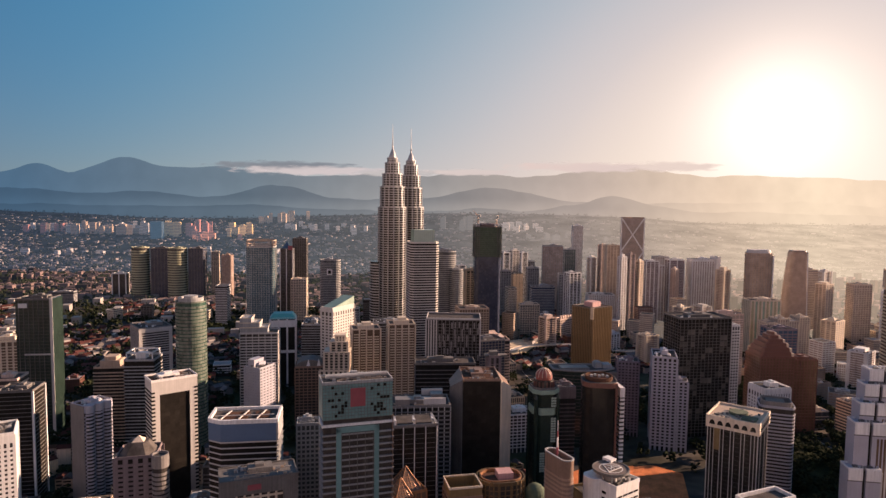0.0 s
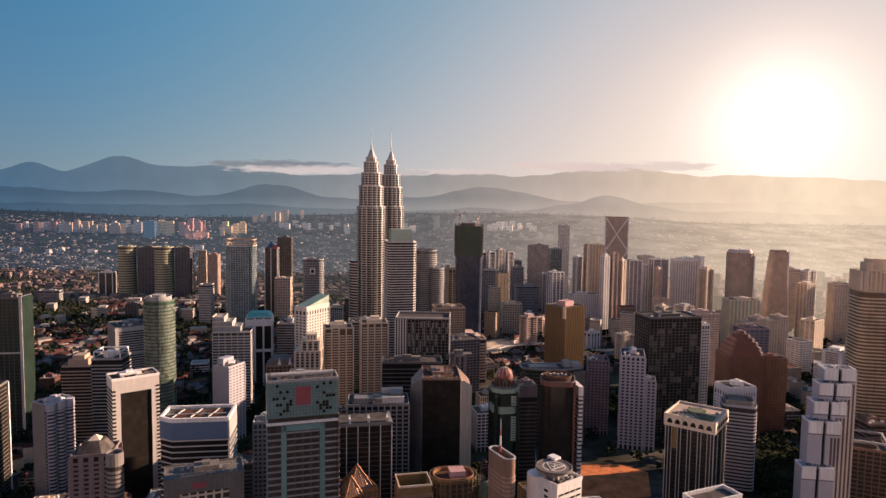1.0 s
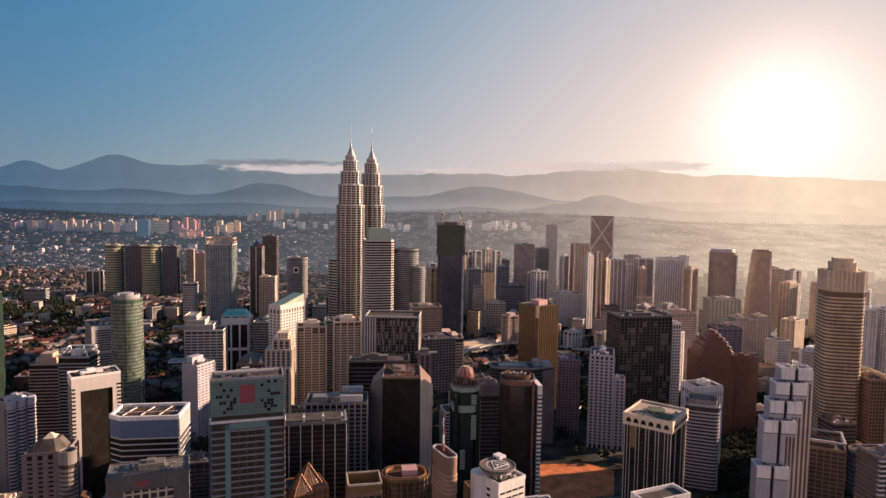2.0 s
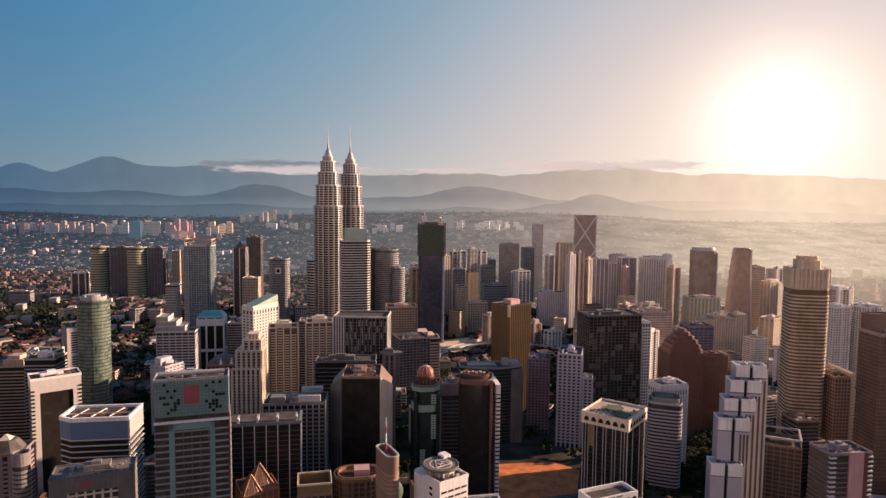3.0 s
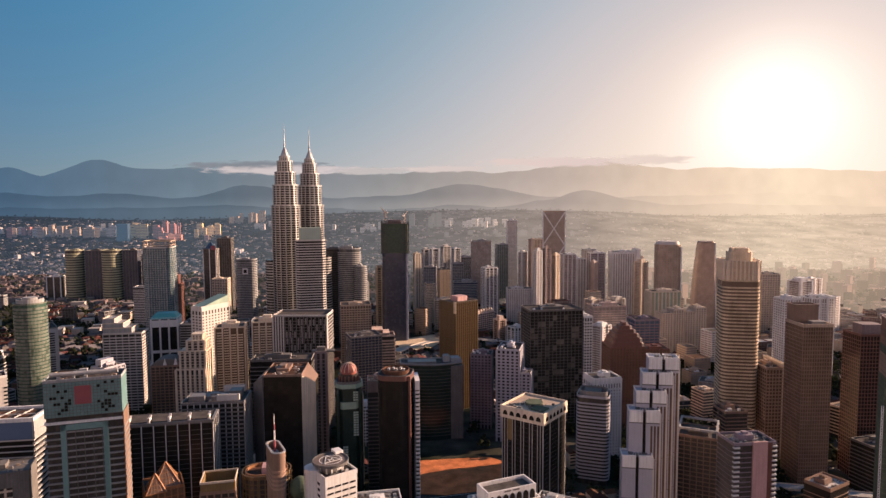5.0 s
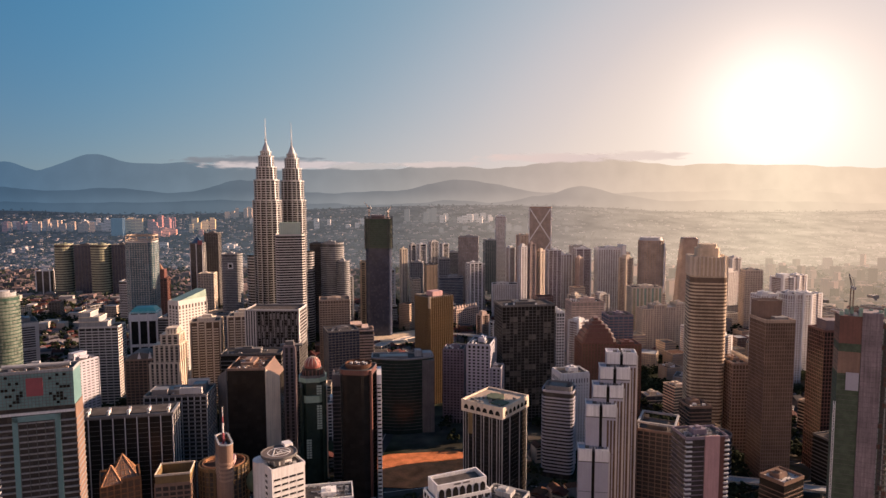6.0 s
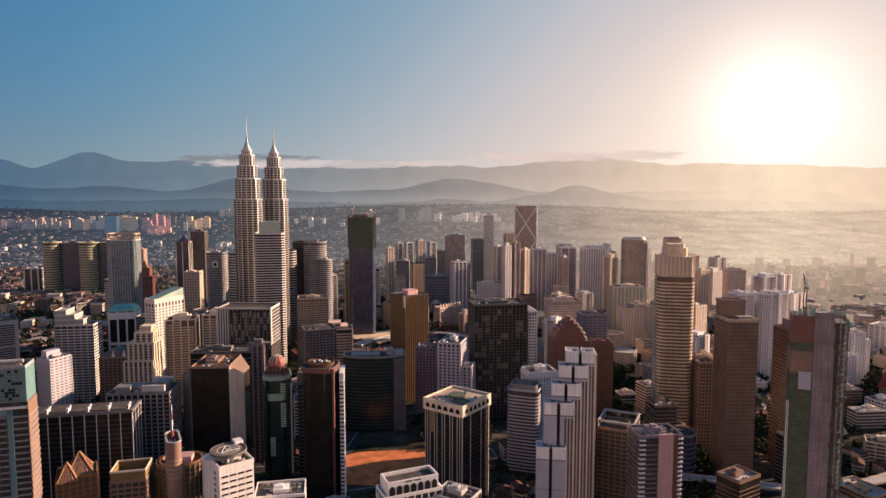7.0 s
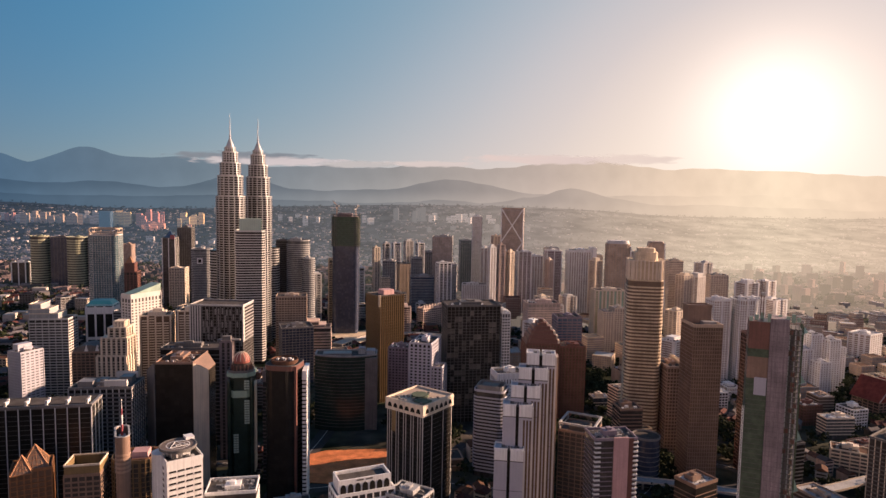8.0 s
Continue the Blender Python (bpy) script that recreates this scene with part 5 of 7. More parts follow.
# ---- middle foreground ----
# dark slab with white fins and roof brackets
t = tower(-42, 470, 11, 76, 24, 103, "black glass slab with thin white fins and roof brackets", "black", "darkconc", fh=3.7, hb=0.3, proud=0.1, plant=False)
uprights(t, "white_fin", [(-38 + 76 * i / 9, -12.3, 0) for i in range(10)] + [(38.2, -12 + 8 * i, 90) for i in range(4)], 0.55, 0.5, 0, 104, M["white"], True)
bm = bmesh.new()
box(bm, -0.8, 0.8, -2.4, 3.0, 0, 2.0)
box(bm, -0.8, 0.8, -2.4, -1.2, -2.0, 2.6)
beam(bm, (0, 3.0, 1.0), (0, 4.4, 3.2), 1.4)
me = finish(bm, "roof_bracket", M["white"])
for i in range(6):
    put("roof_bracket", me, t, (-36 + 14.2 * i, -9.5, 106.2))
bm = bmesh.new()
box(bm, -38.5, 38.5, -12.6, -11.6, 103.2, 105.2)
box(bm, 36.8, 38.8, -12.6, 12.4, 103.6, 105.0)
part("roof_rail", bm, M["granite"], t)
bm = bmesh.new()
box(bm, -36, 36, -7.5, 10, 103.2, 104.6)
part("roof_deck", bm, M["roof"], t)
t = tower(-18, 520, 6, 50, 30, 104, "dark office block with a tight window grid", "black", "granite", bars=(10, 6), bar=(0.8, 1.0), bar_mat="palestone", hb=1.1, fh=3.5, proud=0.5)
for k, (x, y, w, h) in enumerate(((-14, -6, 12, 5), (4, -4, 14, 4), (15, 4, 10, 6))):
    bm = bmesh.new()
    box(bm, x - w / 2, x + w / 2, y - 4, y + 6, 104, 104 + h)
    part("roof_block", bm, M["granite"], t)
for y in (-13, 13):
    bm = bmesh.new()
    tube(bm, rect(18, 3), rect(16.4, 1.4), 106, 111)
    ob = part("roof_screen", bm, M["palestone"], t, "pale open roof screen")
    ob.location = (12, y, 0)
tower(4, 657, 4, 62, 26, 104, "wide dark slab with louvred end wall", "black", "darkconc", fh=4.2, hb=0.9, proud=0.6)
t = tower(14, 718, -2, 60, 36, 140, "dark glass cube in a white frame", "black", "darkconc", bars=(14, 9), bar=(0.5, 0.5), bar_mat="granite", hb=0.5, plant=False)
bm = bmesh.new()
tube(bm, rect(61.0, 37.0), rect(59.4, 35.4), 140.5, 142.2)
part("white_rim", bm, M["palestone"], t)
bm = bmesh.new()
box(bm, 29.4, 30.8, -19.0, -15.0, 100, 142.8)
part("white_edge", bm, M["palestone"], t)
bm = bmesh.new()
for k in range(11):
    box(bm, 29.8, 30.7, -15.0, 17.0, 100 + 3.9 * k, 101.5 + 3.9 * k)
part("side_banding", bm, M["bandgrey"], t, "", "stuff")
bm = bmesh.new()
box(bm, -0.8, 0.8, -0.3, 0.3, 0, 6.8)
me = finish(bm, "white_panel", M["granite"])
rnd = random.Random(15)
for i, j in sorted({(rnd.randint(3, 13), rnd.randint(0, 7)) for _ in range(60)}):
    put("white_panel", me, t, (-27.9 + 4.286 * i + rnd.uniform(-0.8, 0.8), -18.4, 79 + 7.2 * j + rnd.uniform(0, 2.5)))
uprights(t, "white_stripe", [(-30.5 + 2.9 * k, -18.6, 0) for k in range(5)], 1.4, 0.8, 90, 140, M["palestone"], True)
t = tower(254, 1277, 40, 60, 20, 40, "peach hotel with a row of roof turrets", "dark", "peach", bars=(11, 4), bar=(1.4, 1.0), fh=4.2, hb=1.8, plant=False, parapet=2.2)
for k in range(8):
    bm = bmesh.new()
    prism(bm, rect(3.4, 3.4), 40, 44, 1.0, -26 + 7.4 * k, -7)
    prism(bm, rect(4.0, 4.0), 44, 50, 0.1, -26 + 7.4 * k, -7)
    part("roof_turret", bm, M["peach"], t)
t = tower(78, 950, 8, 46, 30, 66, "peach-coloured terraced hotel of long layered balconies", "dark", "peach", fh=4.4, hb=2.4, proud=1.0, plant=False)
for k, (w_, z) in enumerate(((38, 71), (28, 76))):
    bm = bmesh.new()
    box(bm, -23, -23 + w_, -13, 13, z - 5, z - 2.4)
    part("recess", bm, M["dark"], t)
    bm = bmesh.new()
    box(bm, -23.6, -22.4 + w_, -13.8, 13.8, z - 2.4, z)
    part("upper_terrace", bm, M["peach"], t)
tower(-104, 488, 10, 17, 15, 97, "small white apartment tower", "grey", "concrete", bars=(5, 4), bar=(1.2, 0.7), hb=1.4)


def lattice_pyramid(parent, x, y, z, half, height):
    """A glazed pyramid roof with its glazing bars."""
    bm = bmesh.new()
    tip = (x, y, z + height)
    base = [(x - half, y - half, z), (x + half, y - half, z), (x + half, y + half, z), (x - half, y + half, z)]
    v = [bm.verts.new(p) for p in base]
    a = bm.verts.new(tip)
    for i in range(4):
        bm.faces.new((v[i], v[(i + 1) % 4], a))
    bm.faces.new(v[::-1])
    part("pyramid_glass", bm, M["bronze"], parent)
    bm = bmesh.new()
    T = Vector(tip)
    for i in range(4):
        p, q_ = Vector(base[i]), Vector(base[(i + 1) % 4])
        beam(bm, p, T, 0.7)
        beam(bm, p, q_, 0.7)
        for k in range(1, 5):
            u = k / 5
            beam(bm, p.lerp(q_, u), p.lerp(q_, u) + (T - p.lerp(q_, u)) * (1 - abs(2 * u - 1)) * 0.9, 0.32)
            beam(bm, p.lerp(T, u), q_.lerp(T, u), 0.32)
    part("glazing_lattice", bm, M["copper"], parent, "copper glazing lattice")


t = tower(-25, 428, 28, 25, 22, 72, "copper-clad block with glazed pyramid roofs", "bronze", "copper", bars=(6, 5), bar=(1.0, 1.0), hb=0.7, plant=False)
lattice_pyramid(t, 2, 1, 71, 9.5, 16)
lattice_pyramid(t, -5.5, -7.5, 71.5, 6.5, 12)
t = tower(16, 424, 12, 23, 20, 71, "dark block with a sunken ochre roof court", "dark", "darkbrown", bars=(5, 4), hb=1.2, plant=False, roof="yellow")
bm = bmesh.new()
tube(bm, rect(22.6, 19.6), rect(20.6, 17.6), 71, 78.5)
part("court_wall", bm, M["yellow"], t, "ochre court walls")
bm = bmesh.new()
tube(bm, rect(23.2, 20.2), rect(22.0, 19.0), 78, 79.4)
part("court_rim", bm, M["cream"], t)
# round-capped tower with mast
t = thing("capsule_tower", 71, 366, -63, "brown granite tower of capsule plan with an open top and mast", z=-4.0)
capsule = rounded(22, 8.0, 3.9, 6)
bm = bmesh.new()
prism(bm, capsule, 0, 120)
part("shaft", bm, M["darkbrown"], t)
bm = bmesh.new()
tube(bm, grown(capsule, 0.15), grown(capsule, -0.7), 119, 126)
part("rim_wall", bm, M["darkbrown"], t)
bm = bmesh.new()
tube(bm, grown(capsule, 0.3), grown(capsule, -0.8), 126, 126.6)
part("rim_coping", bm, M["concrete"], t, "pale coping")
for k in range(5):
    bm = bmesh.new()
    tube(bm, grown(capsule, 0.35), grown(capsule, -0.1), 104 + 2.6 * k, 105.2 + 2.6 * k)
    part("grille_ring", bm, M["brown"], t)
bm = bmesh.new()
box(bm, -5, 4, -2, 2, 120, 123)
part("plant_room", bm, M["plant"], t)
for k, (z0, z1, r) in enumerate(((123, 130, 0.7), (130, 136, 0.5), (136, 140, 0.4), (140, 146, 0.2))):
    bm = bmesh.new()
    prism(bm, [(px - 2, py) for px, py in circle(r, 8)], z0, z1)
    part("mast_section", bm, M["white"] if k % 2 else M["redsign"], t)
# rounded gold-ribbed tower close below
t = tower(44, 442, 10, 34, 26, 74, "round-ended tower with gold ribs and a pink roof house", "dark", "gold", shape=rounded(34, 26, 12, 6), hb=0.5, plant=False, parapet=2.0, roof="rust")
uprights(t, "gold_rib", [(px, py, 0) for px, py in grown(rounded(34, 26, 12, 6), 0.3)] + [(-4 + 4 * k, -13.3, 0) for k in range(3)], 0.7, 0.7, 0, 76, M["gold"], True)
bm = bmesh.new()
tube(bm, rounded(30, 22, 10, 6), rounded(28, 20, 9, 6), 74, 76.4)
part("roof_ring", bm, M["copper"], t, "copper ring round the roof")
bm = bmesh.new()
box(bm, -3, 8, -5, 5, 74, 79)
part("roof_house", bm, M["pink"], t)
bm = bmesh.new()
bmesh.ops.create_uvsphere(bm, u_segments=20, v_segments=10, radius=1, matrix=pose(24, -6, 62) @ Matrix.Diagonal((8, 7, 9, 1)))
part("dark_dome", bm, M["netting"], t, "dark green dome")
t = tower(92, 384, 18, 12, 14, 92, "narrow block with ochre upper walls", "bronze", "yellow", bars=(3, 3), bar=(0.8, 0.5), hb=0.5, crown=9, plant=False)
# white tower with helipad
t = thing("helipad_tower", 104, 371, 36, "white tower with slit windows and a round rooftop helipad")
bm = bmesh.new()
box(bm, -10.5, 10.5, -12, 12, 0, 106)
part("wall", bm, M["white"], t)
bm = bmesh.new()
box(bm, -2.0, 2.0, -0.25, 0.25, 0, 1.1)
me = finish(bm, "window", M["black"])
bm = bmesh.new()
box(bm, -0.25, 0.25, -1.5, 1.5, 0, 1.6)
me2 = finish(bm, "window", M["black"])
bm = bmesh.new()
box(bm, -2.2, 2.2, -0.5, 0, -0.35, -0.1)
sill = finish(bm, "window_sill", M["white"])
for k in range(27):
    z = 4 + 3.7 * k
    for px in (-7.3, -2.4, 2.5, 7.4):
        put("window", me, t, (px, -11.9, z))
        put("window_sill", sill, t, (px, -11.95, z))
    put("window", me2, t, (-10.4, -3, z))
    put("window", me2, t, (10.4, 2, z))
roof_top(t, rect(21, 24), 106, 21, 24, M["white"], M["roof"], 12, 1.8)
bm = bmesh.new()
for a in range(8):
    beam(bm, (7 * math.cos(a * 0.785) - 1, 7 * math.sin(a * 0.785), 106), (8.5 * math.cos(a * 0.785) - 1, 8.5 * math.sin(a * 0.785), 111.5), 0.7)
part("pad_frame", bm, M["concrete"], t)
bm = bmesh.new()
prism(bm, [(px - 1, py) for px, py in circle(6.0, 28)], 106, 111.4)
part("pad_drum", bm, M["granite"], t)
bm = bmesh.new()
prism(bm, [(px - 9, py + 6) for px, py in circle(6.2, 24)], 0, 108)
part("round_bay", bm, M["white"], t)
bm = bmesh.new()
prism(bm, [(px - 1, py) for px, py in circle(10.4, 36)], 111.5, 112.4)
helipad = part("helipad", bm, M["pad"], t)
bm = bmesh.new()
tube(bm, [(px - 1, py) for px, py in circle(11.0, 36)], [(px - 1, py) for px, py in circle(10.3, 36)], 111.2, 112.8)
part("pad_rim", bm, M["darkconc"], helipad)
bm = bmesh.new()
tube(bm, [(px - 1, py) for px, py in circle(7.0, 36)], [(px - 1, py) for px, py in circle(6.5, 36)], 112.4, 112.46)
for a in (90, 210, 330):
    beam(bm, (-1 + 6.2 * math.cos(radians(a)), 6.2 * math.sin(radians(a)), 112.5), (-1 + 6.2 * math.cos(radians(a + 120)), 6.2 * math.sin(radians(a + 120)), 112.5), 0.4)
beam(bm, (-2.3, -1.7, 112.5), (-2.3, 1.2, 112.5), 0.45)
beam(bm, (0.3, -1.7, 112.5), (0.3, 1.2, 112.5), 0.45)
beam(bm, (-2.3, -0.3, 112.5), (0.3, -0.3, 112.5), 0.45)
part("pad_marking", bm, M["line"], helipad, "white painted ring, triangle and letter H")
bm = bmesh.new()
box(bm, 5, 10.2, 5, 11.5, 106, 114)
part("stair_head", bm, M["white"], t)
tower(128, 398, 10, 32, 22, 73, "low white office block with window bands", "dark", "white", hb=1.9, fh=3.6)
# dark prism with sloped shoulders, one painted sunlit and one shaded
t = thing("prism_tower", 34, 550, 3, "black glass prism tower with stone shoulders painted lit and shaded")
bm = bmesh.new()
prism(bm, chamfered(52, 42, 10), 0, 111)
box(bm, -16, 16, -21, 21, 111, 120)
part("glazing", bm, M["black"], t)
for s in (-1, 1):
    bm = bmesh.new()
    pts = [(s * 16.2, -21.2), (s * 26.2, -11.2)]
    o = Vector((s * 0.35, -0.35))
    v = []
    for (px, py), zt in zip(pts, (120.5, 112)):
        v.append([bm.verts.new((px + k * o.x * 2, py + k * o.y * 2, z)) for k, z in ((0, 0), (0, zt), (1, zt), (1, 0))])
    for k in range(4):
        bm.faces.new((v[0][k], v[0][(k + 1) % 4], v[1][(k + 1) % 4], v[1][k]))
    bm.faces.new(v[0])
    bm.faces.new(v[1][::-1])
    # sun and shade put into the paint: cream to the right, dark to the left
    part("stone_shoulder", bm, M["cream"] if s > 0 else M["darkconc"], t, "stone shoulder panel, painted lighter on the sunny side")
    bm = bmesh.new()
    v = [bm.verts.new(p) for p in ((s * 16, -21, 120.3), (s * 26, -11, 111.8), (s * 26, 11, 111.8), (s * 16, 21, 120.3))]
    bm.faces.new(v)
    v2 = [bm.verts.new(p) for p in ((s * 16, -21, 110.8), (s * 26, -11, 110.8), (s * 26, 11, 110.8), (s * 16, 21, 110.8))]
    bm.faces.new(v2)
    for i in range(4):
        bm.faces.new((v[i], v[(i + 1) % 4], v2[(i + 1) % 4], v2[i]))
    part("sloped_roof", bm, M["darkbrown"], t)
roof_top(t, rect(32, 42), 120, 32, 42, M["darkbrown"], M["rust"], 8, 1.4)
# dark tower with red dome
t = tower(90, 542, 10, 21, 21, 112, "dark green glass tower with glazed galleries under a red dome", "deepgreen", "darkconc", shape=chamfered(21, 21, 5), hb=0.0, proud=0.06, plant=False)
bm = bmesh.new()
prism(bm, circle(8.2, 20), 112, 119)
part("drum", bm, M["dark"], t)
bm = bmesh.new()
bmesh.ops.create_uvsphere(bm, u_segments=20, v_segments=12, radius=7.2, matrix=pose(0, 0, 121))
dome = part("dome", bm, M["reddome"], t, "ribbed red dome")
bm = bmesh.new()
for k in range(12):
    a = k * math.pi / 6
    for j in range(7):
        e0, e1 = radians(12 * j), radians(12 * j + 12)
        beam(bm, (7.3 * math.cos(a) * math.cos(e0), 7.3 * math.sin(a) * math.cos(e0), 121 + 7.3 * math.sin(e0)), (7.3 * math.cos(a) * math.cos(e1), 7.3 * math.sin(a) * math.cos(e1), 121 + 7.3 * math.sin(e1)), 0.4)
part("dome_ribbing", bm, M["cream"], dome, "", "stuff")
bm = bmesh.new()
for k in range(16):
    a = k * math.pi / 8
    box(bm, 8.6 * math.cos(a) - 0.5, 8.6 * math.cos(a) + 0.5, 8.6 * math.sin(a) - 0.5, 8.6 * math.sin(a) + 0.5, 110, 117.5)
part("drum_column", bm, M["redbrown"], t, "red columns round the drum", "stuff")
bm = bmesh.new()
tube(bm, chamfered(24, 24, 6), chamfered(21.4, 21.4, 5), 108, 111.5)
tube(bm, chamfered(23.4, 23.4, 6), chamfered(21.2, 21.2, 5), 90, 96)
part("gallery_band", bm, M["greenroof"], t, "pale green glazed gallery")
for px, z0, z1 in ((3.4, 66, 90), (3.4, 97, 107), (-6, 40, 58)):
    bm = bmesh.new()
    for i in range(2):
        for j in range(int((z1 - z0) / 2.2)):
            box(bm, px + 2.3 * i, px + 2.0 + 2.3 * i, -11.2, -10.5, z0 + 2.2 * j, z0 + 1.5 + 2.2 * j)
    part("bay_glazing", bm, M["pale"], t, "pale gridded glass bay", "stuff")
for px, py in ((-9.6, -9.6), (9.6, -9.6), (9.6, 9.6), (-9.6, 9.6)):
    bm = bmesh.new()
    prism(bm, circle(1.9, 12), 0, 104, 1.0, px, py)
    prism(bm, circle(1.9, 12), 104, 108, 0.2, px, py)
    part("corner_turret", bm, M["deepgreen"], t)
bm = bmesh.new()
box(bm, 10.4, 12.4, -7, 7, 20, 100)
part("edge_wall", bm, M["cream"], t)
# slim towers behind it
t = tower(52, 618, 8, 10, 14, 120, "slim mauve tower with a lit edge and a winged head", "dark", "mauve", bars=(2, 3), bar=(2.4, 0.9), hb=0.5, plant=False)
bm = bmesh.new()
box(bm, -9, 13, -4, 4, 120, 121.5)
box(bm, -4, 4, -3, 3, 121.5, 125)
part("winged_head", bm, M["darkconc"], t)
tower(112, 566, 6, 16, 20, 106, "narrow pink-topped block with dark window bands", "dark", "mauve", hb=0.9, crown=9)
# dark tower with round roof and white striped wing
t = tower(133, 523, -8, 28, 28, 124, "black glass tower with a red-brown rim and a white striped wing", "black", "darkconc", shape=rounded(28, 28, 8, 5), hb=0.0, proud=0.06, plant=False, parapet=1.0)
bm = bmesh.new()
tube(bm, grown(rounded(28, 28, 8, 5), 0.35), grown(rounded(28, 28, 8, 5), -0.1), 120.5, 124.6)
part("red_band", bm, M["redbrown"], t)
bm = bmesh.new()
prism(bm, circle(10.5, 28), 124, 126.5)
tube(bm, circle(11.4, 28), circle(10.6, 28), 125, 127.8)
part("round_roof", bm, M["rust"], t, "brown round roof terrace")
bm = bmesh.new()
for k in range(5):
    box(bm, -7 + 3.2 * k, -5.2 + 3.2 * k, -2 + (k % 2) * 3, 1 + (k % 2) * 3, 126.4, 128.0)
part("roof_unit", bm, M["plant"], t)
bm = bmesh.new()
box(bm, 12.6, 14.4, -11, -8.6, 0, 124)
part("red_edge", bm, M["redbrown"], t)
w_ = thing("striped_wing", 150, 528, 6, "white slab wing with window bands beside the dark tower")
bm = bmesh.new()
box(bm, -1.6, 1.6, -12, 14, 0, 118)
part("glazing", bm, M["dark"], w_)
bm = bmesh.new()
box(bm, -1.8, 2.0, -12.3, 14.3, 0, 1.9)
me = finish(bm, "floor_band", M["white"])
for k in range(31):
    put("floor_band", me, w_, (0, 0, 3 + 3.5 * k))
bm = bmesh.new()
box(bm, -1.9, 2.1, -12.4, 14.4, 111, 119)
part("top_wall", bm, M["white"], w_)
# curved dark block
curved = [(-35 + 70 * i / 16, -17 + 10 * (abs(i - 8) / 8) ** 2) for i in range(17)] + [(35, 13), (-35, 13)]
t = tower(160, 706, 4, 70, 32, 86, "curved dark glass block with a grey roof edge", "deepgreen", "darkconc", shape=curved, hb=0.35, fh=3.8, proud=0.15, plant=False, roof="roof", parapet=1.2)
bm = bmesh.new()
tube(bm, grown(curved, 0.5), grown(curved, -1.3), 86.2, 87.6)
part("roof_rim", bm, M["bandgrey"], t, "grey curved roof edge")
bm = bmesh.new()
box(bm, -26, 6, -9, 4, 86, 88.4)
part("roof_deck", bm, M["granite"], t, "grey flat roof deck")
bm = bmesh.new()
box(bm, 14, 22, -3, 8, 86, 92)
box(bm, 23, 33, -4, 9, 86, 90.5)
box(bm, 15, 21, -2, 7, 92, 93.2)
part("plant_room", bm, M["concrete"], t)
bm = bmesh.new()
box(bm, 22, 36, -13, -2, 0, 84)
part("side_wing", bm, M["darkconc"], t)
# gold fluted tower
t = tower(195.3, 814.6, -53, 34, 36, 139, "dark glass tower with close gold ribs", "black", "darkconc", fh=3.7, hb=0.4, proud=0.12, plant=False)
uprights(t, "gold_rib", [(17.7, -17.6 + 3.2 * k, 90) for k in range(12)], 0.9, 1.4, 0, 140.5, M["gold"], True)
uprights(t, "gold_rib", [(-16.4 + 2.7 * k, -18.3, 0) for k in range(13)], 1.3, 0.8, 0, 140, M["gold"], True)
bm = bmesh.new()
box(bm, -8, 6, -6, 10, 139, 145.5)
part("red_penthouse", bm, M["pink"], t)
bm = bmesh.new()
box(bm, 13.5, 18.2, -19.0, -17.9, 126, 141)
part("pale_cap", bm, M["sandy"], t)
# arched crown tower
t = tower(250, 519, -37, 38, 40, 92, "dark glass tower with white uprights and an arched crown", "black", "darkconc", fh=3.7, hb=0.15, proud=0.05, plant=False, parapet=0.4)
pairs = [k + o for k in (-15.4, -8.0, 0.0, 8.0, 15.4) for o in (-1.3, 1.3)] + [-19.0, 19.0]
uprights(t, "white_upright", [(p, -19 - 1.2, 0) for p in pairs] + [(p, 20.2, 0) for p in pairs] + [(s_ * 19.2, p, 90) for p in (-20, -8, 8, 20) for s_ in (-1, 1)], 0.45, 0.5, 0, 91, M["palestone"], True)
bm = bmesh.new()
tube(bm, rect(41, 43), rect(39, 41), 88.5, 98.5)
part("crown_wall", bm, M["cream"], t, "cream stone crown")
bm = bmesh.new()
arch = [(2.2 * math.cos(math.pi * i / 10), 91.2 + 3.9 * math.sin(math.pi * i / 10)) for i in range(11)]
v0 = [bm.verts.new((ax, -0.25, az)) for ax, az in arch]
v1 = [bm.verts.new((ax, 0.25, az)) for ax, az in arch]
bm.faces.new(v0)
bm.faces.new(v1[::-1])
for i in range(11):
    bm.faces.new((v0[i], v1[i], v1[(i + 1) % 11], v0[(i + 1) % 11]))
me = finish(bm, "arch_opening", M["black"])
for i in range(6):
    put("arch_opening", me, t, (-15.5 + 6.2 * i, -21.4, 0))
    put("arch_opening", me, t, (20.4, -16 + 6.4 * i, 0), rz=radians(90))
bm = bmesh.new()
prism(bm, rect(39, 41), 96.6, 97.2)
part("roof_deck", bm, M["tan"], t)
bm = bmesh.new()
rnd = random.Random(44)
for _ in range(24):
    x, y = rnd.uniform(-17, 14), rnd.uniform(-18, 16)
    box(bm, x, x + rnd.uniform(0.8, 3.5), y, y + rnd.uniform(0.6, 2.5), 97.1, rnd.uniform(97.6, 99.2))
part("roof_clutter", bm, M["darkconc"], t, "", "stuff")
bm = bmesh.new()
prism(bm, circle(7.5, 20), 97.2, 99.4)
box(bm, 5, 16, -15, -4, 97.2, 98.4)
part("roof_garden", bm, M["netting"], t, "round green roof platform")
# reflection in the glass painted as an ochre panel
bm = bmesh.new()
box(bm, -14, -9.4, -20.6, -20.15, 70, 91)
part("yellow_glass", bm, M["yellow"], t, "yellow reflection painted on the panes in ochre")
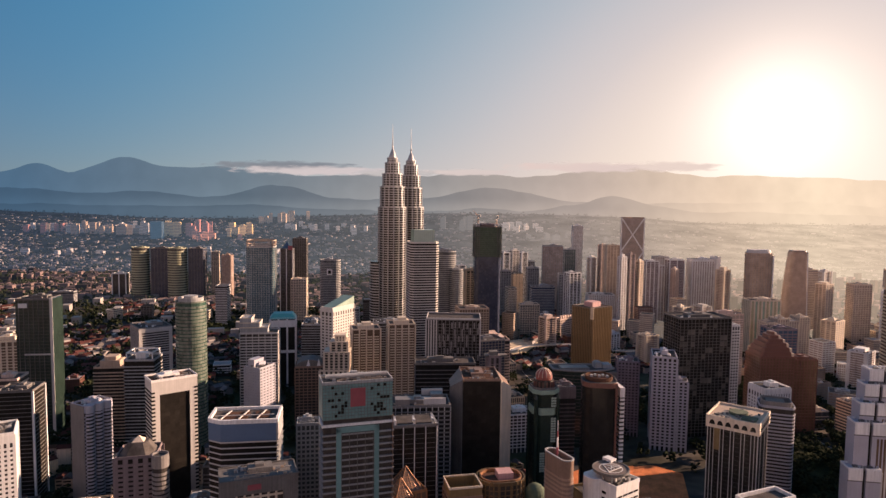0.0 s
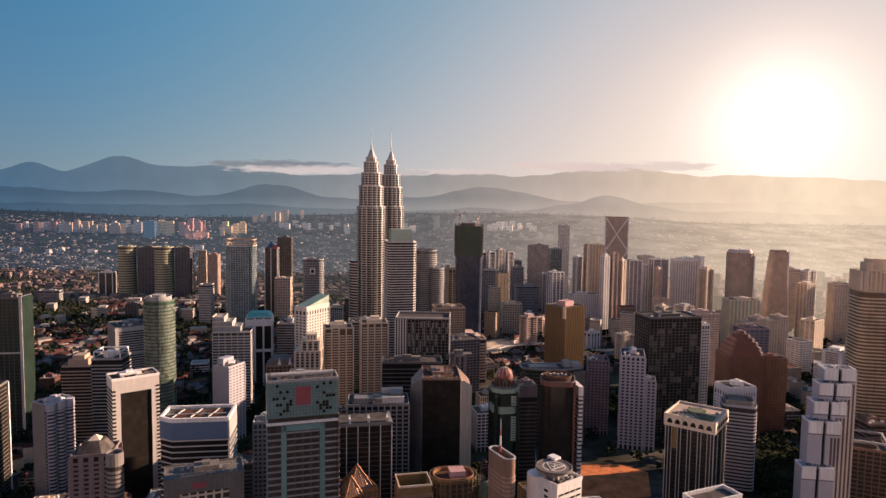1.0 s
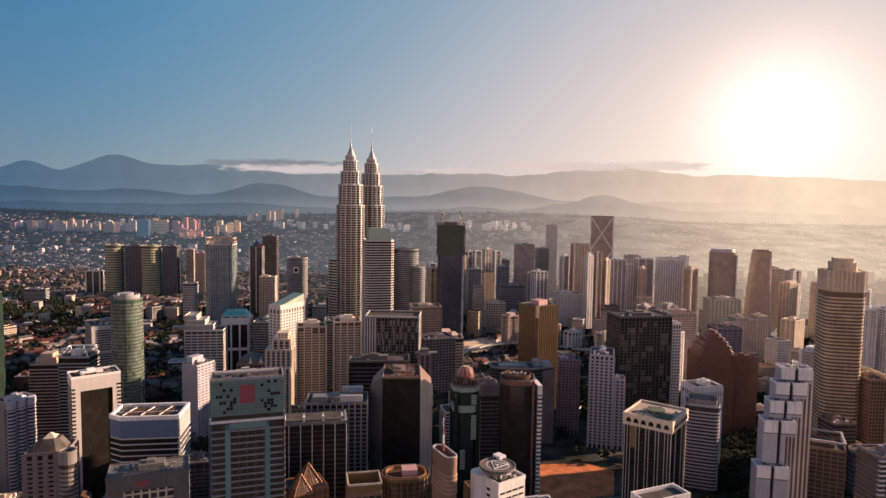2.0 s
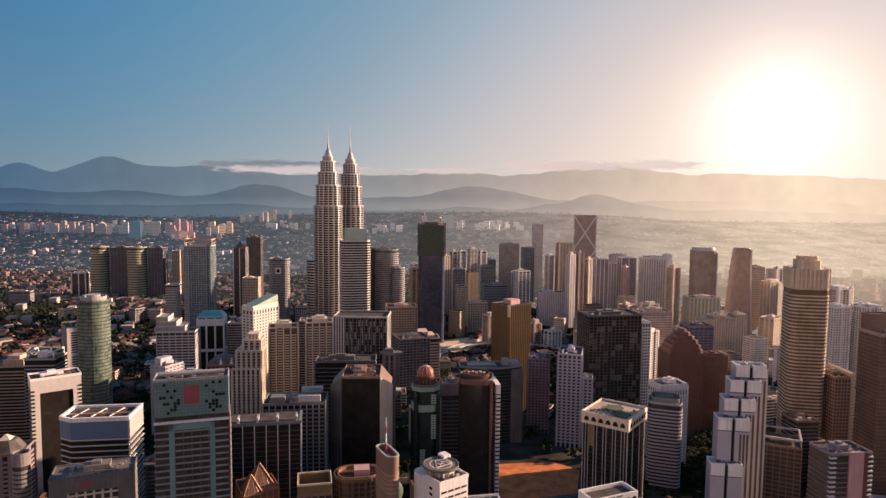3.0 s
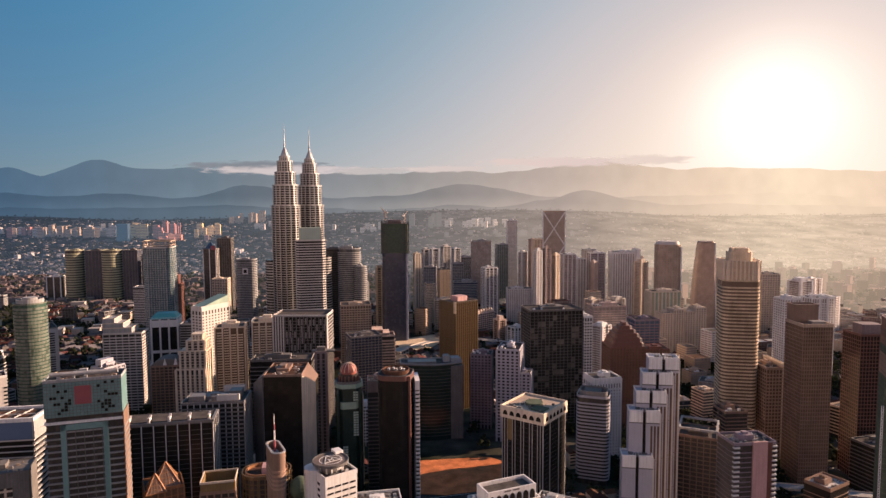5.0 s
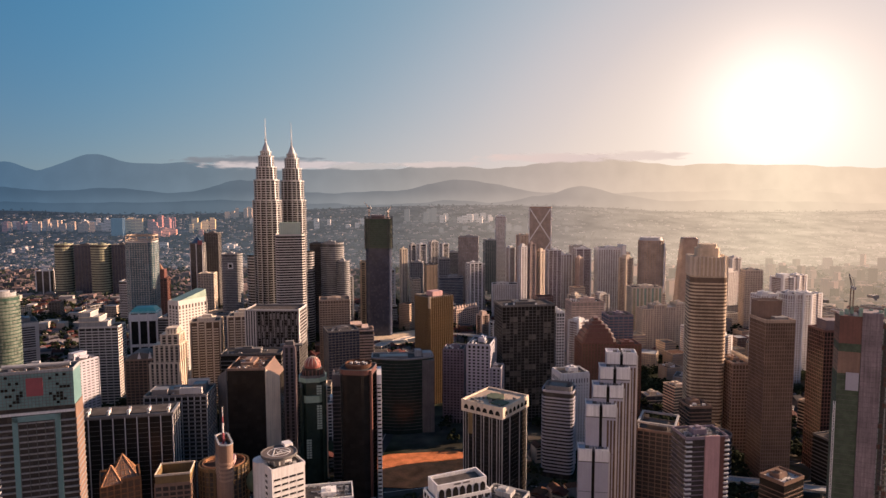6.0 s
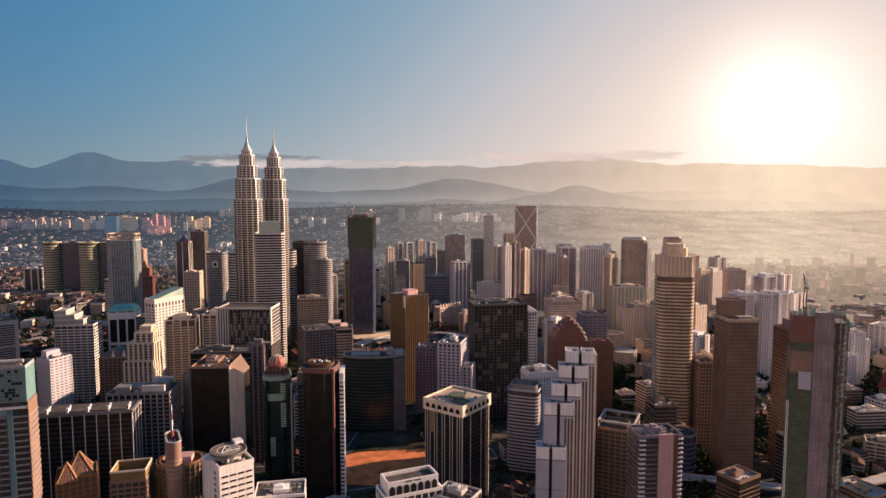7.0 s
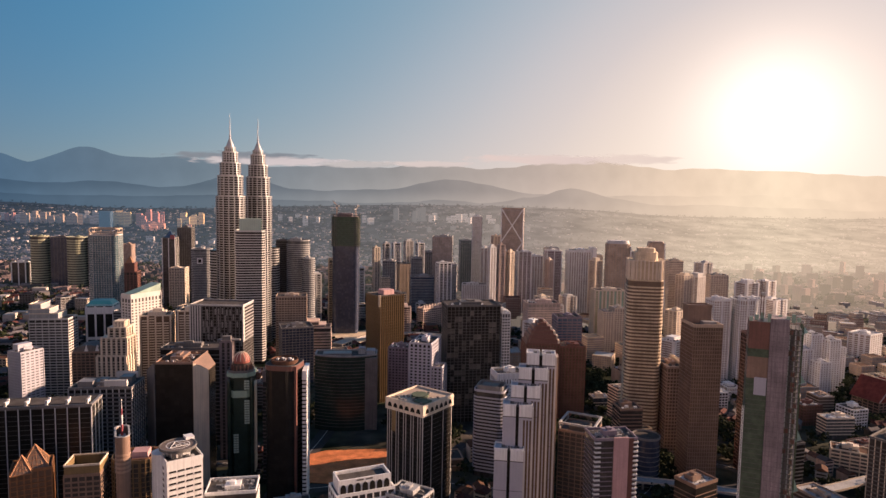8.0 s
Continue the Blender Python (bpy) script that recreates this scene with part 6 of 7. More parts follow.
# arcaded roof building in front
t = tower(214, 402, 23, 40, 20, 72, "white block with an arcaded roof storey", "dark", "white", bars=(8, 4), hb=1.5, plant=False)
bm = bmesh.new()
tube(bm, rect(36, 16), rect(34, 14), 72, 82)
part("arcade_wall", bm, M["white"], t)
bm = bmesh.new()
arch = [(1.9 * math.cos(math.pi * i / 10), 76 + 3.0 * math.sin(math.pi * i / 10)) for i in range(11)] + [(-1.9, 72.6), (1.9, 72.6)]
v0 = [bm.verts.new((ax, -0.25, az)) for ax, az in arch]
v1 = [bm.verts.new((ax, 0.25, az)) for ax, az in arch]
bm.faces.new(v0)
bm.faces.new(v1[::-1])
for i in range(13):
    bm.faces.new((v0[i], v1[i], v1[(i + 1) % 13], v0[(i + 1) % 13]))
me = finish(bm, "arch_opening", M["black"])
for k in range(2):
    bm = bmesh.new()
    box(bm, -6 + 6.5 * k, -1 + 6.3 * k, -8.12, -7.95, 80.2, 81.3)
    part("sign_bar", bm, M["darkconc"], t)
for i in range(7):
    put("arch_opening", me, t, (-15 + 5 * i, -8.1, 0))
bm = bmesh.new()
box(bm, -16, 16, -6, 6, 79, 80)
part("roof_deck", bm, M["roof"], t)
tower(246, 402, -30, 26, 22, 68, "grey roofed block beside the arcade", "dark", "concrete", bars=(5, 4), hb=1.3)

# stepped white terrace tower
t = thing("stepped_tower", 330, 476, -9, "stepped lilac-white tower of five paired blocks")
for i, top in enumerate((73, 106.5, 120, 133, 143.5)):
    # each block stands behind and to the sunny side of the one before
    ox, oy, d = -7.0 + 5.7 * i, -9.5 + 6.4 * i, 10
    for s in (0, 1):
        bm = bmesh.new()
        x0 = ox - 11.4 + s * 12.6
        box(bm, x0, x0 + 10.2, oy - 3.2, oy + d, 0, top)
        ob = part("white_block", bm, M["lilac"], t)
        bm = bmesh.new()
        box(bm, x0 - 0.15, x0 + 10.35, oy - 3.45, oy - 3.15, top - 9.2, top - 8.4)
        part("joint", bm, M["darkconc"], ob)
        bm = bmesh.new()
        box(bm, x0 - 0.05, x0 + 10.25, oy - 3.3, oy - 3.1, 0, 0.35)
        groove = finish(bm, "groove", M["darkconc"])
        for zz in np.arange(12, top - 12, 28):
            put("groove", groove, ob, (0, 0, zz))
        bm = bmesh.new()
        tube(bm, [(x0 - 0.2, oy - 3.4), (x0 + 10.4, oy - 3.4), (x0 + 10.4, oy + d), (x0 - 0.2, oy + d)], [(x0 + 0.5, oy - 2.8), (x0 + 9.7, oy - 2.8), (x0 + 9.7, oy + d - 0.5), (x0 + 0.5, oy + d - 0.5)], top, top + 1.4)
        part("parapet", bm, M["white"], t)
        bm = bmesh.new()
        box(bm, x0 + 0.1, x0 + 10.1, oy - 4.0, oy - 3.1, top - 8.2, top + 0.4)
        part("cap_panel", bm, M["white"], ob, "projecting pale cap panel")
    uprights(t, "side_fin", [(ox + 11.9, oy - 2.9 + 3.35 * k, 90) for k in range(4)], 0.9, 1.3, 0, top - 1.0, M["palestone"], True)
    bm = bmesh.new()
    for k in range(3):
        beam(bm, (ox - 2.2 + 2.2 * k, oy - 2.4, top - 1), (ox - 2.2 + 2.2 * k, oy - 2.4, top + 3.0), 0.35)
        beam(bm, (ox - 2.6, oy - 2.4, top + 0.8 + k), (ox + 2.6, oy - 2.4, top + 0.8 + k), 0.3)
    box(bm, ox - 6, ox - 3, oy + 1, oy + 4, top, top + 1.6)
    box(bm, ox + 4, ox + 8, oy + 2, oy + 4, top, top + 1.2)
    part("roof_ladder", bm, M["darkconc"], t, "dark ladders and plant between the caps", "stuff")
    bm = bmesh.new()
    box(bm, ox - 1.2, ox + 1.2, oy - 1.2, oy + d, 0, top - 1)
    part("dark_slot", bm, M["black"], t)
    bm = bmesh.new()
    for k in range(3):
        box(bm, ox + 11.3, ox + 11.7, oy - 2.6 + 3.4 * k, oy - 0.2 + 3.4 * k, 0, top - 10)
        if i:
            box(bm, ox + 4.6 + 2.5 * k, ox + 6.1 + 2.5 * k, oy - 3.35, oy - 3.15, 0, top - 11)
    part("side_glazing", bm, M["bronze"], t)
bm = bmesh.new()
box(bm, 8, 30, 22, 34, 0, 140)
part("core", bm, M["brown"], t)
# white striped hotel
t = tower(318, 588, -20, 36, 26, 84, "pale slab hotel with close window bands and an open roof screen", "dark", "lilac", shape=rounded(30, 26, 5, 3), fh=3.3, hb=1.4, proud=0.6, plant=False)
bm = bmesh.new()
tube(bm, rounded(26, 20, 4, 3), rounded(24.6, 18.6, 4, 3), 84, 89)
part("roof_screen", bm, M["granite"], t, "grey open roof screen")
bm = bmesh.new()
box(bm, -9, 7, -5, 6, 84, 88)
part("plant_room", bm, M["darkconc"], t)
tower(340, 642, 12, 30, 24, 86, "white hotel block with a grid of small windows", "dark", "white", bars=(10, 6), bar=(2.0, 0.6), fh=3.3, hb=1.9, crown=5)
# pale hotel with wings
tower(251, 702, -15, 25, 40, 104, "pale grey tower with rows of square windows", "black", "lilac", bars=(5, 8), bar=(2.4, 0.6), hb=1.6, fh=3.6)
tower(266, 690, -15, 14, 20, 78, "lower pale wing of the gridded tower", "black", "lilac", bars=(3, 4), bar=(2.2, 0.6), hb=1.6, fh=3.6)
tower(221, 738, -10, 24, 24, 88, "violet-grey block with a window grid", "dark", "purple", bars=(6, 6), bar=(1.8, 0.6), hb=1.7, fh=3.4)
# great dark block of panels
t = tower(305, 746, 9, 64, 38, 140, "huge dark block of staggered bronze panels", "black", "darkconc", fh=3.6, hb=0.4, bars=(14, 7), bar=(0.5, 0.5))
rnd = random.Random(9)
bm = bmesh.new()
box(bm, -2.0, 2.0, -0.2, 0.2, -2.9, 2.9)
me = finish(bm, "bronze_panel", M["darkpanel"])
for i, j in sorted({(rnd.randint(0, 13), rnd.randint(2, 17)) for _ in range(80)}):
    put("bronze_panel", me, t, (-29.7 + 4.571 * i, -19.1, 9.3 + 7.2 * j))
tower(345, 752, 9, 10, 30, 130, "narrow white stair slab beside the dark block", "grey", "white", bars=(3, 7), hb=1.4)
# red-brown tower with a rounded stepped top
t = tower(390, 740, 2, 40, 34, 96, "red-brown granite tower with a rounded stepped top", "bronze", "redbrown", bars=(11, 9), bar=(1.3, 0.8), hb=0.8, plant=False)
for w, d, z0, z1, ox in ((38, 32, 96, 102, 0), (34, 30, 102, 107.5, 0), (28, 27, 107.5, 112.5, 0), (21, 23, 112.5, 117, 0), (13, 18, 117, 121, 0), (6, 12, 121, 124.5, 0)):
    bm = bmesh.new()
    prism(bm, rounded(w, d, 3, 3), z0, z1, 0.96, ox)
    part("upper_tier", bm, M["redbrown"], t)
    bm = bmesh.new()
    tube(bm, grown(rounded(w, d, 3, 3), 0.45), grown(rounded(w, d, 3, 3), -0.8), z0 - 0.4, z0 + 0.9)
    part("tier_ledge", bm, M["redbrown"], t)
    # cream strip painted on where the tier's edge catches the sun
    bm = bmesh.new()
    box(bm, ox + w / 2 - 1.6, ox + w / 2 + 0.6, -d / 2 - 0.5, d / 2 + 0.5, z0 + 0.9, z1 - 0.6)
    part("pale_gable", bm, M["cream"], t)
tower(427, 748, 2, 32, 30, 91, "lower red-brown granite wing", "bronze", "redbrown", bars=(8, 8), bar=(1.2, 0.8), hb=0.8)

# ---- right side ----
# big ribbed tower
t = tower(483, 650, -12, 36, 35, 186, "tall bronze tower with pale balcony ribs and a ribbed crown", "bronze", "sandy", shape=rounded(36, 35, 8, 5), fh=3.6, hb=1.5, proud=0.8, plant=False, first=20)
bm = bmesh.new()
prism(bm, rounded(35, 34, 8, 5), 186, 206)
part("crown_wall", bm, M["sandy"], t)
uprights(t, "crown_rib", [(px, py, math.degrees(math.atan2(py, px))) for px, py in grown(rounded(35.5, 34.5, 8, 5), 0.2)] + bays(35.6, 34.6, 9, 8, corners=False), 1.2, 1.4, 187, 207, M["cream"], True)
bm = bmesh.new()
prism(bm, rounded(23, 22, 5, 3), 206, 215)
prism(bm, rounded(18, 17, 4, 3), 215, 219)
part("penthouse", bm, M["sandy"], t)
tower(510, 642, 0, 16, 38, 97, "brown office block with a lit end wall", "bronze", "brown", bars=(5, 10), bar=(0.8, 0.6), hb=1.2, roof="tan")
t = thing("end_block", 520, 642, 0, "pale striped end block of the brown offices")
bm = bmesh.new()
box(bm, -1.8, 1.8, -20, 20, 0, 100)
part("wall", bm, M["sandy"], t)
bm = bmesh.new()
box(bm, -2.1, 2.1, -20.3, 20.3, 0, 1.2)
me = finish(bm, "floor_band", M["cream"])
for k in range(27):
    put("floor_band", me, t, (0, 0, 3 + 3.6 * k))
bm = bmesh.new()
tube(bm, rect(4.0, 40.4), rect(2.8, 39), 100, 102.4)
part("parapet", bm, M["cream"], t)
# open-topped dark box
t = tower(388, 513, -26, 30, 30, 74, "dark block with an open steel roof frame", "dark", "darkbrown", bars=(6, 6), bar=(0.6, 0.5), hb=0.7, plant=False)
uprights(t, "frame_post", [(px, py, 0) for px, py in rect(29, 29)], 0.9, 0.9, 74, 81, M["concrete"], True)
bm = bmesh.new()
tube(bm, rect(30.5, 30.5), rect(27.5, 27.5), 80, 81.6)
part("frame_ring", bm, M["concrete"], t)
bm = bmesh.new()
box(bm, -8, 8, -8, 8, 74, 77)
part("roof_hall", bm, M["roof"], t)
# pink and violet block
t = tower(395, 446, 6, 32, 22, 94, "pink and violet apartment tower with white balconies", "dark", "purple", hb=0.6, plant=True)
bm = bmesh.new()
box(bm, -2, 9, -12.2, -10.8, 0, 96)
part("pink_bay", bm, M["pink"], t)
bm = bmesh.new()
box(bm, 9, 13, -11.8, -10.8, 0, 95)
part("red_bay", bm, M["redbrown"], t)
bm = bmesh.new()
box(bm, -2.2, 2.2, -1.2, 1.2, 0, 1.1)
me = finish(bm, "balcony", M["white"])
for k in range(26):
    put("balcony", me, t, (14.6, -10.6, 4 + 3.5 * k))
    put("balcony", me, t, (-14.0, -10.6, 4 + 3.5 * k))
# dark brown towers
t = tower(514, 574, 0, 27, 29, 154, "brown glass tower with fine upright lines", "bronze", "darkbrown", bars=(12, 12), bar=(0.5, 0.7), hb=0.8, proud=0.3, plant=False)
bm = bmesh.new()
box(bm, -13.2, 9, 1, 14, 154, 170)
upper = part("upper_block", bm, M["darkbrown"], t, "plain brown upper block")
bm = bmesh.new()
tube(bm, [(-13.5, 0.7), (9.3, 0.7), (9.3, 14.3), (-13.5, 14.3)], [(-12.6, 1.6), (8.4, 1.6), (8.4, 13.4), (-12.6, 13.4)], 169.5, 171.4)
part("parapet", bm, M["darkbrown"], upper)
bm = bmesh.new()
tube(bm, rect(27.8, 29.8), rect(25.6, 27.6), 153, 156)
part("crown_rim", bm, M["tan"], t)
bm = bmesh.new()
box(bm, -3, 9, -11, -3, 154, 157.5)
part("roof_house", bm, M["plant"], t)
# dark brown slab with a pale lift house behind the unfinished tower
t = tower(580, 594, 0, 24, 26, 140, "dark brown slab tower with a plain lift house", "black", "redbrown", bars=(8, 9), bar=(0.6, 0.5), hb=0.7, plant=False)
bm = bmesh.new()
box(bm, -8, 11, -9, 6, 140, 150)
part("lift_house", bm, M["mauve"], t, "plain mauve lift house")
t = tower(455, 600, 4, 22, 24, 64, "small dark brown service block", "dark", "darkbrown", hb=1.0)
# unfinished tower
t = thing("unfinished_tower", 511, 441, -23, "unfinished tower of bare floors, netting and a lilac core", "building")
bm = bmesh.new()
box(bm, -17.4, -4.2, -8.4, 9.4, 0, 180)
part("concrete_frame", bm, M["darkconc"], t)
bm = bmesh.new()
box(bm, -18, -4.1, -9.0, 10, 0, 141)
part("safety_net", bm, M["netting"], t, "green safety net over the lower floors")
for z0, z1, m in ((141, 157, "darkbrown"), (157, 163, "netting"), (163, 183, "redbrown")):
    bm = bmesh.new()
    box(bm, -17.9, -4.1, -9.2, 10, z0, z1)
    part("net_panel", bm, M[m], t)
bm = bmesh.new()
box(bm, -12.6, -4.6, -9.8, -9.3, 129, 142)
part("site_banner", bm, M["lilac"], t, "blank grey banner")
bm = bmesh.new()
box(bm, -4, 8.2, -10, 8, 0, 186)
part("lift_core", bm, M["pourgrey"], t)
bm = bmesh.new()
box(bm, 8.3, 16.2, -8, 10, 0, 0.6)
me = finish(bm, "floor_slab", M["darkconc"])
for k in range(47):
    put("floor_slab", me, t, (0, 0, 3.8 + 3.8 * k))
bm = bmesh.new()
box(bm, 9.2, 14.8, -6, 8.4, 0, 178)
part("inner_wall", bm, M["darkconc"], t)
uprights(t, "column", [(8.9, -7.4, 0), (12.4, -7.4, 0), (15.7, -7.4, 0), (15.7, 0, 0), (8.9, 9, 0), (15.7, 9, 0)], 0.9, 0.9, 0, 180, M["concrete"], True)
uprights(t, "scaffold_pole", [(17.2, -8.6 + 2.2 * k, 0) for k in range(9)] + [(9.2 + 2.5 * k, -9.0, 0) for k in range(4)], 0.25, 0.25, 0, 182, M["netting"], True)
bm = bmesh.new()
rnd = random.Random(3)
for k in range(46):
    if rnd.random() < 0.55:
        x0 = rnd.choice((8.6, 10.9, 13.4))
        box(bm, x0, x0 + rnd.uniform(1.4, 2.6), -8.3, -8.05, 3.8 * k + 4.4, 3.8 * k + 7.4)
    if rnd.random() < 0.4:
        y0 = rnd.uniform(-8, 6)
        box(bm, 16.3, 16.55, y0, y0 + 3.4, 3.8 * k + 4.4, 3.8 * k + 7.2)
part("infill_panel", bm, M["redbrown"], t, "brick-red infill walls between the floors", "stuff")
for z in (60, 98, 140, 176):
    bm = bmesh.new()
    v = [bm.verts.new(p) for p in ((16.1, -9, z), (20.0, -9.6, z + 2.4), (20.0, 10, z + 2.4), (16.1, 10, z), (16.1, -9, z - 0.3), (20.0, -9.6, z + 2.1), (20.0, 10, z + 2.1), (16.1, 10, z - 0.3))]
    for f in ((0, 1, 2, 3), (7, 6, 5, 4), (0, 4, 5, 1), (1, 5, 6, 2), (2, 6, 7, 3), (3, 7, 4, 0)):
        bm.faces.new([v[i] for i in f])
    part("catch_net", bm, M["greenroof"], t, "pale green catch fan")
bm = bmesh.new()
for k in range(30):
    beam(bm, (-19.4, -9.4, 4 + 3.8 * k), (-18.2, -9.4, 5.9 + 3.8 * k), 0.3)
    beam(bm, (-18.2, -9.4, 5.9 + 3.8 * k), (-19.4, -9.4, 7.8 + 3.8 * k), 0.3)
beam(bm, (-19.4, -9.4, 2), (-19.4, -9.4, 120), 0.35)
beam(bm, (-18.2, -9.4, 2), (-18.2, -9.4, 120), 0.35)
part("hoist_mast", bm, M["white"], t)
bm = bmesh.new()
for k in range(48):
    box(bm, -18.12, -4.1, -9.12, 10.1, 3.7 * k + 3.0, 3.7 * k + 3.2)
    box(bm, -4.1, 8.3, -10.08, 8.1, 3.7 * k + 3.0, 3.7 * k + 3.2)
part("pour_line", bm, M["darkconc"], t, "", "stuff")
bm = bmesh.new()
for k in range(9):
    box(bm, -18 + 4 * k, -15.6 + 4 * k, -8 + (k % 3) * 5, -6.4 + (k % 3) * 5, 183, 186 + (k % 4))
part("roof_formwork", bm, M["greenroof"], t, "", "stuff")
crane(503, 446, 186, 70, 16, 14)
# white apartment blocks far right
for i, (x, y, h) in enumerate(((786, 868, 62), (808, 884, 80), (830, 876, 74), (802, 850, 48), (848, 892, 60))):
    tower(x, y, 14, 18, 18, h, "white apartment tower with stacked balconies", "grey", "white", bars=(4, 4), bar=(2.2, 1.2), hb=1.2, fh=3.2, group="white apartment cluster")
t = tower(836, 770, 18, 64, 36, 24, "low hall under a steep red tiled roof", "dark", "darkbrown", bars=(9, 5), hb=0.8, plant=False)
for x0, x1, z in ((-35, 6, 50), (2, 35, 44)):
    bm = bmesh.new()
    xm = (x0 + x1) / 2
    v = [bm.verts.new(p) for p in ((x0, -20, 25), (x1, -20, 25), (x1, 20, 25), (x0, 20, 25), (xm, -21.5, z), (xm, 21.5, z))]
    for f in ((0, 1, 4), (1, 2, 5, 4), (2, 3, 5), (3, 0, 4, 5), (3, 2, 1, 0)):
        bm.faces.new([v[i] for i in f])
    roof_ = part("tiled_roof", bm, M["deepred"], t, "steep red tiled gable roof")
    bm = bmesh.new()
    for a, b in (((x0, -20.4, 25), (xm, -21.9, z)), ((x1, -20.4, 25), (xm, -21.9, z)), ((xm, -21.9, z), (xm, 21.5, z))):
        beam(bm, a, b, 0.9)
    part("ridge_trim", bm, M["peach"], roof_, "pale ridge and gable trim")
tower(664, 508, 36, 44, 36, 70, "dark block with a white window grid", "dark", "darkconc", bars=(12, 8), bar=(0.7, 0.6), bar_mat="cream", hb=0.8)
tower(580, 560, 16, 50, 26, 46, "low dark office block", "black", "darkconc", hb=1.0)
tower(472, 472, 30, 26, 20, 48, "low dark block with a cluttered pale roof", "black", "darkbrown", hb=0.6, parapet=2.2, roof="palestone")

# round dark glass block and a sunlit wall at the foot of the brown towers
tower(466, 574, 0, 26, 26, 44, "round dark glass block with grey floor rings", "navy", "granite", shape=circle(13, 26), hb=0.5, fh=4.5, plant=False)
tower(474, 604, 12, 12, 10, 40, "small block with a sunlit sand-coloured wall", "sandy", "sandy", hb=0.2, fh=6, plant=False)
# low roofs and halls along the ring road
tower(640, 690, 24, 48, 30, 36, "low dark office block with a bright roof edge", "black", "tan", hb=1.2, fh=3.8)
tower(548, 498, 24, 60, 22, 14, "long low hall under a tan sheet roof", "dark", "tan", hb=0.6, fh=4, roof="tan")
tower(596, 508, 20, 24, 34, 20, "low block with a bright tan side", "bronze", "tan", hb=1.0, roof="concrete")

# ---- streets and open ground ----


def strip(name, pts, width, z, mat, label, category="road"):
    """A flat ribbon along a line of points."""
    me = bpy.data.meshes.new(name)
    vs, fs = [], []
    for i, (x, y) in enumerate(pts):
        a, b = pts[max(0, i - 1)], pts[min(len(pts) - 1, i + 1)]
        n = Vector((a[1] - b[1], b[0] - a[0])).normalized() * width / 2
        vs += [(x + n.x, y + n.y, z), (x - n.x, y - n.y, z)]
        if i:
            k = 2 * i
            fs.append((k - 2, k - 1, k + 1, k))
    me.from_pydata(vs, [], fs)
    me.materials.append(mat)
    return tagged(new(name, me), label, category, kind="structure")


def curve(points, n=14):
    out = []
    for i in range(len(points) - 1):
        p = [points[max(0, i - 1)], points[i], points[i + 1], points[min(len(points) - 1, i + 2)]]
        for k in range(n):
            u = k / n
            out.append(tuple(0.5 * (2 * p[1][c] + (p[2][c] - p[0][c]) * u + (2 * p[0][c] - 5 * p[1][c] + 4 * p[2][c] - p[3][c]) * u * u + (3 * p[1][c] - p[0][c] - 3 * p[2][c] + p[3][c]) * u ** 3) for c in (0, 1)))
    return out + [points[-1]]


road_lines = [
    curve([(-700, 590), (-380, 600), (-150, 590), (60, 600), (110, 620)]),
    curve([(90, 300), (118, 450), (122, 560), (140, 680), (150, 860), (130, 1080), (160, 1400), (60, 2000)]),
    curve([(122, 540), (240, 566), (330, 552), (440, 566), (560, 540), (720, 520), (1100, 600)]),
    curve([(-560, 300), (-480, 560), (-460, 840), (-540, 1200), (-700, 1900)]),
    curve([(330, 330), (440, 520), (470, 580), (440, 720), (470, 900), (560, 1300), (520, 1900)]),
    curve([(455, 560), (500, 552), (552, 560), (572, 590), (556, 612), (528, 606), (520, 580)], 8),
    curve([(600, 540), (620, 700), (760, 900), (950, 1300), (1300, 2200)]),
]
for k, line in enumerate(road_lines):
    strip("road", line, 18, 0.15 + 0.02 * k, M["asphalt"], "dark asphalt city road with lane markings")
    strip("lane_line", line, 0.5, 0.30 + 0.02 * k, M["line"], "pale painted lane line on asphalt", "road marking")
soil = bmesh.new()
prism(soil, [(126, 562), (176, 556), (232, 570), (246, 622), (222, 642), (150, 634), (124, 616)], -0.4, 0.9, 0.998)
ob = new("bare_soil", finish(soil, "bare_soil", M["soil"]))
tagged(ob, "cleared building plot of bare red soil", "soil", kind="structure")
mound = surface("soil_mound", [140 + 5 * i for i in range(19)], [566 + 4 * j for j in range(15)], lambda x, y: 0.3 + 3.2 * math.exp(-((x - 190) / 34) ** 2 - ((y - 596) / 18) ** 2) + 0.8 * noise.noise((x * 0.15, y * 0.15, 0)), M["soil"])
tagged(mound, "uneven mound of dug red soil", "soil")
patch = bmesh.new()
prism(patch, [(30, 1120), (96, 1096), (150, 1130), (196, 1236), (170, 1262), (110, 1222), (40, 1200)], -0.4, 0.7, 0.998)
ob = new("bare_soil", finish(patch, "bare_soil", M["sandy"]))
tagged(ob, "cleared plot of pale sandy earth beside the flyover", "soil", kind="structure")
taken.append((182, 594, 66))
taken.append((112, 1170, 62))


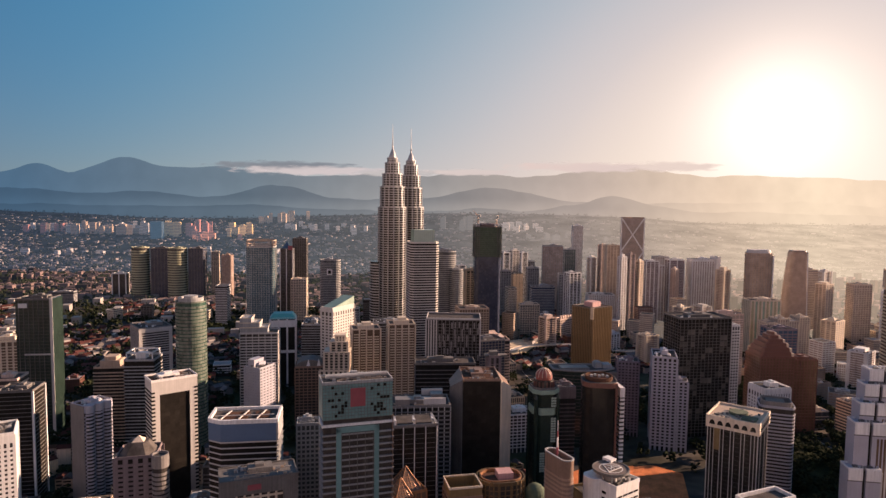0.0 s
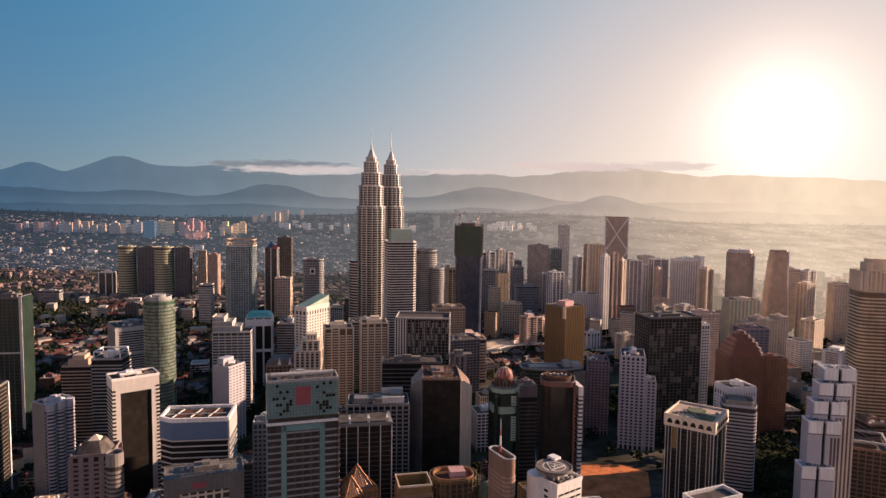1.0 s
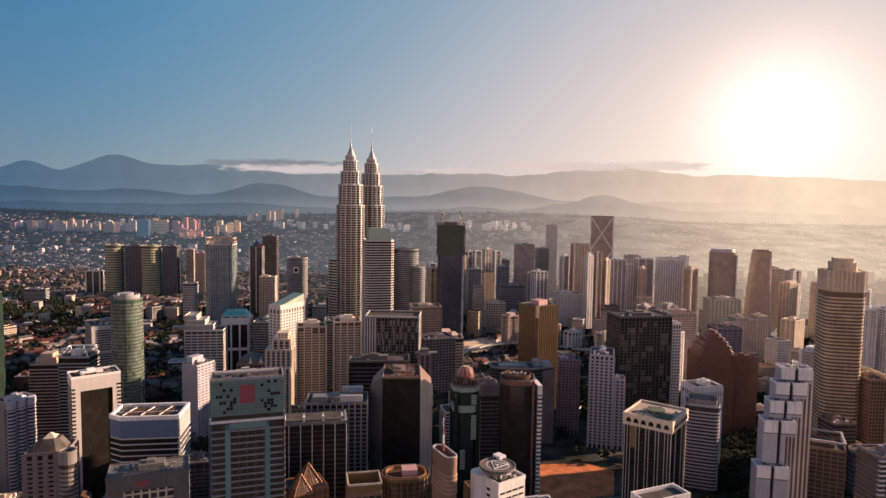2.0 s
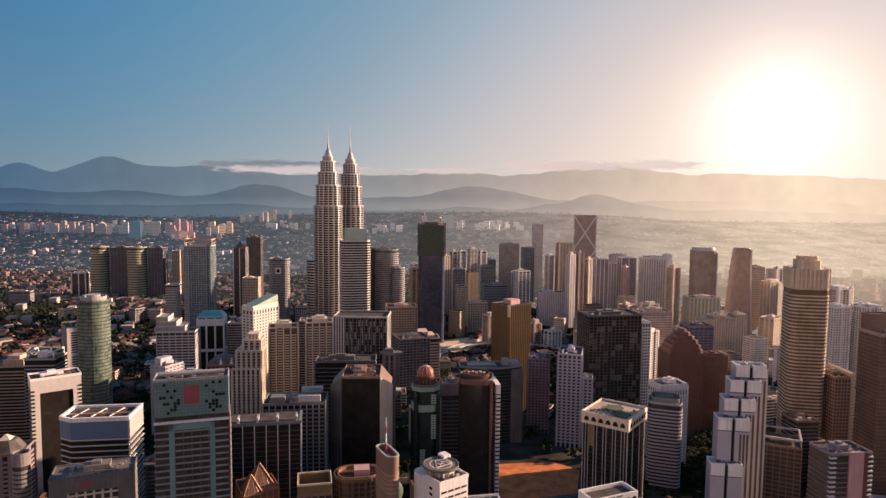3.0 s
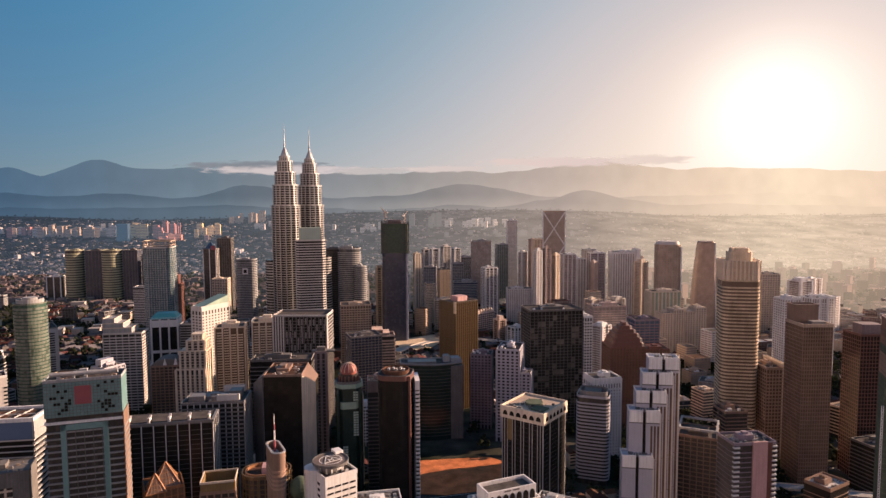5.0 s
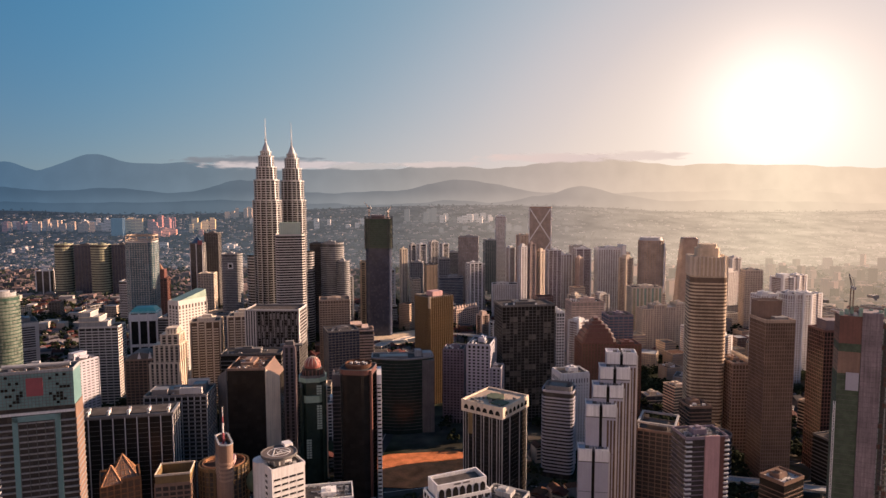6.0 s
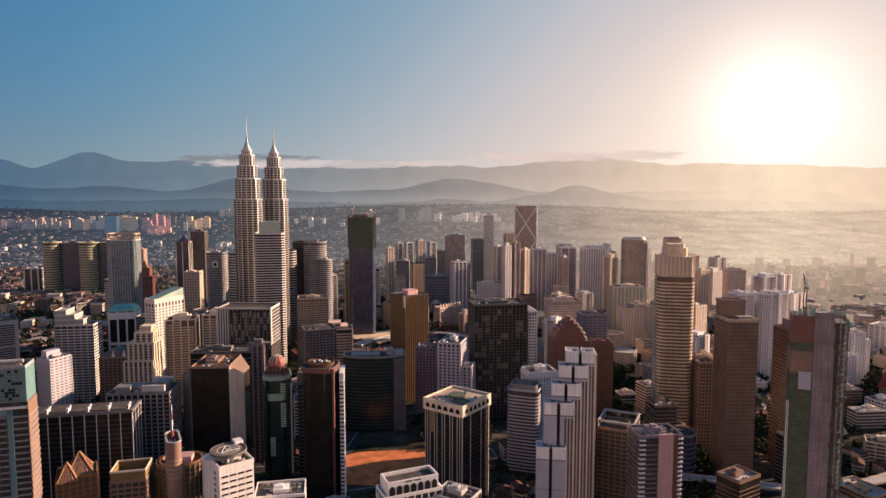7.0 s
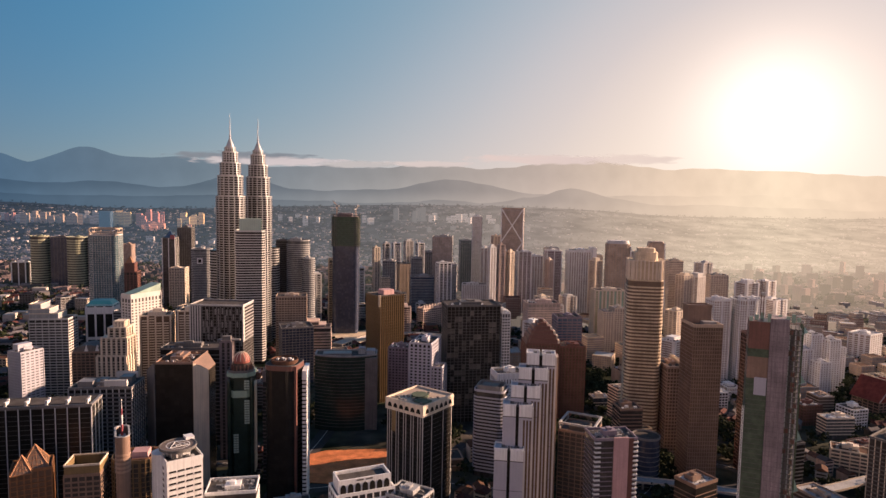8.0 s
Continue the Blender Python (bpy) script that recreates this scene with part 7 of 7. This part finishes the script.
def flyover(points, width, z, label):
    """A concrete road deck with side walls on round pillars."""
    line = curve(points, 10)
    t = thing("flyover", 0, 0, 0, label, "bridge", "flyovers")
    for name, o0, o1, z0, z1, mat in (("deck", -width / 2, width / 2, z - 1.2, z, "concrete"), ("side_wall", -width / 2 - 0.3, -width / 2, z - 1.0, z + 1.0, "cream"), ("side_wall", width / 2, width / 2 + 0.3, z - 1.0, z + 1.0, "cream")):
        bm = bmesh.new()
        rows = []
        for i, (x, y) in enumerate(line):
            a, b = line[max(0, i - 1)], line[min(len(line) - 1, i + 1)]
            n = Vector((a[1] - b[1], b[0] - a[0])).normalized()
            rows.append([bm.verts.new((x + n.x * o, y + n.y * o, zz)) for o, zz in ((o0, z0), (o1, z0), (o1, z1), (o0, z1))])
        for p, q in zip(rows, rows[1:]):
            for k in range(4):
                bm.faces.new((p[k], p[(k + 1) % 4], q[(k + 1) % 4], q[k]))
        bm.faces.new(rows[0])
        bm.faces.new(rows[-1][::-1])
        part(name, bm, M[mat], t)
    bm = bmesh.new()
    prism(bm, circle(1.1, 10), 0, z - 1.1)
    me = finish(bm, "pillar", M["concrete"])
    for x, y in line[2::5]:
        put("pillar", me, t, (x, y, 0))
    road_lines.append(line)


flyover([(452, 556), (500, 545), (560, 528), (620, 540), (690, 568), (800, 600)], 11, 9, "curving pale concrete flyover on round pillars")
flyover([(40, 1090), (110, 1100), (160, 1150), (240, 1165), (330, 1120), (420, 1130)], 12, 10, "curving pale concrete flyover on round pillars")
for p in ((34, 550, 34), (76, 366, 12), (-53, 388, 26), (-240, 556, 26), (104, 371, 20), (75, 371, 10), (330, 478, 34), (512, 447, 22), (531, 664, 22), (-84, 1052, 42), (-57, 1120, 42), (682, 1243, 30)):
    taken.append(p)


def free(x, y, r):
    if any((x - a) ** 2 + (y - b) ** 2 < (r + c) ** 2 for a, b, c in taken):
        return False
    return all(min((x - a) ** 2 + (y - b) ** 2 for a, b in line[::3]) > (r * 0.8 + 12) ** 2 for line in road_lines)


# ---- mid-rise blocks that fill the quarters ----
rnd = random.Random(21)
kinds = [("dark", "concrete", "grey flat-roofed office block with window bands"), ("dark", "darkconc", "dark flat-roofed office block with window bands"), ("grey", "cream", "cream mid-rise apartment block with a flat roof"),
         ("bronze", "tan", "tan mid-rise block with a flat roof"), ("dark", "white", "white mid-rise block with window bands"), ("bronze", "redbrown", "red-brown mid-rise block with a flat roof"), ("grey", "sandy", "sand-coloured shop block with a flat roof")]
lots = 0
for j in range(44):
    for i in range(52):
        x, y = -1150 + 48 * i + rnd.uniform(-12, 12), 300 + 48 * j + rnd.uniform(-12, 12)
        if abs(x - 130) > 240 + 0.78 * y or lots >= 296:
            continue
        w, d = rnd.uniform(18, 34), rnd.uniform(16, 30)
        if x < -300 and y > 1000 and rnd.random() < 0.75 or y > 1500 and rnd.random() < 0.55:
            continue
        # wooded gardens stay open here
        if 340 < x < 640 and 490 < y < 730 or -340 < x < -130 and 580 < y < 790:
            continue
        # low houses and trees fill the west instead
        if x < -150 and 600 < y < 1350 and rnd.random() < 0.8:
            continue
        r = 0.5 * math.hypot(w, d)
        if not free(x, y, r + 1):
            continue
        h = rnd.uniform(14, 38) if y < 620 else rnd.uniform(14, 44)
        if y > 1000 and rnd.random() < 0.3:
            h = rnd.uniform(45, 90)
        if 170 < x < 460 and 575 < y < 760:
            h = min(h, 12)
        if x > 520 and y < 900:
            h = min(h, 24)
        if x > 640 and y > 850:
            h = min(h, 26)
        if x < -150 and 600 < y < 1350:
            h = min(h, 18)
        # roads, lawns and low roofs in the middle
        if 90 < x < 340 and 790 < y < 1260:
            if rnd.random() < 0.5:
                continue
            h = min(h, 15)
        g, wl_, lab = rnd.choice(kinds)
        # dark walls east of the centre become cream to brighten that side
        if x > 0 and wl_ == "darkconc":
            g, wl_, lab = kinds[2]
        # walls below the western towers are darkened in paint to lower that quarter's brightness
        if x < 60 and y < 800 and wl_ in ("white", "concrete", "cream", "sandy"):
            g, wl_, lab = rnd.choice((("dark", "granite", "dark grey stone office block with window bands"), ("dark", "darkbrown", "dark brown mid-rise block with a flat roof"), kinds[1]))
        tower(x, y, rnd.choice((14, 14, -28, 4)) + rnd.uniform(-3, 3), w, d, h, lab, g, wl_, hb=rnd.uniform(1.0, 1.8), bars=(rnd.randint(4, 8), rnd.randint(3, 6)) if rnd.random() < 0.5 else None,
              plant=y < 900, name="city_block", group="mid-rise city blocks", roof=rnd.choice(("roof", "roof", "rust", "concrete")), parapet=1.0)
        lots += 1

# ---- shop houses in the gaps between the towers ----
rnd = random.Random(77)
shops = 0
for j in range(60):
    for i in range(95):
        x, y = -640 + 15 * i + rnd.uniform(-3, 3), 320 + 15 * j + rnd.uniform(-3, 3)
        w, d, h = rnd.uniform(8, 13), rnd.uniform(9, 14), rnd.uniform(8, 19)
        if shops >= 250 or abs(x - 130) > 160 + 0.75 * y or rnd.random() < (0.85 if 340 < x < 640 and 490 < y < 730 else 0.35) or not free(x, y, 6.5):
            continue
        taken.append((x, y, 6.5))
        shops += 1
        m = rnd.choice(("cream", "white", "tan", "concrete", "peach", "sandy"))
        t = thing("shop_house", x, y, rnd.choice((14, 104, -30)), {"cream": "cream", "white": "white", "tan": "tan", "concrete": "grey", "peach": "peach-coloured", "sandy": "sand-coloured"}[m] + " shop house with a pitched roof", group="shop houses")
        bm = bmesh.new()
        box(bm, -w / 2, w / 2, -d / 2, d / 2, 0, h)
        wall = part("wall", bm, M[m], t)
        bm = bmesh.new()
        for z in np.arange(3.2, h - 1, 3.4):
            box(bm, -w / 2 + 1, w / 2 - 1, -d / 2 - 0.06, d / 2 + 0.06, z, z + 1.5)
        part("window_band", bm, M["dark"], wall)
        bm = bmesh.new()
        v = [bm.verts.new(p) for p in ((-w / 2 - 0.4, -d / 2 - 0.4, h), (w / 2 + 0.4, -d / 2 - 0.4, h), (w / 2 + 0.4, d / 2 + 0.4, h), (-w / 2 - 0.4, d / 2 + 0.4, h), (0, -d / 2 - 0.4, h + 2.6), (0, d / 2 + 0.4, h + 2.6))]
        for f in ((0, 1, 4), (1, 2, 5, 4), (2, 3, 5), (3, 0, 4, 5), (3, 2, 1, 0)):
            bm.faces.new([v[k] for k in f])
        part("roof", bm, M[rnd.choice(("redtile", "rust", "greytile"))], t)

# ---- low houses, trees and distant blocks ----


class Heap:
    """Collects many small solids of one kind into one mesh."""
    def __init__(self):
        self.v, self.f = [], []

    def add(self, pts, faces):
        n = len(self.v)
        self.v += pts
        self.f += [tuple(n + i for i in f) for f in faces]

    def make(self, name, mat, label, category):
        me = bpy.data.meshes.new(name)
        me.from_pydata(self.v, [], self.f)
        me.materials.append(mat)
        return tagged(new(name, me), label, category, kind="stuff")


def turned(x, y, a, pts):
    c, s = math.cos(a), math.sin(a)
    return [(x + c * u - s * v, y + s * u + c * v, z) for u, v, z in pts]


walls, red, grey_, flats, outskirts = Heap(), Heap(), Heap(), Heap(), Heap()
BOX = [(0, 1, 5, 4), (1, 2, 6, 5), (2, 3, 7, 6), (3, 0, 4, 7), (4, 5, 6, 7)]


# where houses take the glowing haze paint, from nearer in on the sun side
def hazy(x, y):
    return y > 1600 or y > 1250 and x > 0.32 * y


def house(x, y, a, w, d, h, roof):
    z = land(x, y)
    p = [(-w / 2, -d / 2), (w / 2, -d / 2), (w / 2, d / 2), (-w / 2, d / 2)]
    (outskirts if hazy(x, y) else walls).add(turned(x, y, a, [(u, v, z) for u, v in p] + [(u, v, z + h) for u, v in p]), BOX)
    e = 0.6
    r = min(w, d) * 0.32
    (outskirts if hazy(x, y) else roof).add(turned(x, y, a, [(-w / 2 - e, -d / 2 - e, z + h), (w / 2 + e, -d / 2 - e, z + h), (w / 2 + e, d / 2 + e, z + h), (-w / 2 - e, d / 2 + e, z + h), (-w / 2 + e, 0, z + h + r), (w / 2 - e, 0, z + h + r)]),
             [(0, 1, 5, 4), (2, 3, 4, 5), (0, 4, 3), (1, 2, 5)])


def flat(x, y, a, w, d, h):
    z = land(x, y) - 1
    p = [(-w / 2, -d / 2), (w / 2, -d / 2), (w / 2, d / 2), (-w / 2, d / 2)]
    (outskirts if 1600 < y < 2300 else flats).add(turned(x, y, a, [(u, v, z) for u, v in p] + [(u, v, z + h) for u, v in p]), BOX)


ICO = []
t_ = (1 + 5 ** 0.5) / 2
for a, b in ((-1, t_), (1, t_), (-1, -t_), (1, -t_)):
    ICO.append((a, b, 0))
for a, b in ((-1, t_), (1, t_), (-1, -t_), (1, -t_)):
    ICO.append((0, a, b))
for a, b in ((t_, -1), (t_, 1), (-t_, -1), (-t_, 1)):
    ICO.append((a, 0, b))
ICO_F = [(0, 11, 5), (0, 5, 1), (0, 1, 7), (0, 7, 10), (0, 10, 11), (1, 5, 9), (5, 11, 4), (11, 10, 2), (10, 7, 6), (7, 1, 8), (3, 9, 4), (3, 4, 2), (3, 2, 6), (3, 6, 8), (3, 8, 9), (4, 9, 5), (2, 4, 11), (6, 2, 10), (8, 6, 7), (9, 8, 1)]
leaves, groves = Heap(), Heap()


def tree(x, y, size, rnd, lumps):
    """A crown of uneven leafy clumps of different sizes, with gaps between them."""
    z = land(x, y)
    for _ in range(lumps):
        r = size * (rnd.uniform(0.14, 0.30) if y > 1000 else rnd.uniform(0.07, 0.19))
        ox, oy, oz = rnd.gauss(0, 0.30) * size, rnd.gauss(0, 0.30) * size, size * rnd.uniform(0.35, 0.95)
        (groves if 1600 < y < 2300 else leaves).add([(x + ox + px * r * rnd.uniform(0.6, 1.3) * 0.53, y + oy + py * r * rnd.uniform(0.6, 1.3) * 0.53, z + oz + pz * r * rnd.uniform(0.5, 1.1) * 0.53) for px, py, pz in ICO], ICO_F)


rnd = random.Random(33)
near_x = [(a, b, c) for a, b, c in taken]


def clear(x, y, r):
    return all((x - a) ** 2 + (y - b) ** 2 > (r + c) ** 2 for a, b, c in near_x)


made = 0
while made < 5200:
    y = 700 + 1600 * rnd.random() ** 1.1
    x = 130 + (rnd.random() * 2 - 1) * (260 + 0.78 * y)
    if y < 1000 and -300 < x < 560 or not clear(x, y, 7):
        continue
    row = noise.noise((x * 0.004, y * 0.004, 4.0))
    if row < -0.18:
        continue
    house(x, y, 0.3 + (0.6 if row > 0.2 else 0) + (1.571 if rnd.random() < 0.3 else 0), rnd.uniform(9, 24), rnd.uniform(8, 14), rnd.uniform(4, 10), red if rnd.random() < 0.5 else grey_)
    made += 1
made = 0
while made < 420:
    y = 1200 + 1100 * rnd.random()
    x = 130 + (rnd.random() * 2 - 1) * (200 + 0.76 * y)
    if not clear(x, y, 14):
        continue
    flat(x, y, 0.25 + 1.571 * rnd.randint(0, 1), rnd.uniform(14, 34), rnd.uniform(12, 18), rnd.uniform(8, 22))
    made += 1
# sunward blocks that glow with the same painted haze
made = 0
while made < 520:
    y = 1250 + 1050 * rnd.random()
    x = 130 + rnd.uniform(0.2, 0.8) * y
    if not clear(x, y, 12):
        continue
    w, h = rnd.uniform(14, 30), rnd.uniform(8, 24) if rnd.random() < 0.85 else rnd.uniform(28, 56)
    p = [(-w / 2, -7), (w / 2, -7), (w / 2, 7), (-w / 2, 7)]
    z = land(x, y) - 1
    outskirts.add(turned(x, y, rnd.uniform(0, 0.8), [(u, v, z) for u, v in p] + [(u, v, z + h) for u, v in p]), BOX)
    made += 1
made = 0
while made < 8200:
    y = 480 + 1820 * rnd.random() ** 1.05
    x = 130 + (rnd.random() * 2 - 1) * (260 + 0.78 * y)
    dens = noise.noise((x * 0.004, y * 0.004, 4.0))
    if 340 < x < 640 and 490 < y < 730 or -340 < x < -130 and 580 < y < 790:
        dens = -1
    if 1250 < y < 1600 and x > 0.32 * y:
        continue
    if (dens > -0.05 and rnd.random() < (0.4 if x < -150 else 0.65)) or not clear(x, y, 3) or (126 < x < 240 and 560 < y < 634):
        continue
    if y < 950 and any(min((x - a) ** 2 + (y - b) ** 2 for a, b in line[::4]) < 150 for line in road_lines):
        continue
    tree(x, y, rnd.uniform(8, 15), rnd, 26 if y < 1000 else 5)
    made += 1
walls.make("house_walls", M["lowwall"], "pale walls of countless low houses", "houses")
red.make("tiled_roofs", M["redtile"], "red-brown tiled roofs of low houses", "roofs")
grey_.make("sheet_roofs", M["greytile"], "grey sheet roofs of low houses", "roofs")
flats.make("low_flats", M["farwall"], "distant low flats among the trees", "buildings")
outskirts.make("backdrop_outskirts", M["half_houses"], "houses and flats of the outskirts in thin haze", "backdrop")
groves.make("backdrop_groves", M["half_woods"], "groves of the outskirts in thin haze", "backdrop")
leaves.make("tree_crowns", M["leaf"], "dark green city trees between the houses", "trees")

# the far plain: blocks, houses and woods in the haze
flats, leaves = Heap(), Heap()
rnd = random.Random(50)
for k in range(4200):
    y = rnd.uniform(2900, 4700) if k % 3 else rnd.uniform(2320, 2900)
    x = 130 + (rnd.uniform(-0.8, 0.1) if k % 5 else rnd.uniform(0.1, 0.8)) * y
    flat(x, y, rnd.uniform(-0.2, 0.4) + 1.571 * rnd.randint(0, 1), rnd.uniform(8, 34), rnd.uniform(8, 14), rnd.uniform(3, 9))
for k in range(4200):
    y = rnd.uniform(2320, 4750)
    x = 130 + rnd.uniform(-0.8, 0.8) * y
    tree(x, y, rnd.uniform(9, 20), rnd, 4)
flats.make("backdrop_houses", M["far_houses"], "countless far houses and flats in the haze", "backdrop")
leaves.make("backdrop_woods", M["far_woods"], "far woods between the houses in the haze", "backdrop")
# estates at the foot of the hills: x, y, count, paint, least and greatest height, spread
estates = ((-2470, 3900, 9, "far_pink", 30, 62, 80), (-2280, 3980, 14, "far_white", 26, 60, 130), (-2060, 3880, 22, "far_city", 34, 74, 150), (-1900, 3960, 12, "far_white", 40, 80, 90), (-1660, 3830, 9, "far_gold", 60, 96, 55),
           (-1470, 3900, 8, "far_pink", 60, 100, 60), (-1360, 3700, 14, "far_rose", 26, 52, 110), (-1240, 3860, 9, "far_gold", 40, 78, 60), (-1120, 4380, 12, "far_city", 40, 80, 110), (-860, 4060, 12, "far_white", 20, 44, 170), (-400, 3900, 10, "far_white", 24, 48, 200),
           (90, 4050, 6, "far_grey", 60, 100, 90), (330, 4000, 14, "far_white", 26, 56, 220), (600, 3700, 10, "far_grey", 20, 44, 260), (-2650, 3400, 8, "far_pink", 20, 40, 120), (-1800, 3100, 8, "far_white", 14, 28, 260), (-900, 3200, 8, "far_white", 14, 30, 240))
tone = {"far_city": "far cream", "far_white": "far white", "far_pink": "far pink", "far_gold": "far sunlit yellow", "far_rose": "far orange-pink", "far_grey": "far grey"}
# walls of these estates glow with painted haze
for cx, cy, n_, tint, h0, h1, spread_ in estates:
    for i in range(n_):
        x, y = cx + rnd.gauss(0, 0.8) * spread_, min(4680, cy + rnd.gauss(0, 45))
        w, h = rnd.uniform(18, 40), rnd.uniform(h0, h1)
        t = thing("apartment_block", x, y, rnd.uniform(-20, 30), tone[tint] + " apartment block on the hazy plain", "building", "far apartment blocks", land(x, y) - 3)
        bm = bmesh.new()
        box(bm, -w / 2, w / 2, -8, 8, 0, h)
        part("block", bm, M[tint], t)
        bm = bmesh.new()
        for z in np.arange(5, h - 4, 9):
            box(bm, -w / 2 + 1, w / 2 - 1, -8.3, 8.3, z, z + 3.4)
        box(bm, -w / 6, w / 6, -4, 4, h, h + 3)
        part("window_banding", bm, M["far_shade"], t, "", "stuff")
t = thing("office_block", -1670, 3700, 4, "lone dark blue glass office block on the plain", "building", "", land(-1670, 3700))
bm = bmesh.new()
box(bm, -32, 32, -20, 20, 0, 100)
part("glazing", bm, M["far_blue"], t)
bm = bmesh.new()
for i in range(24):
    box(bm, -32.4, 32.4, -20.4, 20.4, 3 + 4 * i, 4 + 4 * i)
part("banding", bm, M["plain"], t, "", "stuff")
